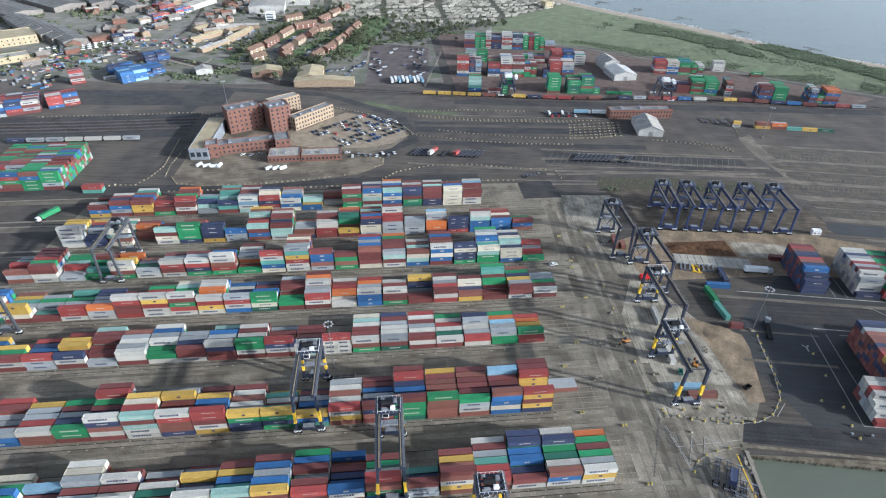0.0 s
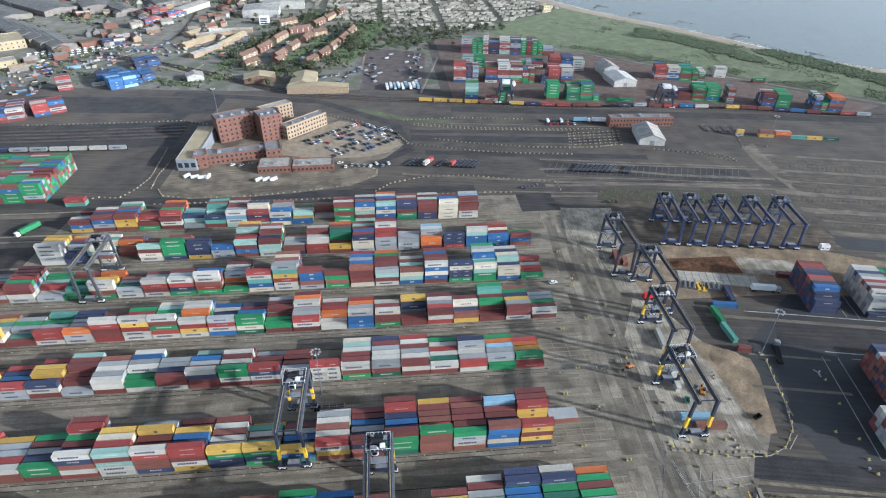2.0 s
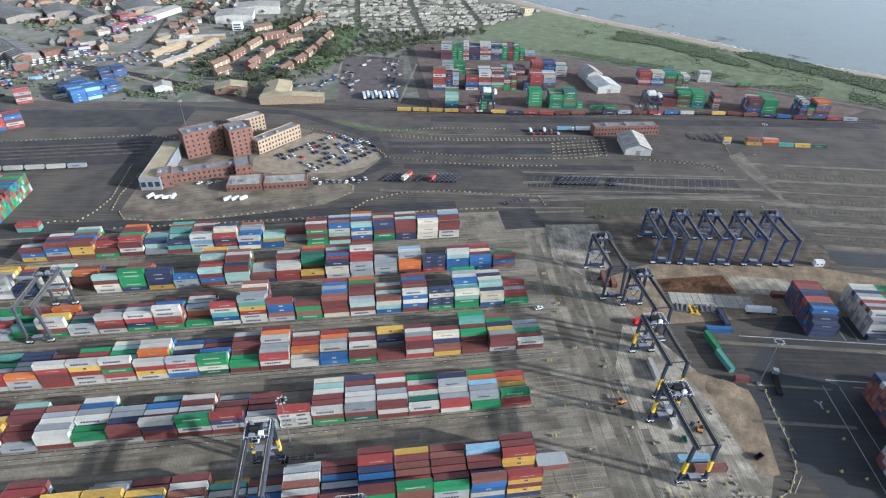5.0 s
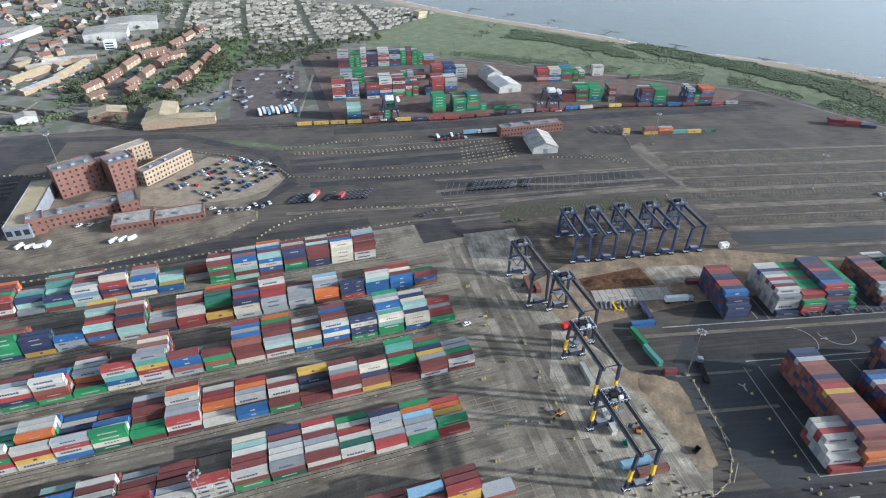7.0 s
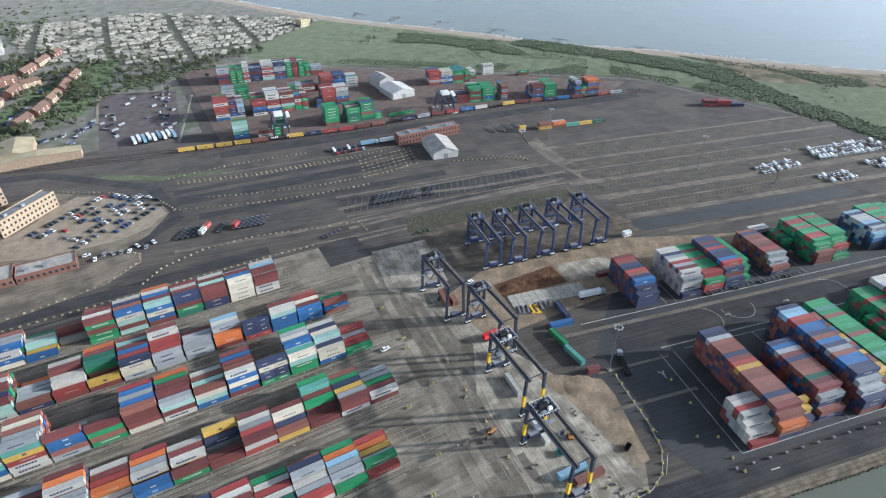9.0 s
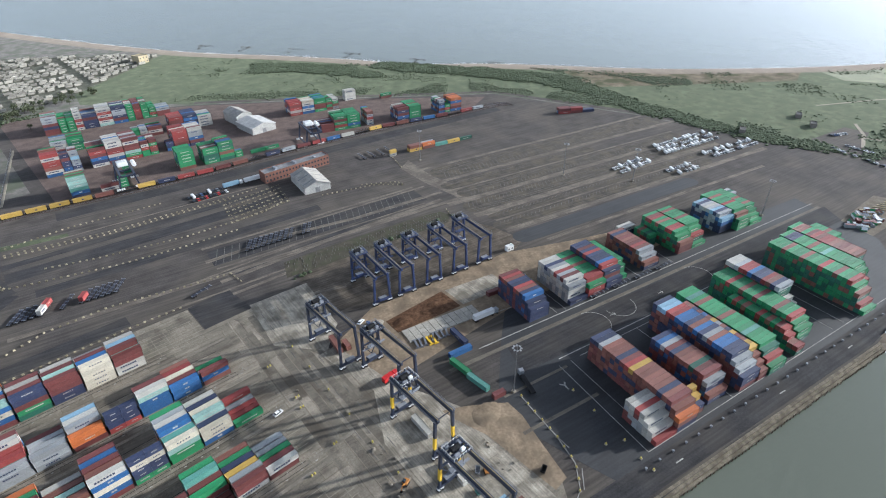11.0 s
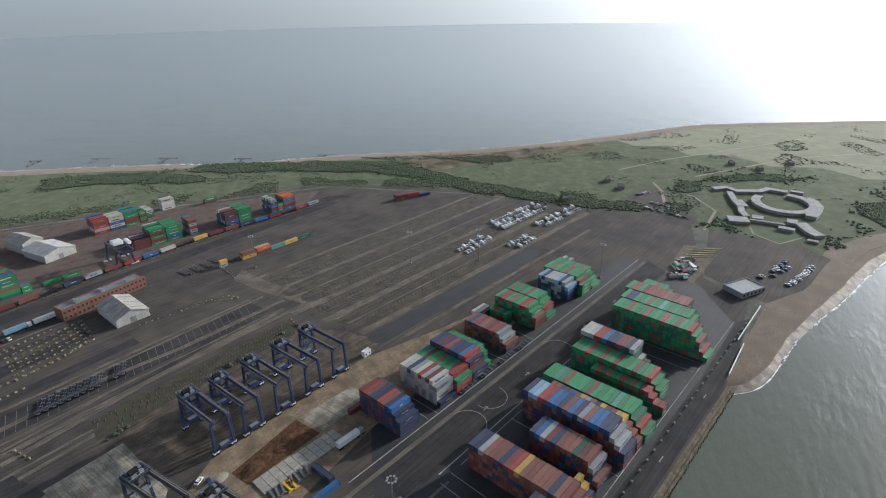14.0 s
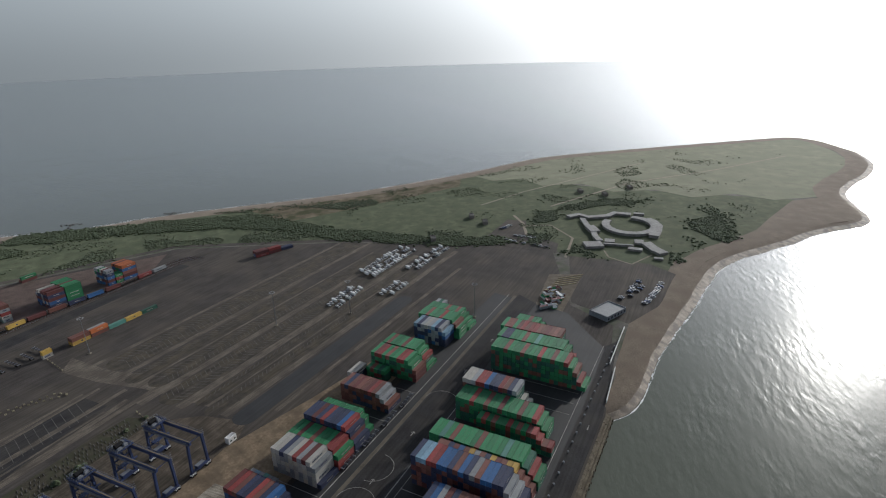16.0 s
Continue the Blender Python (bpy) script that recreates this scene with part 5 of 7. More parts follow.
sheet("crane_standing", [(128, 296), (150, 334), (166, 328), (256, 316), (268, 290), (270, 264), (250, 258), (158, 274)], 0.062, material("trampled_earth", (0.12, 0.1, 0.078), 0.95, spots=0.3, size=6, fine=0.8, stain=(0.07, 0.06, 0.048), stain_amount=0.8, stain_size=10, streak=(-10, 0.3, 1.0)), 0.3,
      "trampled brown earth under the parked cranes", "ground")
tl = local(115.6, 379.8, -8.8)
sheet("trailer_lot", [tl(0, -9.3), tl(0, 9.3), tl(150, 9.3), tl(150, -9.3)], 0.06, road_asphalt, 0.3, "dark asphalt trailer park", "pavement")
bars("trailer_bay", [(tl(1 + 4.6 * k, -8.6), tl(6.5 + 4.6 * k, 8.6), 0.28) for k in range(31)], faded_line, 0.065, 0.03, "white bay lines of the trailer park")
bars("pale_lane", [((11, 377), (116, 357.5), 3.4), ((116, 357.5), (186, 349), 3.4), ((186, 349), (289, 332.4), 3.4), ((116, 394), (268, 370.5), 2.2), ((114, 366.5), (258, 345), 1.4), ((110, 336.5), (163, 333.5), 2.4), ((86, 345), (150, 338), 1.6), ((55, 470), (200, 452), 1.4), ((113, 318), (160, 300), 2.0), ((-20, 345), (90, 345.5), 1.2)],
     tan_lane, 0.03, 0.03, "pale worn road strips", "pavement")
bars("dark_road", [((-330, 347), (60, 352), 9), ((30, 412), (200, 392), 8), ((20, 440), (190, 424), 12), ((20, 455), (190, 440), 6), ((-190, 440), (-170, 560), 14), ((-60, 352), (20, 420), 9), ((18, 420), (8, 470), 9), ((8, 470), (-60, 530), 9),
                   ((-60, 530), (-200, 560), 10), ((60, 505), (450, 452), 14), ((-330, 462), (-165, 462), 50), ((-330, 540), (-150, 525), 40), ((120, 352), (262, 352), 5)], road_asphalt, 0.035, 0.02, "dark asphalt roads", "road")
weeds = local(141, 338.5, -8.5)
sheet("scrap_strip", [weeds(0, -8.5), weeds(4, 7.5), weeds(30, 9), weeds(100, 9), weeds(116, 7), weeds(119, 0), weeds(113, -8), weeds(60, -9)], 0.085,
      material("weedy_ground", (0.056, 0.05, 0.036), 0.95, spots=0.4, size=4, fine=0.8, stain=(0.05, 0.056, 0.03), stain_amount=0.8, stain_size=7, haze_sheen=0.1), 0.3, "overgrown strip behind the parked cranes", "ground")
scrap = random.Random(23)
bm = bmesh.new()
for i in range(58):
    for j in range(5):
        if scrap.random() < (0.75 if i > 24 else 0.4):
            w = scrap.uniform(0.9, 1.25)
            x, y = weeds(5 + 1.9 * i + scrap.uniform(-0.1, 0.1), -6.6 + 3.1 * j)
            box(bm, (-0.13, -w, 0), (0.13, w, 0.22), m=pose(x, y, 0.06, 0, 0, -30 + scrap.uniform(-4, 4)))
tagged(link("scrap_bits", bm, faded_line), "rows of short concrete bars lying in weeds", "rubble", kind="stuff")
bars("tan_track", [((112, 378), (165, 373), 3.4), ((165, 373), (209, 361), 3.4), ((209, 361), (278, 350), 3.6), ((110, 352), (186, 349), 3.6), ((186, 349), (270, 341), 3.6), ((100, 362), (180, 358), 1.4), ((150, 384), (275, 366), 2.0), ((60, 366), (112, 360), 2.2)], tan_lane, 0.055, 0.04, "pale tan vehicle tracks", "pavement")
sheet("verge", [(-28, 504), (14, 480), (60, 470), (60, 475), (16, 487), (-20, 510)], 0.065, grass, 0.3, "grass verge beside the road", "grass")
sheet("office_yard", [(-154, 366), (-148, 354), (-129, 350), (-90, 350), (-57, 354), (-26, 361), (-7, 375), (-6, 385), (-14, 393), (0, 405), (14, 428), (10, 445), (-12, 465), (-40, 486), (-62, 500), (-120, 475), (-152, 455), (-153, 400)], 0.077, material("office_ground", (0.2, 0.168, 0.128), 0.9, spots=0.22, size=9, fine=0.8, stain=(0.095, 0.083, 0.068), stain_amount=0.8, stain_size=16, streak=(8, 0.25, 1.0)), 0.3, "worn yard round the brick offices", "pavement")
sheet("car_park", [(-82, 438), (-66, 452), (-48, 474), (-39, 482), (-12, 462), (9, 441), (12, 428), (0, 413), (-20, 406), (-43, 407), (-62, 408), (-80, 416)], 0.095, material("gravel", (0.29, 0.24, 0.178), 0.9, spots=0.2, size=5, fine=0.8), 0.3, "tan gravel car park", "pavement")
sheet("depot_yard", [(65, 515), (65, 757), (98, 757), (225, 682), (370, 575), (470, 488), (430, 470), (246, 500)], 0.05, material("red_gravel", (0.15, 0.115, 0.1), 0.9, spots=0.2, size=8, fine=0.9), 0.3, "reddish gravel of the rail depot", "pavement")
sheet("truck_yard", [(-24, 556), (-20, 715), (50, 692), (36, 552)], 0.05, material("mauve_asphalt", (0.13, 0.11, 0.105), 0.9, spots=0.2, size=8, fine=0.9), 0.3, "fenced truck yard", "pavement")

def blocks(name, lines, gap, label):
    """Rows of concrete blocks in one mesh."""
    bm = bmesh.new()
    for pts in lines:
        for x, y, a in along(pts, gap):
            box(bm, (-0.55, -0.3, 0), (0.55, 0.3, 0.75), m=pose(x, y, 0.03, 0, 0, a))
    return tagged(link(name, bm, block_paint), label, "barrier", kind="stuff")
blocks("barrier_row", [[(-153.7, 364), (-148.5, 355), (-129, 350.5), (-90, 351), (-57, 355), (-26, 361.7), (-7.7, 376), (-7, 384), (-15.4, 391)], [(-168, 432), (-165, 383), (-169, 366), (-175.6, 354), (-188.7, 356), (-205, 350)],
                       [(-158, 417), (-161, 386), (-159, 365)], [(-300, 486), (-225, 487), (-174, 489), (-150, 480)], [(15.7, 479), (63, 482), (120, 475)], [(24.5, 470.7), (78.6, 457.7), (162, 450), (181.5, 449.7)],
                       [(24.5, 467.5), (78.6, 454.5), (162, 447)], [(40, 437), (65, 428), (115.5, 416), (168, 412), (184, 417)], [(13.5, 430), (38, 422), (71, 411.6), (108, 404.6), (146.5, 401)], [(211.6, 406), (251, 393), (266, 378), (265, 386), (240, 402)],
                       [(-7.8, 352), (3, 363), (26, 371), (57, 371), (94, 361.5), (118, 356.5)], [(18, 430), (8, 452), (-21, 478), (-62, 501)], [(-150, 344), (-60, 343.5), (60, 345), (84, 344)], [(285, 405), (294, 430), (300, 440)],
                       [(262, 327), (258, 318), (262, 312)], [(118, 356), (119, 343)]], 3.6,
       "rows of pale concrete traffic blocks")
cone_rows = []
for k in range(6):
    for j in range(11):
        cone_rows.append((152 + 4.3 * j - 1.4 * k, 441 - 5.7 * k + 0.3 * j))
bm = bmesh.new()
for x, y in cone_rows:
    box(bm, (x - 0.6, y - 0.3, 0), (x + 0.6, y + 0.3, 0.7))
    box(bm, (x + 1.4, y - 0.8, 0), (x + 1.6, y + 0.9, 0.5))
tagged(link("gate_islands", bm, block_paint), "rows of small concrete islands at the gate", "barrier", kind="stuff")

# ---- rail ----
RAIL = [(-330, 700), (-250, 660), (-186, 620), (-94, 556), (-22, 535), (40, 524), (165, 502), (246, 497), (332, 486), (394, 470), (452, 460), (470, 450)]
def rail_bed(name, pts, label):
    bed = empty(name, label=label, category="railway", kind="structure")
    line = smooth_line(pts, 6)
    for off in (-0.75, 0.75):
        bm = bmesh.new()
        l = offset_line(line, off)
        for a, b in zip(l, l[1:]):
            beam(bm, (a.x, a.y, 0.3), (b.x, b.y, 0.3), 0.16, 0.2)
        part("rail", bm, steel, bed)
    bm = bmesh.new()
    l0, l1 = offset_line(line, -2.0), offset_line(line, 2.0)
    for k in range(len(l0) - 1):
        bm.faces.new([bm.verts.new((p.x, p.y, 0.16)) for p in (l0[k], l0[k + 1], l1[k + 1], l1[k])])
    bmesh.ops.remove_doubles(bm, verts=bm.verts, dist=0.001)
    bmesh.ops.recalc_face_normals(bm, faces=bm.faces)
    out = part("ballast", bm, brown_ballast, bed)
    return bed
brown_ballast = material("brown_ballast", (0.075, 0.055, 0.045), 0.95, spots=0.25, size=3, fine=0.6)
for k in range(3):
    rail_bed("rail_track", [(x, y + 5.2 * k - 2) for x, y in RAIL], "railway track on brown ballast")
rail_bed("rail_track", [(-280, 960), (-262, 800), (-275, 720), (-330, 660), (-420, 610)], "curving railway track on brown ballast")
for k in range(4):
    rail_bed("rail_track", [(-335, 452 + 7 * k), (-250, 452 + 7 * k), (-165, 455 + 7 * k)], "railway siding on dark ballast")

def flat_wagon():
    w = empty("flat_wagon", label="low flat railway wagon for containers", category="railway wagon", group="railway wagons")
    bm = bmesh.new()
    box(bm, (-6.9, -1.2, 0.95), (6.9, 1.2, 1.25), bevel=0.03)
    part("deck", bm, rubber, w)
    for x in (-4.9, 4.9):
        bm = bmesh.new()
        box(bm, (x - 1.4, -1.0, 0.4), (x + 1.4, 1.0, 0.95), bevel=0.05)
        part("bogie", bm, brown_ballast, w)
    return w
wagon = None
loads = "YYYYBYYNRRMBBNLMRUWRYMBNUMBRLMRBYMNW"
for k, (x, y, a) in enumerate(along([(38, 524), (165, 503), (246, 498), (332, 487), (394, 471), (440, 462)], 14.3)):
    m = pose(x, y, 0.0, 0, 0, a)
    if wagon is None:
        wagon = flat_wagon()
        wagon.matrix_basis = m
    else:
        copy_thing(wagon, m)
    if k % 7 != 5:
        single_container(m @ pose(0, 0, 1.26), loads[k % len(loads)], LONG, rng)
for k in range(7):
    copy_thing(wagon, pose(-290 + 14.3 * k, 431.5, 0.0, 0, 0, 0))
    single_container(pose(-290 + 14.3 * k, 431.5, 1.26), "NLLWWWL"[k], LONG, rng)

# ---- rail depot stacks ----
def depot_stack(x, y, cols, angle=-7, along_x=True):
    """Stacks side by side along x; cols: strings of tiers from the ground up, with how many lanes deep and long."""
    items, rnd = [], random.Random(int(x * 7 + y))
    f = local(x, y, angle)
    u = 0.0
    for tiers, deep, length in cols:
        if tiers != "0":
            for lane in range(deep + (2 if deep > 3 else 0)):
                for k, c in enumerate(tiers):
                    if lane and k == len(tiers) - 1 and rnd.random() < 0.12:
                        continue
                    cc = c if lane == 0 or rnd.random() < 0.6 else rnd.choice("GMWUBL")
                    px, py = f(u + length / 2, 1.25 + 2.6 * lane)
                    items.append((pose(px, py, 0.08 + 2.6 * k, 0, 0, angle), cc, length))
        u += length + 0.5
    return stack_mesh("container_stack", items, "stacked containers in the rail depot", "container stacks", int(x + y))
L, H = LONG, HALF
depot_stack(92, 688, (("MMNMLL", 7, L), ("GGGGG", 7, H), ("GGGGG", 7, H), ("WRWRWW", 7, H), ("NNNMN", 7, L), ("IWRWRW", 7, L), ("UMNLLN", 7, L), ("GGGGGG", 7, H), ("MMMRMM", 7, H), ("GGGGGG", 7, H), ("GRGG", 6, H), ("MML", 5, L)), -9)
depot_stack(86, 632, (("WLWL", 5, L), ("GGDG", 5, L), ("0", 1, L), ("0", 1, L), ("WL", 3, L), ("WGG", 4, H), ("WWL", 4, H), ("MWM", 4, L), ("0", 1, H), ("RMMMR", 6, L), ("NUNUN", 6, L), ("WWWW", 5, L)), -9)
depot_stack(71, 581, (("UWBRRWR", 5, L), ("NUNNMN", 5, H), ("LNLLSL", 5, H), ("0", 1, H), ("WNUMRM", 6, L), ("MUWRMWW", 6, L), ("RGIMMWM", 6, L), ("GGRWM", 6, H), ("GMRGM", 6, H), ("0", 1, H), ("UNN", 3, H), ("UMMRRR", 6, L), ("NMULLW", 5, L)), -6)
depot_stack(76, 527, (("NUTIII", 4, L), ("0", 1, H), ("WM", 2, L), ("GGG", 2, H)), -7)
depot_stack(153, 522, (("BGGGGG", 4, L), ("0", 1, H), ("GDDGG", 5, L), ("DGBGDG", 5, L), ("GG", 2, H), ("0", 1, H), ("G", 1, L), ("G", 1, L)), -6)
depot_stack(284, 578, (("RWRMR", 5, L), ("UWUWC", 5, L), ("GMMGG", 5, L), ("MGMG", 5, H), ("LBGW", 5, H)), -12)
depot_stack(352, 582, (("WWWW", 3, L),), -10)
depot_stack(384, 561, (("MG", 2, L),), -10)
depot_stack(281, 516, (("MMM", 5, L), ("GRGMG", 6, L), ("GUGGG", 6, L), ("0", 1, H), ("LWRLB", 5, H)), -16)
depot_stack(351, 491, (("NUMNM", 5, L), ("GGGGG", 6, L)), -14)
depot_stack(396, 481, (("UMUNL", 5, H), ("GRG", 3, H), ("UMBUO", 4, L)), -14)
depot_stack(310, 424, (("YB", 2, L), ("BO", 2, L), ("T", 1, L), ("Y", 1, L), ("D", 1, L)), -12)
depot_stack(292, 428, (("WY", 1, H),), -10)
depot_stack(480, 396, (("RM", 3, L), ("MR", 3, L), ("N", 2, L)), -30)
depot_stack(118, 549, (("GG", 3, H),), -7)
# big block and far stacks west of the yard
def west_block(x, y, nx, ny, tiers, colours, angle, seed):
    rnd = random.Random(seed)
    f = local(x, y, angle)
    items = [(pose(*f(6.2 + 12.5 * i, 1.3 + 2.55 * j), 0.08 + 2.6 * k, 0, 0, angle), rnd.choice(colours), LONG)
             for i in range(nx) for j in range(ny) for k in range(tiers - (1 if rnd.random() < 0.12 else 0))]
    stack_mesh("container_stack", items, "large block of stacked containers west of the yard", "container stacks", seed)
west_block(-270, 351, 4, 19, 5, "GGMGGRMUGBL", 1, 21)
west_block(-345, 351, 5, 19, 5, "MMUWGRGLUN", 1, 22)
west_block(-350, 480, 4, 12, 4, "MRBUWRMLN", 22, 23)
west_block(-300, 505, 2, 6, 4, "RRMBUW", 30, 24)
west_block(-310, 572, 1, 4, 5, "RWMLM", 25, 25)
west_block(-285, 585, 1, 2, 1, "WL", 25, 26)
for x, y, a, n in ((-250, 588, 35, 10), (-285, 600, 30, 6), (-262, 640, 30, 8)):
    west_block(x, y, 2, n, 3, "UUUNU" if n == 10 else "NNUN", a, int(x + y))
west_block(-262, 572, 2, 9, 4, "UUUS", 35, 27)
west_block(-345, 640, 2, 2, 1, "UUS", 20, 31)
west_block(-330, 730, 2, 4, 3, "NWRUN", 30, 32)
west_block(-318, 840, 2, 6, 3, "RUMLWR", 50, 33)
west_block(-300, 880, 2, 6, 3, "RUMLWU", 50, 34)
west_block(-330, 905, 2, 8, 3, "RUMBWR", 50, 35)
west_block(-205, 345, 1, 2, 2, "TRM", 0, 36)

# ---- buildings ----
def shell(bm, w, d, h, mat=0, x=0, y=0, z=0):
    box(bm, (x - w / 2, y - d / 2, z), (x + w / 2, y + d / 2, z + h), mat)

def flat_building(name, x, y, w, d, h, angle, wall_mat, roof_mat, label, rows=0, per=0, sides=(0,), win_w=1.3, win_h=1.5, plant=0, side_per=0):
    """A flat-roofed building with parapet and rows of windows on its long sides (0 south, 1 north) and ends (2 east, 3 west)."""
    b = empty(name, pose(x, y, 0.05, 0, 0, angle), label=label, category="building")
    bm = bmesh.new()
    shell(bm, w, d, h)
    walls = part("wall", bm, wall_mat, b)
    bm = bmesh.new()
    t = 0.35
    for lo, hi in (((-w / 2, -d / 2, h), (w / 2, -d / 2 + t, h + 0.7)), ((-w / 2, d / 2 - t, h), (w / 2, d / 2, h + 0.7)),
                   ((-w / 2, -d / 2 + t, h), (-w / 2 + t, d / 2 - t, h + 0.7)), ((w / 2 - t, -d / 2 + t, h), (w / 2, d / 2 - t, h + 0.7))):
        box(bm, lo, hi)
    part("parapet", bm, wall_mat, b)
    bm = bmesh.new()
    box(bm, (-w / 2 + t, -d / 2 + t, h), (w / 2 - t, d / 2 - t, h + 0.15))
    roof = part("roof", bm, roof_mat, b)
    for k in range(plant):
        bm = bmesh.new()
        px, py = (-0.3 + 0.3 * (k % 3)) * w, (-0.15 + 0.3 * (k // 3)) * d
        box(bm, (px - 1.2, py - 1.0, h + 0.15), (px + 1.2, py + 1.0, h + 1.7), bevel=0.1)
        part("roof_box", bm, crane_grey, roof)
    proto = {}
    for side in sides:
        n = per if side < 2 else side_per
        span = w if side < 2 else d
        for r in range(rows):
            for k in range(n):
                u = -span / 2 + span * (k + 0.5) / n
                z = h * (r + 0.5) / rows - win_h / 2 + 0.1
                bm = bmesh.new()
                box(bm, (-win_w / 2, -0.12, 0), (win_w / 2, 0.06, win_h))
                if side not in proto:
                    mesh = bpy.data.meshes.new("window")
                    bm.to_mesh(mesh)
                    mesh.materials.append(glass)
                    proto[side] = mesh
                bm.free()
                ob = new("window", proto[side])
                ob.parent = walls
                ob.matrix_basis = [pose(u, -d / 2, z), pose(u, d / 2, z, 0, 0, 180), pose(w / 2, u, z, 0, 0, 90), pose(-w / 2, u, z, 0, 0, -90)][side]
    return b

def gable_building(name, x, y, w, d, eave, ridge, angle, wall_mat, roof_mat, label, doors=0, over=0.5, stripes=0):
    """A shed with a pitched roof whose ridge runs along local y."""
    b = empty(name, pose(x, y, 0.05, 0, 0, angle), label=label, category="building")
    bm = bmesh.new()
    sec = [(-w / 2, 0), (w / 2, 0), (w / 2, eave), (0, ridge), (-w / 2, eave)]
    a = [bm.verts.new((u, -d / 2, z)) for u, z in sec]
    c = [bm.verts.new((u, d / 2, z)) for u, z in sec]
    bm.faces.new(a)
    bm.faces.new(c[::-1])
    for i in range(5):
        bm.faces.new((a[i], c[i], c[(i + 1) % 5], a[(i + 1) % 5]))
    bmesh.ops.recalc_face_normals(bm, faces=bm.faces)
    part("wall", bm, wall_mat, b)
    for s in (-1, 1):
        bm = bmesh.new()
        slope = math.atan2(ridge - eave, w / 2)
        run = math.hypot(ridge - eave, w / 2) + over
        box(bm, (0, -d / 2 - over, 0.03), (run, d / 2 + over, 0.25), m=Matrix.Translation((0, 0, ridge)) @ (Matrix.Rotation(math.pi, 4, "Z") if s < 0 else Matrix()) @ Matrix.Rotation(slope, 4, "Y"))
        roof = part("roof", bm, roof_mat, b)
        for k in range(stripes):
            bm = bmesh.new()
            yy = -d / 2 + d * (k + 0.5) / stripes
            box(bm, (run * 0.1, yy - 0.6, 0.25), (run * 0.9, yy + 0.6, 0.3), m=Matrix.Translation((0, 0, ridge)) @ (Matrix.Rotation(math.pi, 4, "Z") if s < 0 else Matrix()) @ Matrix.Rotation(slope, 4, "Y"))
            part("roof_light", bm, grey_roof, roof)
    for k in range(doors):
        bm = bmesh.new()
        xx = -w / 2 + w * (k + 0.5) / doors
        box(bm, (xx - 1.8, -d / 2 - 0.08, 0), (xx + 1.8, -d / 2 + 0.05, 4.0))
        part("door", bm, grey_roof, b)
    return b

flat_building("office_tower", -121, 452, 27, 15, 19, 28, brick, grey_roof, "five-storey red brick office block with flat roof", 5, 7, (0, 2), side_per=4, plant=3)
flat_building("office_tower", -93, 451, 17, 17, 20, 28, brick, grey_roof, "red brick office tower with flat roof", 6, 4, (0, 2), side_per=4, plant=3)
flat_building("office_wing", -108, 471, 40, 10, 12, 28, brick, grey_roof, "red brick wing linking the office blocks", 3, 10, (0, 1), plant=4)
flat_building("office_wing", -94, 489, 28, 10, 12.5, 38, pale_brick, pale_roof, "pale brick office wing with flat roof", 4, 9, (0, 1, 2), side_per=3)
flat_building("office_building", -67, 461, 42, 9, 10.5, 47, pale_brick, grey_roof, "tan brick three-storey office building", 3, 14, (0, 1, 2, 3), side_per=3, plant=2)
flat_building("low_office", -108, 411, 50, 11, 7, 14, brick, grey_roof, "long low red brick office with flat roof", 2, 15, (0, 1), plant=4)
flat_building("low_office", -85, 414, 11, 17, 8, 14, brick, grey_roof, "red brick stair block", 2, 3, (0, 2), side_per=4)
flat_building("low_office", -134, 400, 9, 11, 10, 14, brick, grey_roof, "red brick end block", 2, 2, (0,), plant=1)
flat_building("canteen", -80, 392, 23, 16, 4.5, 2, brick, pale_roof, "single-storey brick building with pale flat roof", 1, 8, (0, 2), side_per=4, plant=2)
flat_building("canteen", -53, 391.5, 29, 13, 4.2, 2, brick, pale_roof, "single-storey brick building with white flat roof", 1, 10, (0, 2), side_per=4, plant=2)
flat_building("transit_hall", -142, 423, 13.5, 62, 8.5, 0, material("grey_cladding", (0.2, 0.21, 0.23), 0.6, spots=0.1), tan_roof, "grey transit hall with tan flat roof", 1, 3, (0,), 3.0, 3.5)
flat_building("brick_warehouse", 219, 457, 56, 10, 7.5, -1, brick, grey_roof, "long two-storey red brick warehouse", 2, 20, (0, 1), 1.2, 1.4, plant=5)
far_cladding = material("far_cladding", (0.4, 0.39, 0.36), 0.7, spots=0.15, size=4, fine=0.6)
pale_sheet = material("pale_sheet", (0.5, 0.49, 0.46), 0.6, spots=0.1, size=4, fine=0.6, stain=(0.34, 0.33, 0.31), stain_amount=0.6, stain_size=7)
gable_building("shed", 215, 428, 20, 30, 5, 8.8, -10, far_cladding, pale_roof, "pale shed with grey ribbed pitched roof", 1, stripes=3)
gable_building("shed", 243, 571, 24, 30, 6, 9, 3, far_cladding, pale_sheet, "pale depot shed with whitish pitched roof", 1)
gable_building("shed", 240, 602, 16, 26, 9, 12, 3, far_cladding, pale_roof, "tall pale grey depot shed", 0)
gable_building("workshop", -64, 558, 58, 12, 6, 8, 0, pale_brick, tan_roof, "long tan workshop with low roof", 0)
gable_building("workshop", -80, 583, 24, 36, 6, 8.5, 0, pale_brick, tan_roof, "tan workshop with pitched roof", 0)
gable_building("workshop", -126, 596, 30, 18, 5, 8, 10, tile_roof, tan_roof, "brown brick workshop with tan roof", 0)
flat_building("kiosk", 437.5, 84, 22, 15, 3.2, -35, crane_grey, paint["L"], "low building with a white ribbed flat roof", 1, 6, (0,), 1.6, 1.6)
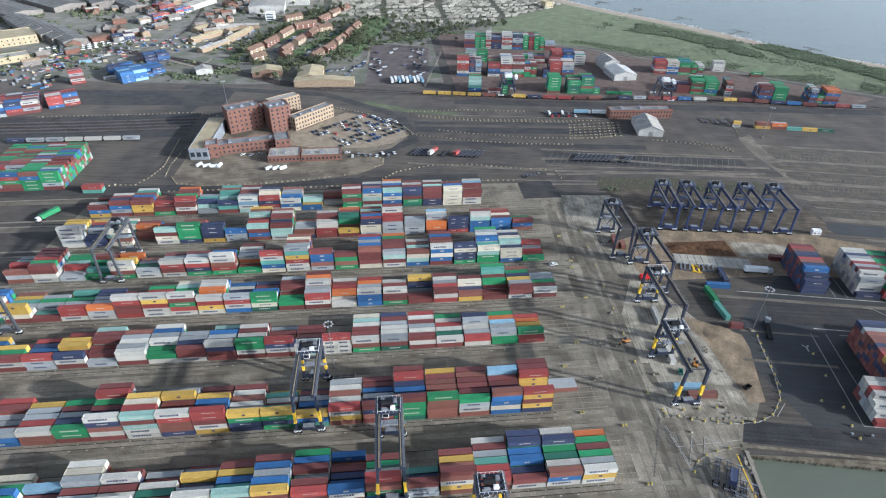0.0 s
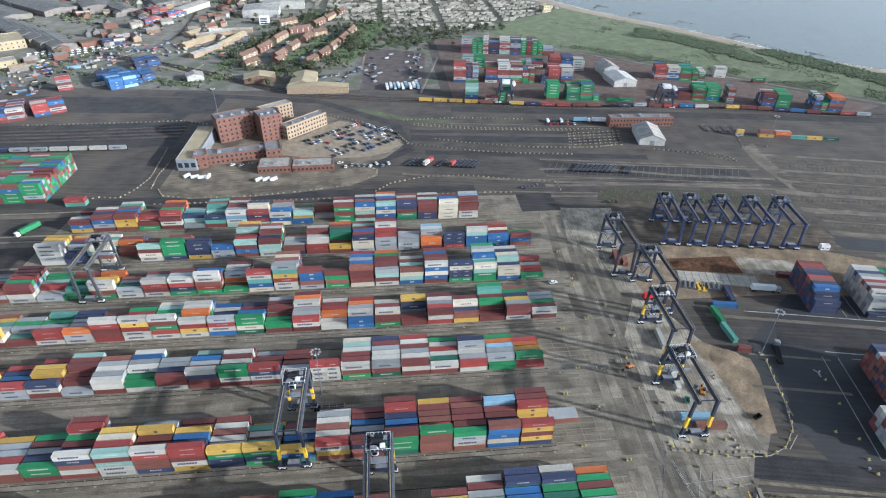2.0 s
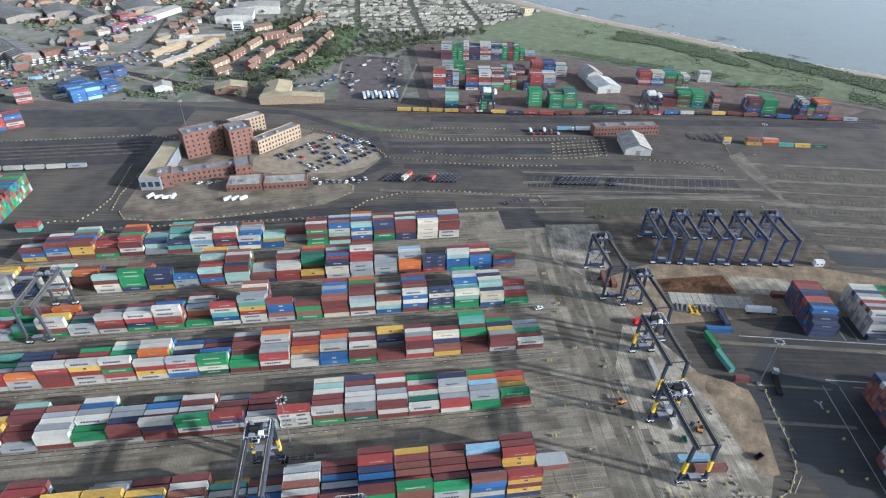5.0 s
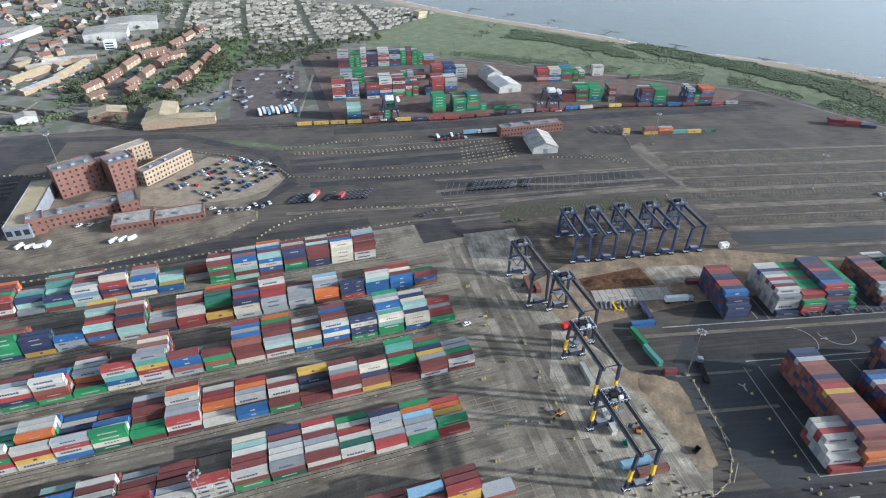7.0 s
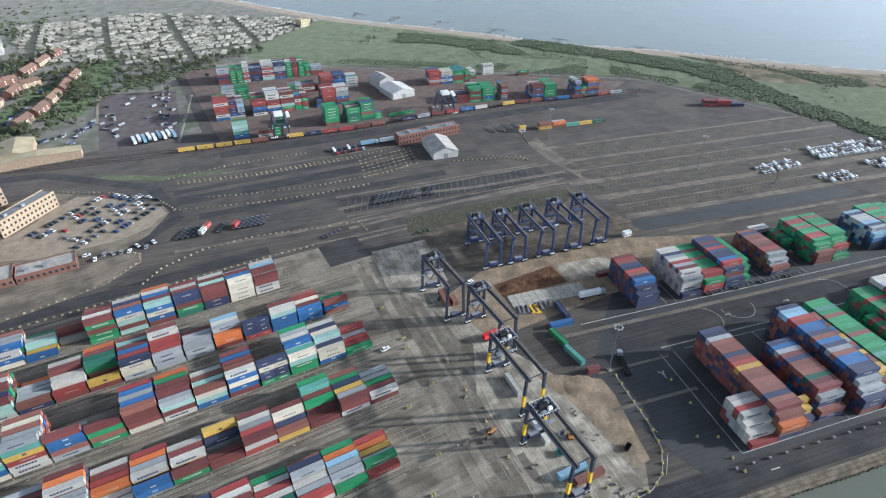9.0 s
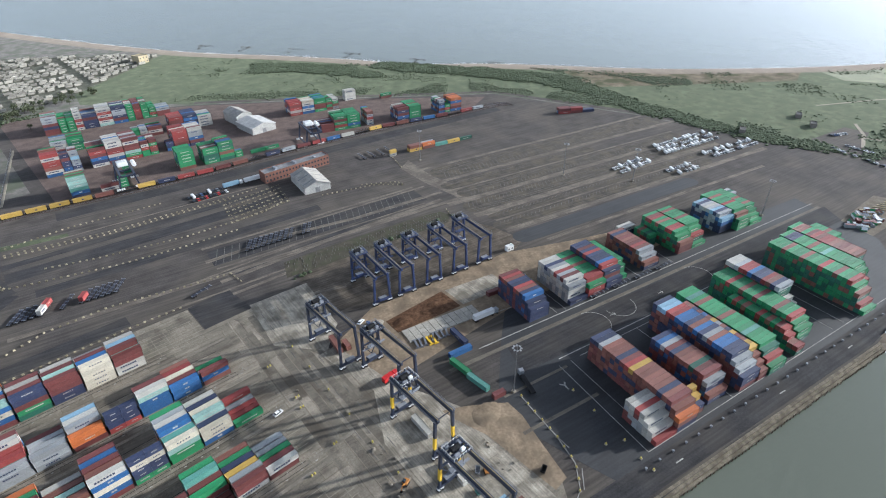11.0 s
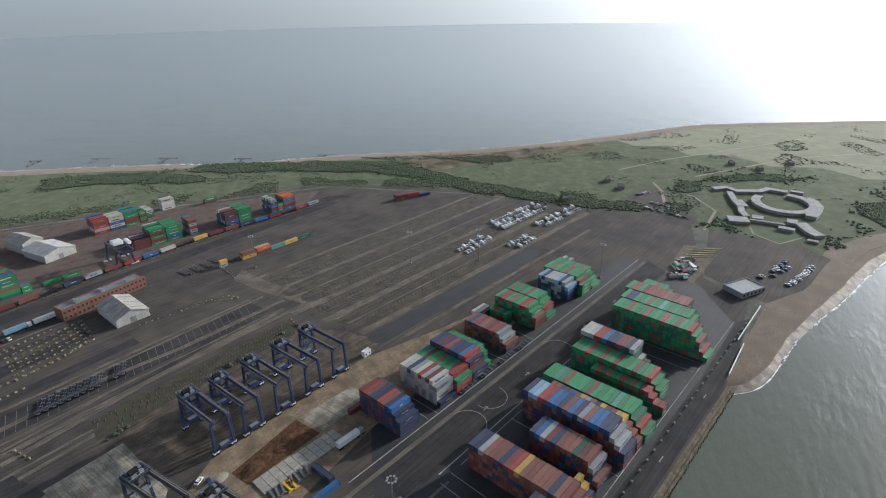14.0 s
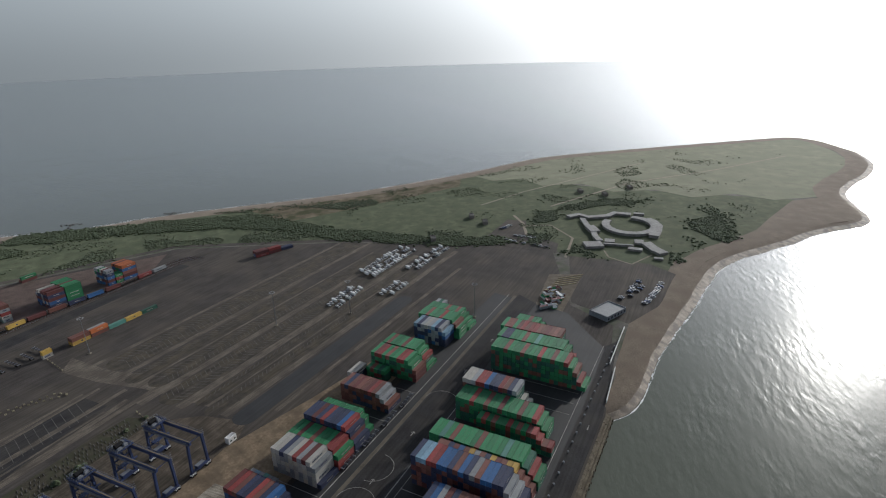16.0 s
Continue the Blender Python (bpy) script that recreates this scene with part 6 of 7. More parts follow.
flat_building("site_cabin", 254.5, 262.4, 5, 2.6, 2.6, -8, white_paint, white_paint, "small white site cabin", 1, 2, (0,), 0.9, 0.8)
gable_building("large_warehouse", -175, 905, 50, 45, 10, 12, 5, far_cladding, pale_roof, "large white warehouse with pale roof", 0, stripes=2)
gable_building("large_warehouse", -150, 960, 60, 40, 10, 12, 5, far_cladding, pale_roof, "large white warehouse with pale roof", 0)
for k, (x, y, w, d, a) in enumerate(((-190, 798, 9, 40, -85), (-187, 752, 9, 62, -17), (-205, 700, 9, 45, -30), (-225, 745, 10, 50, -30), (-215, 780, 9, 44, -60), (-240, 790, 12, 30, -30))):
    gable_building("industrial_unit", x, y, w, d, 4.5, 6, a, pale_brick, tan_roof if k % 2 else pale_roof, "row of small industrial units with pale roof", 0)
gable_building("house", -192, 604, 16, 14, 5, 7, 20, far_cladding, pale_roof, "white low building beside the railway", 0)
gable_building("long_shed", -285, 936, 20, 70, 7, 9, -20, far_cladding, pale_roof, "long white roofed shed by the railway", 0)
hall_wall = material("hall_wall", (0.2, 0.18, 0.16), 0.85, spots=0.15)
hall_roof = material("hall_roof", (0.17, 0.165, 0.155), 0.8, spots=0.2, size=5, fine=0.8, stain=(0.11, 0.11, 0.1), stain_amount=0.6, stain_size=12)
for x, y, w, d, a in ((-455, 800, 26, 84, 40), (-434, 782, 26, 84, 40), (-413, 764, 26, 84, 40), (-392, 746, 26, 84, 40), (-476, 818, 26, 84, 40), (-540, 905, 46, 110, 50), (-500, 950, 46, 110, 50), (-330, 985, 50, 60, 30),
                      (-560, 1010, 50, 90, 40), (-430, 960, 40, 60, 30), (-380, 930, 24, 60, 40)):
    gable_building("factory_hall", x, y, w, d, 7, 9.5, a, hall_wall, hall_roof, "long factory hall with grey ribbed roof", 0, stripes=6)
town = random.Random(41)
for k in range(58):
    x, y = town.uniform(-620, -215), town.uniform(690, 1080)
    if abs(x + 270) < 28 or (-490 < x < -370 and 700 < y < 860) or (-600 < x < -440 and 850 < y < 1010) or (y < 760 and x > -330):
        continue
    gable_building("small_building", x, y, town.uniform(8, 16), town.uniform(10, 26), town.uniform(3.5, 6), town.uniform(6.5, 8.5), town.choice((35, 40, -50, 30)), town.choice((brick, hall_wall, pale_brick)), town.choice((tile_roof, pale_roof, hall_roof, hall_roof)),
                   "small town building with pitched roof", 0)
flat_building("tan_depot", -448, 740, 44, 46, 9, 35, tan_roof, tan_roof, "tan depot building with ribbed roof", 2, 8, (0, 1))
flat_building("tan_depot", -420, 650, 60, 18, 6, 35, tan_roof, pale_roof, "low tan depot building", 1, 8, (0, 1))
flat_building("parking_deck", -162, 846, 12, 12, 9, 0, white_paint, white_paint, "white tower of three open decks", 3, 1, (0, 1), 9, 1.6)

def terrace(x0, y0, x1, y1, n):
    """A terrace of brick houses from end to end: walls, tiled roof, chimneys, windows."""
    a = math.degrees(math.atan2(y1 - y0, x1 - x0))
    length = math.hypot(x1 - x0, y1 - y0)
    b = empty("terraced_house", pose((x0 + x1) / 2, (y0 + y1) / 2, 0.03, 0, 0, a), label="row of brick houses with red-brown tiled roofs", category="house", group="terraced houses")
    bm = bmesh.new()
    sec = [(-4, 0), (4, 0), (4, 5.2), (0, 8.2), (-4, 5.2)]
    p = [bm.verts.new((-length / 2, u, z)) for u, z in sec]
    q = [bm.verts.new((length / 2, u, z)) for u, z in sec]
    bm.faces.new(p[::-1])
    bm.faces.new(q)
    for i in range(5):
        bm.faces.new((p[i], p[(i + 1) % 5], q[(i + 1) % 5], q[i]))
    bmesh.ops.recalc_face_normals(bm, faces=bm.faces)
    walls = part("wall", bm, brick if n % 2 else pale_brick, b)
    for s in (-1, 1):
        bm = bmesh.new()
        box(bm, (-length / 2 - 0.3, 0, 0.03), (length / 2 + 0.3, 5.4, 0.25), m=Matrix.Translation((0, 0, 8.2)) @ (Matrix.Rotation(math.pi, 4, "Z") if s < 0 else Matrix()) @ Matrix.Rotation(-math.atan2(3, 4), 4, "X"))
        part("roof", bm, tile_roof, b)
    for k in range(max(2, int(length / 7))):
        bm = bmesh.new()
        xx = -length / 2 + length * (k + 0.5) / max(2, int(length / 7))
        box(bm, (xx - 0.5, -0.4, 7.4), (xx + 0.5, 0.4, 9.6))
        part("chimney", bm, brick, b)
        for z in (1.2, 3.7):
            for s in (-4.05, 4.05):
                bm = bmesh.new()
                box(bm, (xx - 1.8, s - 0.05, z), (xx - 0.5, s + 0.05, z + 1.2))
                part("window", bm, white_paint, walls)
    return b
for k, (x0, y0, x1, y1) in enumerate(((-160, 668, -148, 692), (-146, 697, -136, 728), (-134, 742, -124, 775), (-121, 668, -114, 690), (-111, 706, -104, 730), (-99, 745, -92, 772), (-85, 645, -76, 666), (-73, 672, -65, 696),
                                      (-63, 704, -55, 730), (-53, 738, -47, 766), (-45, 772, -38, 800), (-122, 788, -96, 806), (-90, 775, -74, 786), (-93, 822, -82, 850), (-80, 856, -70, 884), (-66, 890, -58, 915), (-150, 640, -138, 655),
                                      (-118, 650, -112, 662), (-140, 830, -120, 850))):
    terrace(x0, y0, x1, y1, k)
lawn_pts = ((-112, 660, -60, 780, 18), (-150, 700, -110, 790, 12), (-55, 660, -10, 860, 40), (-180, 640, -150, 690, 20))
for x0, y0, x1, y1, w in lawn_pts:
    d = Vector((x1 - x0, y1 - y0)).normalized()
    n = Vector((-d.y, d.x)) * w / 2
    sheet("garden_lawn", [(x0 - n.x, y0 - n.y), (x1 - n.x, y1 - n.y), (x1 + n.x, y1 + n.y), (x0 + n.x, y0 + n.y)], 0.04, lawn, 0.2, "green lawn between the houses", "grass")

# ---- cars and vans ----
def car(label, mat, van=False):
    c = empty("van" if van else "car", label=label, category="van" if van else "car", group="parked vehicles")
    L, h = (5.6, 2.3) if van else (4.4, 0.95)
    bm = bmesh.new()
    box(bm, (-L / 2, -0.95, 0.3), (L / 2, 0.95, 0.3 + (1.9 if van else 0.65)), bevel=0.15)
    part("body", bm, mat, c)
    bm = bmesh.new()
    if van:
        box(bm, (L / 2 - 1.1, -0.97, 1.3), (L / 2 + 0.02, 0.97, 1.95), bevel=0.1)
    else:
        m0 = [bm.verts.new(p) for p in ((-1.6, -0.85, 0.95), (1.2, -0.85, 0.95), (1.2, 0.85, 0.95), (-1.6, 0.85, 0.95))]
        m1 = [bm.verts.new(p) for p in ((-1.2, -0.7, 1.45), (0.5, -0.7, 1.45), (0.5, 0.7, 1.45), (-1.2, 0.7, 1.45))]
        for i in range(4):
            bm.faces.new((m0[i], m0[(i + 1) % 4], m1[(i + 1) % 4], m1[i]))
        bm.faces.new(m1)
    part("window_band", bm, glass, c)
    if not van:
        bm = bmesh.new()
        box(bm, (-1.2, -0.7, 1.45), (0.5, 0.7, 1.5))
        part("roof", bm, mat, c)
    for x in (-L / 2 + 0.8, L / 2 - 0.8):
        for y in (-0.9, 0.9):
            bm = bmesh.new()
            rod(bm, (x, y - 0.1, 0.32), (x, y + 0.1, 0.32), 0.32, n=10)
            part("wheel", bm, rubber, c)
    return c
black_paint = material("black_paint", (0.02, 0.021, 0.024), 0.3, spots=0.1)
silver_paint = material("silver_paint", (0.35, 0.36, 0.38), 0.35, 0.5, spots=0.05)
blue_car_paint = material("blue_car_paint", (0.03, 0.06, 0.16), 0.3, spots=0.1)
FLEET = [car("dark car parked in a row", black_paint), car("white car parked in a row", white_paint), car("silver car parked in a row", silver_paint), car("dark blue car parked in a row", blue_car_paint),
         car("red car parked in a row", red_paint), car("white van parked on the asphalt", white_paint, True)]
used = set()
def put_car(k, x, y, a, z=0.08):
    if k in used:
        copy_thing(FLEET[k], pose(x, y, z, 0, 0, a))
    else:
        FLEET[k].matrix_basis = pose(x, y, z, 0, 0, a)
        used.add(k)
lanes_r = random.Random(5)
cp = local(-24, 444, 40)
for j in range(7):
    for i in range(26):
        u, v = -34 + 2.75 * i, -24 + 7.6 * j
        x, y = cp(u, v)
        standing = ((x + 30) / 43) ** 2 + ((y - 441) / 36) ** 2 < 0.92 and x > -58 + (y - 444) * -0.55 - 10
        if standing and lanes_r.random() < 0.5:
            put_car(lanes_r.choice((0, 0, 0, 3, 1, 1, 2, 3, 4 if lanes_r.random() < 0.3 else 0)), x, y, 130 + lanes_r.uniform(-4, 4))
for x, y, a in ((-89, 373, 40), (-84, 373, 40), (-79, 373, 40), (-140, 382, 60), (-134, 380, 20), (-129, 379, 10), (-125, 380, 80)):
    put_car(5, x, y, a)
for k in range(14):
    put_car(lanes_r.choice((0, 1, 2, 3)), -112 + 6 * k + lanes_r.uniform(-1, 1), 398.5 + 0.6 * k * (k < 5) + lanes_r.uniform(-2, 2), lanes_r.uniform(0, 180))
for k in range(8):
    put_car(lanes_r.choice((0, 1, 1, 2)), -30 + 4.5 * k, 392 + lanes_r.uniform(-3, 3), lanes_r.uniform(60, 120))
# rows of parked white vans and lorries in the lots
for (x0, y0), (x1, y1), rows_n, gap in (((465, 277), (533, 262), 3, 3.6), ((404, 281), (441, 277), 2, 3.6), ((431, 250), (460, 244), 2, 3.8), ((485, 247), (545, 233), 2, 3.8)):
    d = Vector((x1 - x0, y1 - y0))
    a = math.degrees(math.atan2(d.y, d.x))
    n = int(d.length / gap)
    for r in range(rows_n):
        for k in range(n):
            if lanes_r.random() < 0.82:
                p = Vector((x0, y0)) + d * (k / n) + Vector((-d.y, d.x)).normalized() * (7.5 * r - 4)
                put_car(lanes_r.choice((5, 1, 5, 1, 2)), p.x, p.y, a + 65)
for (x0, y0), (x1, y1), n in (((463, 75), (504, 58), 14), ((457, 58), (502, 42), 18), ((575, 181), (561, 136), 9), ((607, 192), (622, 182), 7), ((470, 68), (500, 54), 6), ((590, 178), (585, 150), 6)):
    for k in range(n):
        if lanes_r.random() < 0.8:
            put_car(lanes_r.choice((0, 1, 1, 2, 2, 3)), x0 + (x1 - x0) * k / n, y0 + (y1 - y0) * k / n + lanes_r.uniform(-1, 1), 60 + lanes_r.uniform(-8, 8))
bm = bmesh.new()
for k in range(70):
    x, y = -385 + 5.5 * (k % 14) - 4 * (k // 14), 668 + 5 * (k % 14) + 9 * (k // 14)
    box(bm, (-2.2, -0.9, 0.3), (2.2, 0.9, 1.0), m=pose(x, y, 0.03, 0, 0, 30 + lanes_r.uniform(-5, 5)))
    box(bm, (-1.3, -0.8, 1.0), (0.9, 0.8, 1.5), m=pose(x, y, 0.03, 0, 0, 30))
tagged(link("far_cars", bm, white_paint), "field of distant parked cars", "car", kind="stuff")
for k in range(12):
    copy_thing(skeletal, pose(*tl((24 if k < 8 else 21 + 5.5 * (k > 9)) + 3.4 * k, 0.5), 0.08, 0, 0, 53 + lanes_r.uniform(-1.5, 1.5)))
for x in (17.5, 20.8, 24.1, 27.4, 30.7, 41, 50, 53.3, 56.6, 59.9, 63.2, 66.5):
    copy_thing(skeletal, pose(x, 396.5 - 0.14 * x, 0.06, 0, 0, 53 + lanes_r.uniform(-1.5, 1.5)))
for x, y, c in ((29.2, 389.6, "W"), (32.6, 394.4, "R"), (48.6, 387.6, "R")):
    single_container(pose(x, y, 1.33, 0, 0, 53), c, HALF, rng)
for k in range(9):
    copy_thing((lorry, white_trailer, grey_lorry)[k % 3], pose(2 + 3.8 * k, 571 + 3 * (k % 2), 0.06, 0, 0, 95))
# depot crane and loader machines
def rail_crane(m):
    """A rail depot crane: a squat portal with a white machine house and a white cab pod on top."""
    c = empty("rail_crane", m, label="squat dark rail crane with a white machine house", category="gantry crane", group="rail cranes")
    for x in (-6.5, 6.5):
        for y in (-10, 10):
            bm = bmesh.new()
            beam(bm, (x, y, 1.4), (x * 0.7, y, 14), 1.3, 1.1)
            part("leg", bm, crane_navy, c)
            bm = bmesh.new()
            for w in (-2.2, -0.8, 0.8, 2.2):
                box(bm, (x + w - 0.6, y - 0.6, 0), (x + w + 0.6, y + 0.6, 1.4), bevel=0.12)
            part("bogie", bm, white_paint, c, "white wheel bogie")
        bm = bmesh.new()
        box(bm, (x - 0.6, -10, 1.5), (x + 0.6, 10, 2.3))
        part("tie_beam", bm, crane_navy, c)
    for x in (-4.6, 4.6):
        bm = bmesh.new()
        box(bm, (x - 0.7, -22, 14), (x + 0.7, 12, 15.6), bevel=0.1)
        part("girder", bm, crane_navy, c)
    for y in (-22, -10, 1, 12):
        bm = bmesh.new()
        box(bm, (-4, y - 0.5, 14.2), (4, y + 0.5, 15.3))
        part("cross_beam", bm, crane_navy, c)
    bm = bmesh.new()
    box(bm, (-3.6, -4.5, 15.7), (3.6, 2.5, 18.6), bevel=0.25)
    for k in range(3):
        box(bm, (-2.4 + 1.8 * k, -3.4, 18.6), (-1.2 + 1.8 * k, 1.4, 18.9))
    part("machine_house", bm, white_paint, c, "white machine house")
    bm = bmesh.new()
    rod(bm, (7.6, -5, 15.6), (7.6, 3, 15.6), 1.5, n=14)
    part("tank", bm, white_paint, c, "white rounded tank")
    return c
yellow_rail_crane = rail_crane(pose(262, 506, 0.06, 0, 0, -12))
copy_thing(yellow_rail_crane, pose(114, 527, 0.06, 0, 0, -7))
# tractor units, box lorries and bare trailers waiting beside the railway
for k in range(9):
    put_car((0, 5, 0, 3, 0, 5, 0, 2, 0)[k], 138 + 3.0 * k, 468.5 - 0.1 * k, 84 + lanes_r.uniform(-4, 4))
    put_car((0, 4, 0, 4, 0, 0, 4, 0, 1)[k], 139 + 3.0 * k, 461.5 - 0.1 * k, 84 + lanes_r.uniform(-4, 4))
for k in range(4):
    copy_thing(skeletal, pose(274 + 8.5 * k, 444 - 0.8 * k + lanes_r.uniform(-2, 2), 0.06, 0, 0, 84 + lanes_r.uniform(-6, 6)))
# a few vans and cars standing on the open concrete
for k, x, y, a in ((1, 86.5, 243, 10), (1, 147, 268, 20), (3, 149, 264, 70)):
    put_car(k, x, y, a, 0.12)

# ---- fort ----
thicket_green = material("bank_grass", (0.05, 0.062, 0.034), 0.92, spots=0.3, size=8, fine=1.2, haze_sheen=0.2)
dune_path = material("dune_path", (0.22, 0.19, 0.145), 0.95, spots=0.25, size=5, fine=0.9, haze_sheen=0.25)
fort = empty("fort", label="low stone fort with a horseshoe court and pale roofs", category="fort")
stone = material("fort_stone", (0.22, 0.21, 0.19), 0.9, spots=0.2, size=5, fine=0.8, haze_sheen=0.2)
fort_roof = material("fort_roof", (0.3, 0.295, 0.28), 0.85, spots=0.2, size=4, fine=0.8, haze_sheen=0.2)
def wing(name, line, width, height, parent):
    """A low wing along a line of points, mitred at its bends: wall, and the roof that lies on it."""
    pts = [Vector((*q, 0)) for q in line]
    for kind, wide, z0, z1, surface in (("wall", width, -0.1, height - 0.35, stone), (name, width + 0.8, height - 0.35, height, fort_roof)):
        left, right = offset_line(pts, -wide / 2), offset_line(pts, wide / 2)
        bm = bmesh.new()
        rings = [[bm.verts.new((q.x, q.y, z)) for q, z in ((l, z0), (r, z0), (r, z1), (l, z1))] for l, r in zip(left, right)]
        for m, n in zip(rings, rings[1:]):
            for i in range(4):
                bm.faces.new((m[i], m[(i + 1) % 4], n[(i + 1) % 4], n[i]))
        bm.faces.new(rings[0])
        bm.faces.new(rings[-1])
        bmesh.ops.recalc_face_normals(bm, faces=bm.faces)
        part(kind, bm, surface, parent)
wing("rampart", [(658, 127), (668, 116), (660, 106), (669, 86), (681, 79), (679, 62)], 7, 2.5, fort)
wing("rampart", [(683, 59), (682, 48)], 4, 2.5, fort)
wing("rampart", [(654, 112), (631, 106), (620, 100), (598, 97), (586, 92)], 5, 2.4, fort)
wing("rampart", [(629, 104), (612, 97)], 9, 2.8, fort)
wing("rampart", [(572, 106), (577, 90)], 13, 2.6, fort)
wing("rampart", [(588, 88), (588, 79)], 8, 2.4, fort)
wing("rampart", [(579.5, 89), (579.5, 62)], 1.6, 2.2, fort)
wing("rampart", [(590, 61), (590, 53)], 9, 2.5, fort)
wing("rampart", [(571, 67), (569, 55)], 5, 2.4, fort)
wing("rampart", [(589, 51), (572, 44), (563, 37)], 9, 2.6, fort)
wing("rampart", [(552, 46), (551, 38.5)], 3, 1.8, fort)
# the horseshoe keep, wide on its seaward side
ring = []
for k in range(25):
    a = radians(62 + 12.2 * k)
    ring.append((640 + 27 * math.cos(a), 64 + 24 * math.sin(a)))
wing("round_keep", ring, 7, 2.8, fort)
wing("round_keep", [(664, 47), (656, 41), (642, 37), (626, 39), (609, 43)], 9, 2.9, fort)
sheet("glacis", [(565, 87), (549, 83), (536, 65), (548, 56), (562, 48), (575, 48)], 0.09, thicket_green, 0.3, "dark mown bank before the fort", "grass")
bars("fort_path", [((565, 88), (549, 84), 1.6), ((549, 84), (536, 65), 1.6), ((536, 65), (562, 47), 1.6), ((657, 186), (631, 172), 3.0), ((631, 172), (595, 163), 3.0), ((540, 121), (594, 118), 2.4), ((594, 118), (630, 143), 2.0), ((630, 143), (622, 168), 2.0),
                   ((700, 150), (830, 60), 3.0), ((830, 60), (930, -60), 3.0), ((930, -60), (1050, -180), 2.4), ((690, 230), (760, 190), 2.4), ((760, 190), (960, 40), 2.4)], dune_path, 0.06, 0.05, "pale trodden path through the grass", "path")
for x, y in ((622, 211), (560, 250), (640, 230), (760, 90), (800, 60), (770, 120)):
    flat_building("coast_hut", x, y, 10, 5, 3, 20, hall_wall, hall_roof, "small grey hut on the coast", 1, 2, (0,))

# ---- groynes ----
rock = material("rock", (0.11, 0.1, 0.09), 0.9, spots=0.25, size=2, fine=0.4)
shore_pts = [(480, 763), (524, 669), (587, 585), (436, 845), (392, 905), (350, 960)]
gr = random.Random(9)
rough = bmesh.new()
bmesh.ops.create_icosphere(rough, subdivisions=1, radius=1.0)
for v in rough.verts:
    v.co *= gr.uniform(0.7, 1.2)
rock_mesh = bpy.data.meshes.new("boulder")
rough.to_mesh(rock_mesh)
rough.free()
rock_mesh.materials.append(rock)
for x, y in shore_pts:
    g = empty("groyne", pose(x - 3, y - 3, -2.6, 0, 0, 33), label="rock groyne reaching into the sea", category="groyne", group="rock groynes")
    for k in range(34):
        ob = new("boulder", rock_mesh)
        ob.parent = g
        u, v = (gr.uniform(-12, 14), gr.gauss(0, 1.5)) if k < 16 else (14 + gr.gauss(0, 1.6), gr.uniform(-13, 13))
        ob.matrix_basis = pose(u, v, gr.uniform(-0.5, 0.2), gr.uniform(0, 360), gr.uniform(0, 360), gr.uniform(0, 360)) @ Matrix.Scale(gr.uniform(0.5, 1.1), 4)

# ---- bay: beach, sea wall ----
rail_wall = empty("sea_wall", label="white sea wall panels behind the beach", category="wall", kind="structure")
for (x0, y0), (x1, y1) in (((331, 83.5), (366, 79)), ((370, 82), (418, 73))):
    bm = bmesh.new()
    beam(bm, (x0, y0, 0.7), (x1, y1, 0.7), 0.45, 1.4)
    part("panel", bm, white_paint, rail_wall)
bars("yard_bars", [((474 + 4.5 * k, 127 - k), (486 + 4.5 * k, 108 - k), 0.7) for k in range(5)], tan_roof, 0.1, 0.5, "long tan timbers stored on the ground", "timber", "stuff")

sheet("upper_beach", [(338, 78), (366, 70), (394, 63), (428, 51), (472, 34), (515, 20), (556, 4), (594, -24), (632, -66), (672, -100), (702, -150), (760, -162), (800, -160), (775, -118), (700, -78), (655, -56), (611, -22), (570, -3), (546, 11), (508, 32), (491, 42), (462, 58), (443, 66), (424, 70), (368, 79)], 0.043, beach, 0.3, "brown shingle behind the bay", "beach")

# ---- static caravans ----
van_rnd = random.Random(13)
verts, faces, mats = [], [], []
cube = [(0, 1, 3, 2), (4, 6, 7, 5), (0, 4, 5, 1), (2, 3, 7, 6), (0, 2, 6, 4), (1, 5, 7, 3)]
CARAVANS = [(-110, 985), (-95, 900), (12, 812), (80, 795), (136, 806), (250, 905), (285, 945), (200, 1010), (60, 1120), (-120, 1120)]
def inside(x, y, poly):
    hit = False
    for (x0, y0), (x1, y1) in zip(poly, poly[1:] + poly[:1]):
        if (y0 > y) != (y1 > y) and x < (x1 - x0) * (y - y0) / (y1 - y0) + x0:
            hit = not hit
    return hit
for j in range(36):
    for i in range(46):
        x, y = -130 + 9.6 * i + 3 * (j % 2) + van_rnd.uniform(-0.6, 0.6), 790 + 9.4 * j + 0.12 * (i - 20) * 9.6 * 0.5
        if not inside(x, y, CARAVANS) or van_rnd.random() < 0.2 or (i % 9 == 4) or (j % 8 == 5):
            continue
        mm = np.array(pose(x, y, 0.05, 0, 0, 9 + van_rnd.uniform(-4, 4)))
        w, l, h = 1.5, van_rnd.uniform(3.0, 4.3), 2.6
        vs = np.array([(a, b, c) for a in (-l, l) for b in (-w, w) for c in (0.3, h)] + [(-l, 0, h + 0.5), (l, 0, h + 0.5)])
        n = len(verts)
        verts += (vs @ mm[:3, :3].T + mm[:3, 3]).tolist()
        fs = cube[:1] + cube[1:2] + [(0, 4, 5, 1), (2, 3, 7, 6), (1, 5, 9, 8), (3, 8, 9, 7), (1, 8, 3), (5, 7, 9)]
        faces += [[k + n for k in f] for f in fs]
mesh = bpy.data.meshes.new("caravans")
mesh.from_pydata(verts, [], faces)
mesh.materials.append(material("caravan_cream", (0.26, 0.245, 0.205), 0.6, spots=0.15, tone=0.45))
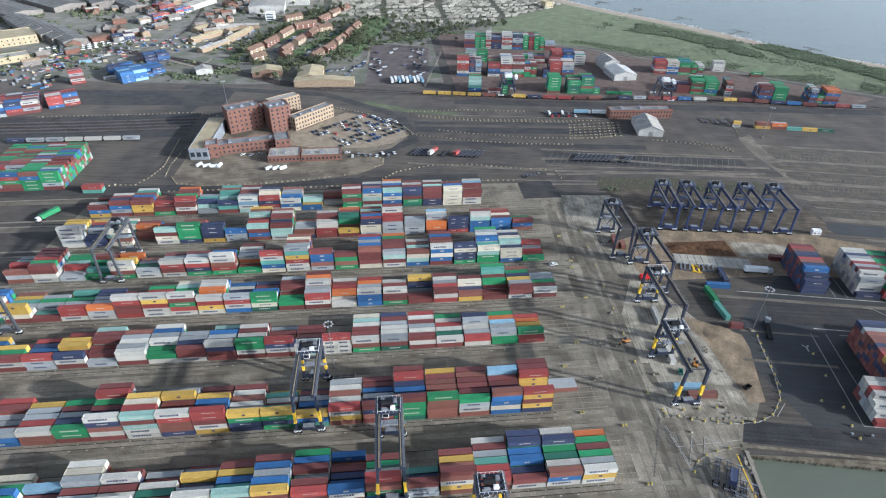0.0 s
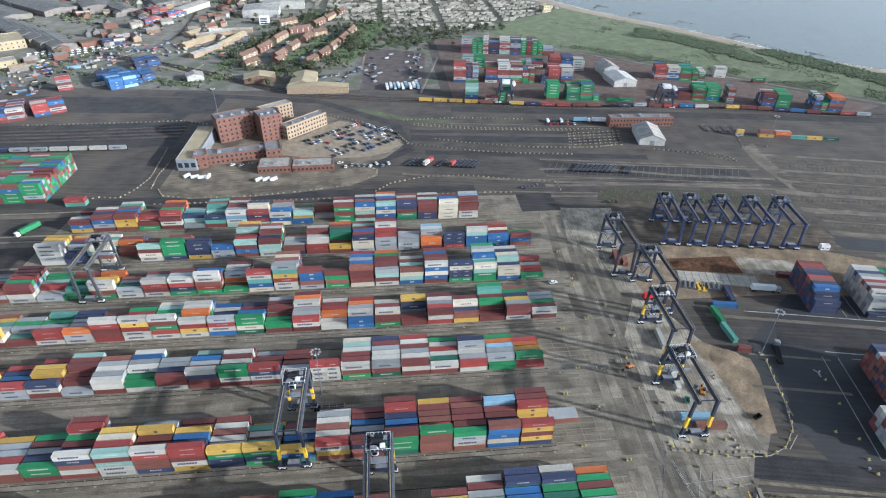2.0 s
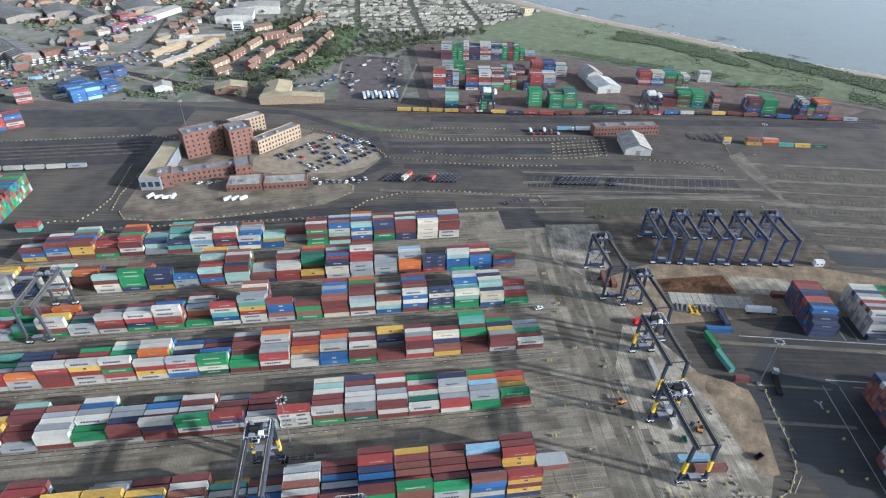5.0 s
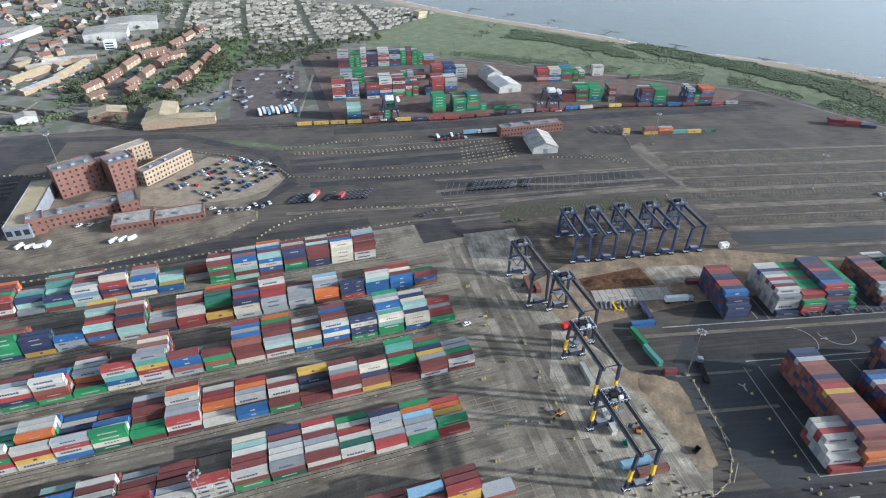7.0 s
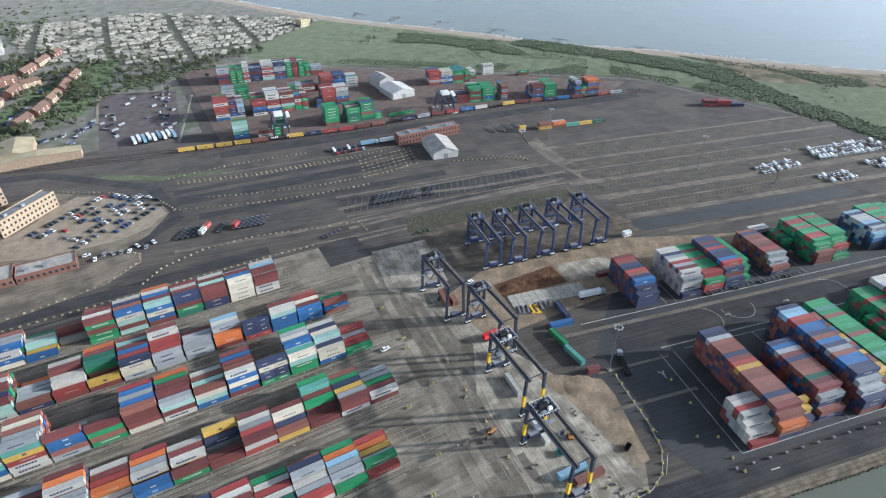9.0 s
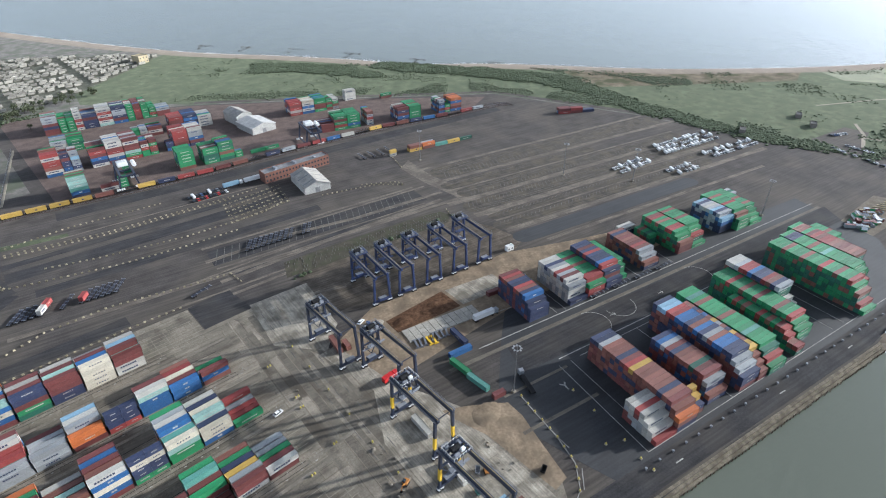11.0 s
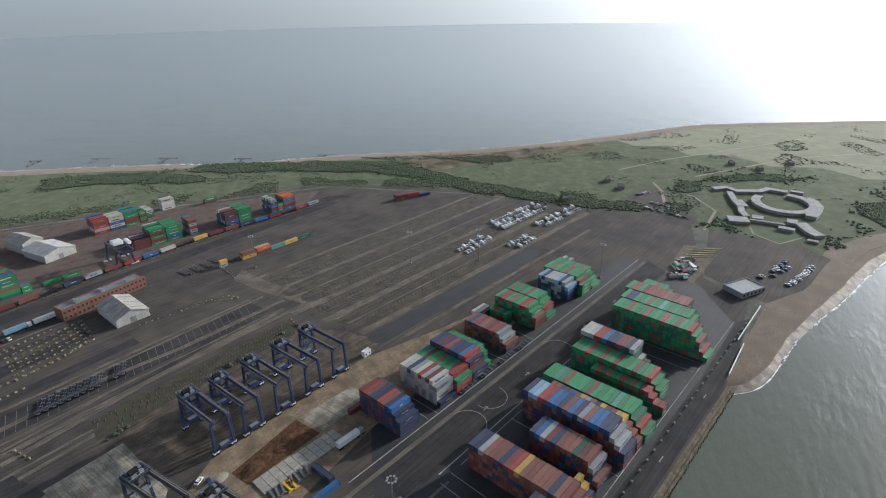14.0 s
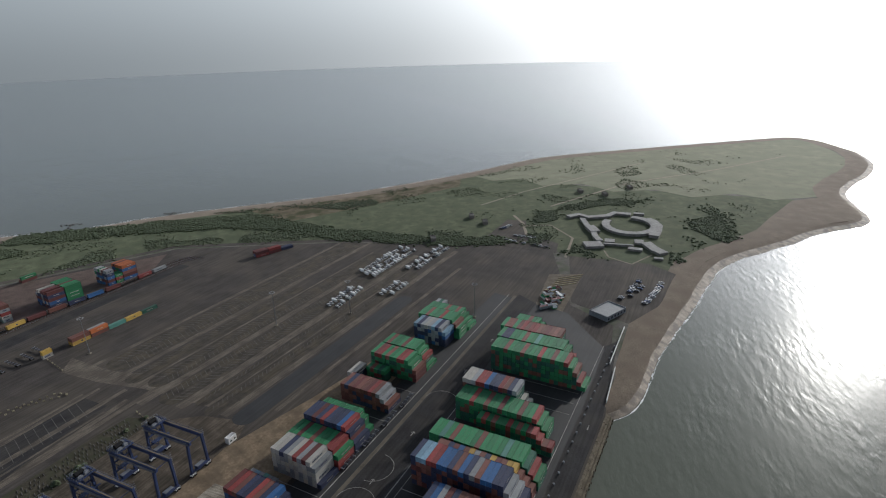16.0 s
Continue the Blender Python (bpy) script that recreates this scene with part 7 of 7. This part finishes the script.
mesh.validate()
tagged(new("caravans", mesh), "field of cream static caravans in rows", "caravan", kind="stuff")
sheet("caravan_field", [(x, y) for x, y in CARAVANS], 0.035, material("park_ground", (0.13, 0.13, 0.1), 0.9, spots=0.3, size=8, fine=1.0), 0.2, "worn ground of the caravan park", "ground")
clubhouse = flat_building("clubhouse", 250, 915, 14, 14, 9, 20, tan_roof, tan_roof, "tan tower of the caravan park", 2, 3, (0, 1))

# ---- trees and scrub ----
leaf_a = material("leaf_dark", (0.075, 0.085, 0.048), 0.9, spots=0.3, size=2, fine=0.5, tone=0.35, haze_sheen=0.2)
bark = material("bark", (0.08, 0.065, 0.05), 0.95)
def tree(seed, height, spread):
    r = random.Random(seed)
    t = empty("tree", label="bare-edged broadleaf tree with dark green crown", category="tree", group="trees")
    bm = bmesh.new()
    rod(bm, (0, 0, 0), (0, 0, height * 0.45), 0.32, 0.2, 7)
    for k in range(5):
        a = 2 * math.pi * k / 5 + r.uniform(-0.3, 0.3)
        rod(bm, (0, 0, height * r.uniform(0.28, 0.42)), (spread * 0.6 * math.cos(a), spread * 0.6 * math.sin(a), height * r.uniform(0.6, 0.85)), 0.14, 0.05, 5)
    part("trunk", bm, bark, t)
    bm = bmesh.new()
    for k in range(130):
        d = Vector((r.gauss(0, 1), r.gauss(0, 1), r.gauss(0, 0.8))).normalized() * r.uniform(0.35, 1.0)
        p = Vector((d.x * spread, d.y * spread, height * 0.66 + d.z * height * 0.34))
        if noise.noise(p * 0.45 + Vector((seed, 0, 0))) < -0.18:
            continue
        m = Matrix.Translation(p) @ Euler((r.uniform(0, 6), r.uniform(0, 6), r.uniform(0, 6))).to_matrix().to_4x4() @ Matrix.Diagonal((r.uniform(0.5, 1.1), r.uniform(0.4, 0.9), r.uniform(0.25, 0.5), 1))
        bmesh.ops.create_icosphere(bm, subdivisions=1, radius=0.9, matrix=m)
    part("crown", bm, leaf_a, t)
    return t
trees = [tree(s, h, w) for s, h, w in ((1, 9, 3.6), (2, 11, 4.2), (3, 7, 3.2))]
tr = random.Random(17)
spots_t = []
for (x0, y0), (x1, y1), n, w in (((-175, 660), (-130, 800), 40, 8), ((-115, 590), (-60, 640), 30, 12), ((-30, 720), (60, 790), 75, 30), ((-60, 780), (20, 870), 45, 25), ((-160, 630), (-100, 640), 20, 10), ((-48, 640), (-30, 780), 30, 8),
                              ((60, 765), (160, 800), 35, 8), ((-130, 860), (-60, 930), 30, 14), ((-230, 880), (-120, 1000), 40, 30), ((-400, 640), (-330, 700), 16, 20), ((-260, 1000), (-100, 1080), 30, 25)):
    for k in range(n):
        f = tr.random()
        spots_t.append((x0 + (x1 - x0) * f + tr.gauss(0, w), y0 + (y1 - y0) * f + tr.gauss(0, w)))
for k, (x, y) in enumerate(spots_t):
    m = pose(x, y, 0.0, 0, 0, tr.uniform(0, 360)) @ Matrix.Scale(tr.uniform(0.6, 0.95), 4)
    if k < 3:
        trees[k].matrix_basis = m
    else:
        t = copy_thing(trees[k % 3], Matrix())
        t.matrix_basis = m

LAND = [(p.x, p.y) for p in offset_line(SHORE, 26)[10:]] + [(600, 60), (129, 119), (-200, 119), (-900, 900), (-900, 1500)]
PORT = [(40, 60), (420, 80), (445, 112), (560, 137), (563, 165), (553, 213), (535, 337), (484, 488), (374, 574), (229, 682), (99, 757), (62, 757), (62, 500), (40, 350)]
FORT = [(676, 132), (570, 112), (530, 70), (545, 34), (600, 28), (668, 33), (694, 60)]
def scrub_field(name, lines, count, size, label, mat, seed, limit=-0.05, coast=True):
    """Low clumps of bushes scattered along bands: irregular blobs of a few faces each."""
    r = random.Random(seed)
    proto = bmesh.new()
    bmesh.ops.create_icosphere(proto, subdivisions=1, radius=1.0)
    base = np.array([v.co[:] for v in proto.verts])
    tris = [[v.index for v in f.verts] for f in proto.faces]
    proto.free()
    vs, fs, n = [], [], 0
    total = sum(w * math.hypot(x1 - x0, y1 - y0) for (x0, y0), (x1, y1), w in lines)
    for (x0, y0), (x1, y1), w in lines:
        d = Vector((x1 - x0, y1 - y0))
        nrm = Vector((-d.y, d.x)).normalized()
        for k in range(int(count * w * d.length / total)):
            p = Vector((x0, y0)) + d * r.gauss(0.5, 0.33) + nrm * r.gauss(0, 0.62 * w)
            if noise.noise(Vector((p.x * 0.025, p.y * 0.025, seed))) < limit or (coast and (not inside(p.x, p.y, LAND) or inside(p.x, p.y, PORT) or inside(p.x, p.y, FORT))):
                continue
            s = size * r.uniform(0.5, 1.3)
            shape = base * np.array((s * r.uniform(0.8, 1.4), s * r.uniform(0.8, 1.4), s * r.uniform(0.5, 0.9)))
            shape = shape * (1 + 0.35 * (np.random.RandomState(k + seed).rand(len(base), 1) - 0.5))
            vs += (shape + np.array((p.x, p.y, s * 0.3))).tolist()
            fs += [[i + n for i in t] for t in tris]
            n += len(base)
    mesh = bpy.data.meshes.new(name)
    mesh.from_pydata(vs, [], fs)
    mesh.materials.append(mat)
    return tagged(new(name, mesh), label, "bushes", kind="stuff")
# the scrub green again, its colour lightened for haze over the far coast
hazed_scrub = material("hazed_scrub", (0.085, 0.1, 0.06), 0.9, spots=0.4, size=2.0, fine=0.5, tone=0.25, haze_sheen=0.35)
scrub_field("coast_scrub", [((250, 700), (390, 590), 10), ((395, 590), (500, 510), 14), ((505, 505), (560, 350), 12), ((560, 350), (585, 200), 10), ((420, 700), (560, 560), 16), ((560, 560), (640, 420), 18), ((300, 800), (430, 690), 14),
                            ((640, 420), (700, 330), 14)], 15000, 0.9, "dark low scrub on the coastal grass", hazed_scrub, 1)
scrub_field("grass_bushes", [((330, 800), (560, 520), 60), ((600, 480), (900, 150), 70), ((720, 160), (1000, -60), 70), ((560, 160), (760, 160), 30), ((700, 20), (800, -60), 40)], 14000, 0.8, "scattered bushes on rough grass", hazed_scrub, 2, 0.2)
scrub_field("fort_bushes", [((560, 110), (560, 10), 10), ((700, 130), (740, 60), 12), ((600, -10), (700, -20), 16), ((580, 150), (690, 150), 10)], 6000, 1.2, "dense bushes round the fort", hazed_scrub, 3)
scrub_field("hedge", [((-175, 640), (-140, 700), 5), ((-20, 720), (60, 760), 12), ((65, 760), (100, 760), 4), ((-300, 620), (-200, 590), 8), ((-115, 640), (-50, 640), 8), ((150, 326), (240, 320), 1)], 1500, 1.4, "hedges and bushes between the buildings", scrub, 4, coast=False)

THICKET = [[(455, 677), (480, 686), (504, 655), (536, 597), (574, 532), (596, 484), (587, 427), (571, 366), (569, 311), (568, 276), (571, 233), (582, 184), (568, 176), (549, 226), (546, 277), (542, 344), (559, 409), (552, 481), (512, 573), (470, 637)],
           [(356, 798), (395, 760), (422, 719), (441, 666), (442, 631), (422, 642), (376, 727), (336, 758)]]
# a little darker than the bushes, to join them into one mass
thicket_ground = material("thicket_ground", (0.045, 0.056, 0.03), 0.95, spots=0.4, size=4, fine=0.9, bump=0.2, haze_sheen=0.2)
def thicket(poly, n, seed):
    """A dense belt of low bushes within an outline."""
    r = random.Random(seed)
    xs, ys = [x for x, y in poly], [y for x, y in poly]
    bm = bmesh.new()
    bmesh.ops.create_icosphere(bm, subdivisions=1, radius=1.0)
    base = np.array([v.co[:] for v in bm.verts])
    tris = [[v.index for v in f.verts] for f in bm.faces]
    bm.free()
    vs, fs, k = [], [], 0
    for i in range(n):
        x, y = r.uniform(min(xs), max(xs)), r.uniform(min(ys), max(ys))
        x2, y2 = x + r.gauss(0, 3), y + r.gauss(0, 3)
        if not inside(x, y, poly) or noise.noise(Vector((x * 0.05, y * 0.05, seed))) < -0.28:
            continue
        s = r.uniform(0.6, 1.5)
        shape = base * np.array((s * 1.2, s * 1.2, s * r.uniform(0.4, 0.75))) * (1 + 0.4 * (np.random.RandomState(i).rand(len(base), 1) - 0.5))
        vs += (shape + np.array((x2, y2, s * 0.35))).tolist()
        fs += [[j + k for j in t] for t in tris]
        k += len(base)
    mesh = bpy.data.meshes.new("thicket")
    mesh.from_pydata(vs, [], fs)
    mesh.materials.append(scrub)
    sheet("thicket_floor", poly, 0.045, thicket_ground, 0.3, "dark green ground sheet under the thicket", "ground")
    return tagged(new("thicket", mesh), "dense dark green thicket along the coast", "bushes", kind="stuff")
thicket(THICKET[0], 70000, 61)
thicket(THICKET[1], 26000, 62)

# ---- fences ----
def fence(pts, label):
    f = empty("fence", label=label, category="fence")
    for x, y, a in along(pts, 6.0):
        bm = bmesh.new()
        box(bm, (x - 0.08, y - 0.08, 0), (x + 0.08, y + 0.08, 2.4))
        part("post", bm, steel, f)
    for p, q in zip(pts, pts[1:]):
        for z in (0.8, 1.6, 2.3):
            bm = bmesh.new()
            beam(bm, (*p, z), (*q, z), 0.07)
            part("wire", bm, steel, f)
fence([(61, 668), (34, 548)], "pale palisade fence of the depot")
fence([(-25, 625), (-22, 711)], "palisade fence of the truck yard")
bars("fence_strip", [((62, 668), (35, 548), 1.6), ((-24, 625), (-21, 711), 2.2), ((-256, 680), (-240, 650), 3.5), ((-240, 650), (-205, 624), 4.5), ((-205, 624), (-197, 655), 2.5)], pale_concrete, 0.05, 0.3, "pale concrete strip under the fence", "kerb")

# ---- far town: small houses, sheds, vehicles and trees too far off to tell apart ----
def joined(name, mats, count, label, category, place, size, seed):
    """Many small gabled boxes in one mesh."""
    r = random.Random(seed)
    vs, fs, ms, n = [], [], [], 0
    for k in range(count):
        x, y = place(r)
        w, d, h, top = size(r)
        m = np.array(pose(x, y, 0.05, 0, 0, r.choice((32, 38, -52, 122)) + r.uniform(-4, 4)))
        pts = np.array([(-w, -d, 0), (w, -d, 0), (w, d, 0), (-w, d, 0), (-w, -d, h), (w, -d, h), (w, d, h), (-w, d, h), (0, -d, top), (0, d, top)])
        vs += (pts @ m[:3, :3].T + m[:3, 3]).tolist()
        fs += [[i + n for i in f] for f in ((0, 1, 5, 8, 4), (3, 7, 9, 6, 2), (0, 4, 7, 3), (1, 2, 6, 5), (4, 8, 9, 7), (5, 6, 9, 8))]
        wall_k, roof_k = r.randrange(len(mats)), r.randrange(len(mats))
        ms += [wall_k] * 4 + [roof_k] * 2
        n += 10
    mesh = bpy.data.meshes.new(name)
    mesh.from_pydata(vs, [], fs)
    mesh.polygons.foreach_set("material_index", ms)
    for x in mats:
        mesh.materials.append(x)
    return tagged(new(name, mesh), label, category, kind="stuff")
def in_town(r):
    while True:
        x, y = r.uniform(-720, -180), r.uniform(640, 1300)
        if abs(x + 268) > 18 and not (-500 < x < -370 and 690 < y < 870) and not (-600 < x < -440 and 850 < y < 1010) and not (y < 760 and -330 < x) and x < -120 - (y - 640) * 0.08:
            return x, y
joined("town_houses", [tile_roof, brick, pale_roof, hall_roof, pale_brick, hall_wall], 420, "crowded small houses and sheds of the town", "house", in_town,
       lambda r: (r.uniform(2.5, 5), r.uniform(3.5, 9), r.uniform(3, 5.5), r.uniform(6, 8)), 51)
def in_works(r):
    a, b = r.choice((((-330, 640), (-240, 760)), ((-250, 690), (-170, 800)), ((-400, 640), (-300, 700)), ((-420, 560), (-330, 640)), ((-330, 700), (-290, 900))))
    return r.uniform(a[0], b[0]), r.uniform(a[1], b[1])
joined("works_clutter", [paint["L"], silver_paint, paint["U"], paint["R"], black_paint, paint["L"], tan_roof], 280, "parked vehicles and clutter round the works", "clutter", in_works,
       lambda r: (r.uniform(0.9, 1.3), r.uniform(1.8, 3.2), r.uniform(1.0, 1.6), r.uniform(1.4, 2.2)), 52)
sheet("storage_yard", [(429, 136), (499, 131), (505, 104), (431, 115)], 0.055, material("tan_gravel", (0.17, 0.145, 0.112), 0.9, spots=0.25, size=5, fine=0.8), 0.3, "tan gravel storage yard", "pavement")
def at_beachside(r):
    return r.uniform(434, 472), r.uniform(117, 131)
joined("stored_goods", [white_paint, paint["L"], paint["G"], paint["M"], tan_roof, silver_paint], 40, "goods and machines stored behind the stacks", "clutter", at_beachside,
       lambda r: (r.uniform(0.8, 1.4), r.uniform(1.5, 4.0), r.uniform(0.8, 2.2), r.uniform(1.2, 2.6)), 53)
scrub_field("town_trees", [((-620, 700), (-200, 1180), 110), ((-260, 1000), (-60, 1150), 60), ((-230, 640), (-150, 760), 18), ((-300, 600), (-250, 660), 12), ((-420, 600), (-340, 690), 20), ((-90, 640), (-40, 860), 24)], 3400, 2.3, "trees and gardens among the far houses", leaf_a, 5, coast=False)
def in_truck_yard(r):
    return r.choice((r.uniform(-18, -4), r.uniform(26, 42), r.uniform(-16, 40))), r.uniform(585, 690)
joined("yard_vehicles", [paint["L"], silver_paint, black_paint, paint["N"], hall_roof, crane_grey], 34, "vans, trailers and crates parked in the truck yard", "clutter", in_truck_yard,
       lambda r: (r.uniform(0.8, 1.2), r.uniform(1.6, 3.4), r.uniform(0.8, 1.6), r.uniform(1.2, 2.0)), 54)
def in_streets(r):
    k = r.uniform(0, 1)
    x0, y0, x1, y1 = r.choice(((-134, 655, -112, 775), (-98, 650, -62, 790), (-165, 640, -150, 720), (-70, 600, -20, 625), (-45, 585, -26, 640), (-128, 800, -85, 830)))
    return x0 + (x1 - x0) * k + r.uniform(-2.5, 2.5), y0 + (y1 - y0) * k + r.uniform(-2, 2)
joined("street_cars", [paint["L"], silver_paint, black_paint, blue_car_paint, black_paint, crane_grey], 90, "cars parked along the streets of the terraces", "car", in_streets,
       lambda r: (r.uniform(0.8, 0.95), r.uniform(1.9, 2.4), r.uniform(0.8, 1.0), r.uniform(1.3, 1.6)), 55)
scrub_field("garden_trees", [((-168, 640), (-142, 790), 9), ((-108, 655), (-72, 800), 8), ((-60, 640), (-30, 790), 12), ((-28, 715), (60, 770), 14), ((-200, 600), (-120, 625), 8), ((-130, 850), (-40, 900), 20)], 3000, 1.5, "garden trees and hedges among the terraces", leaf_a, 6, -0.2, coast=False)
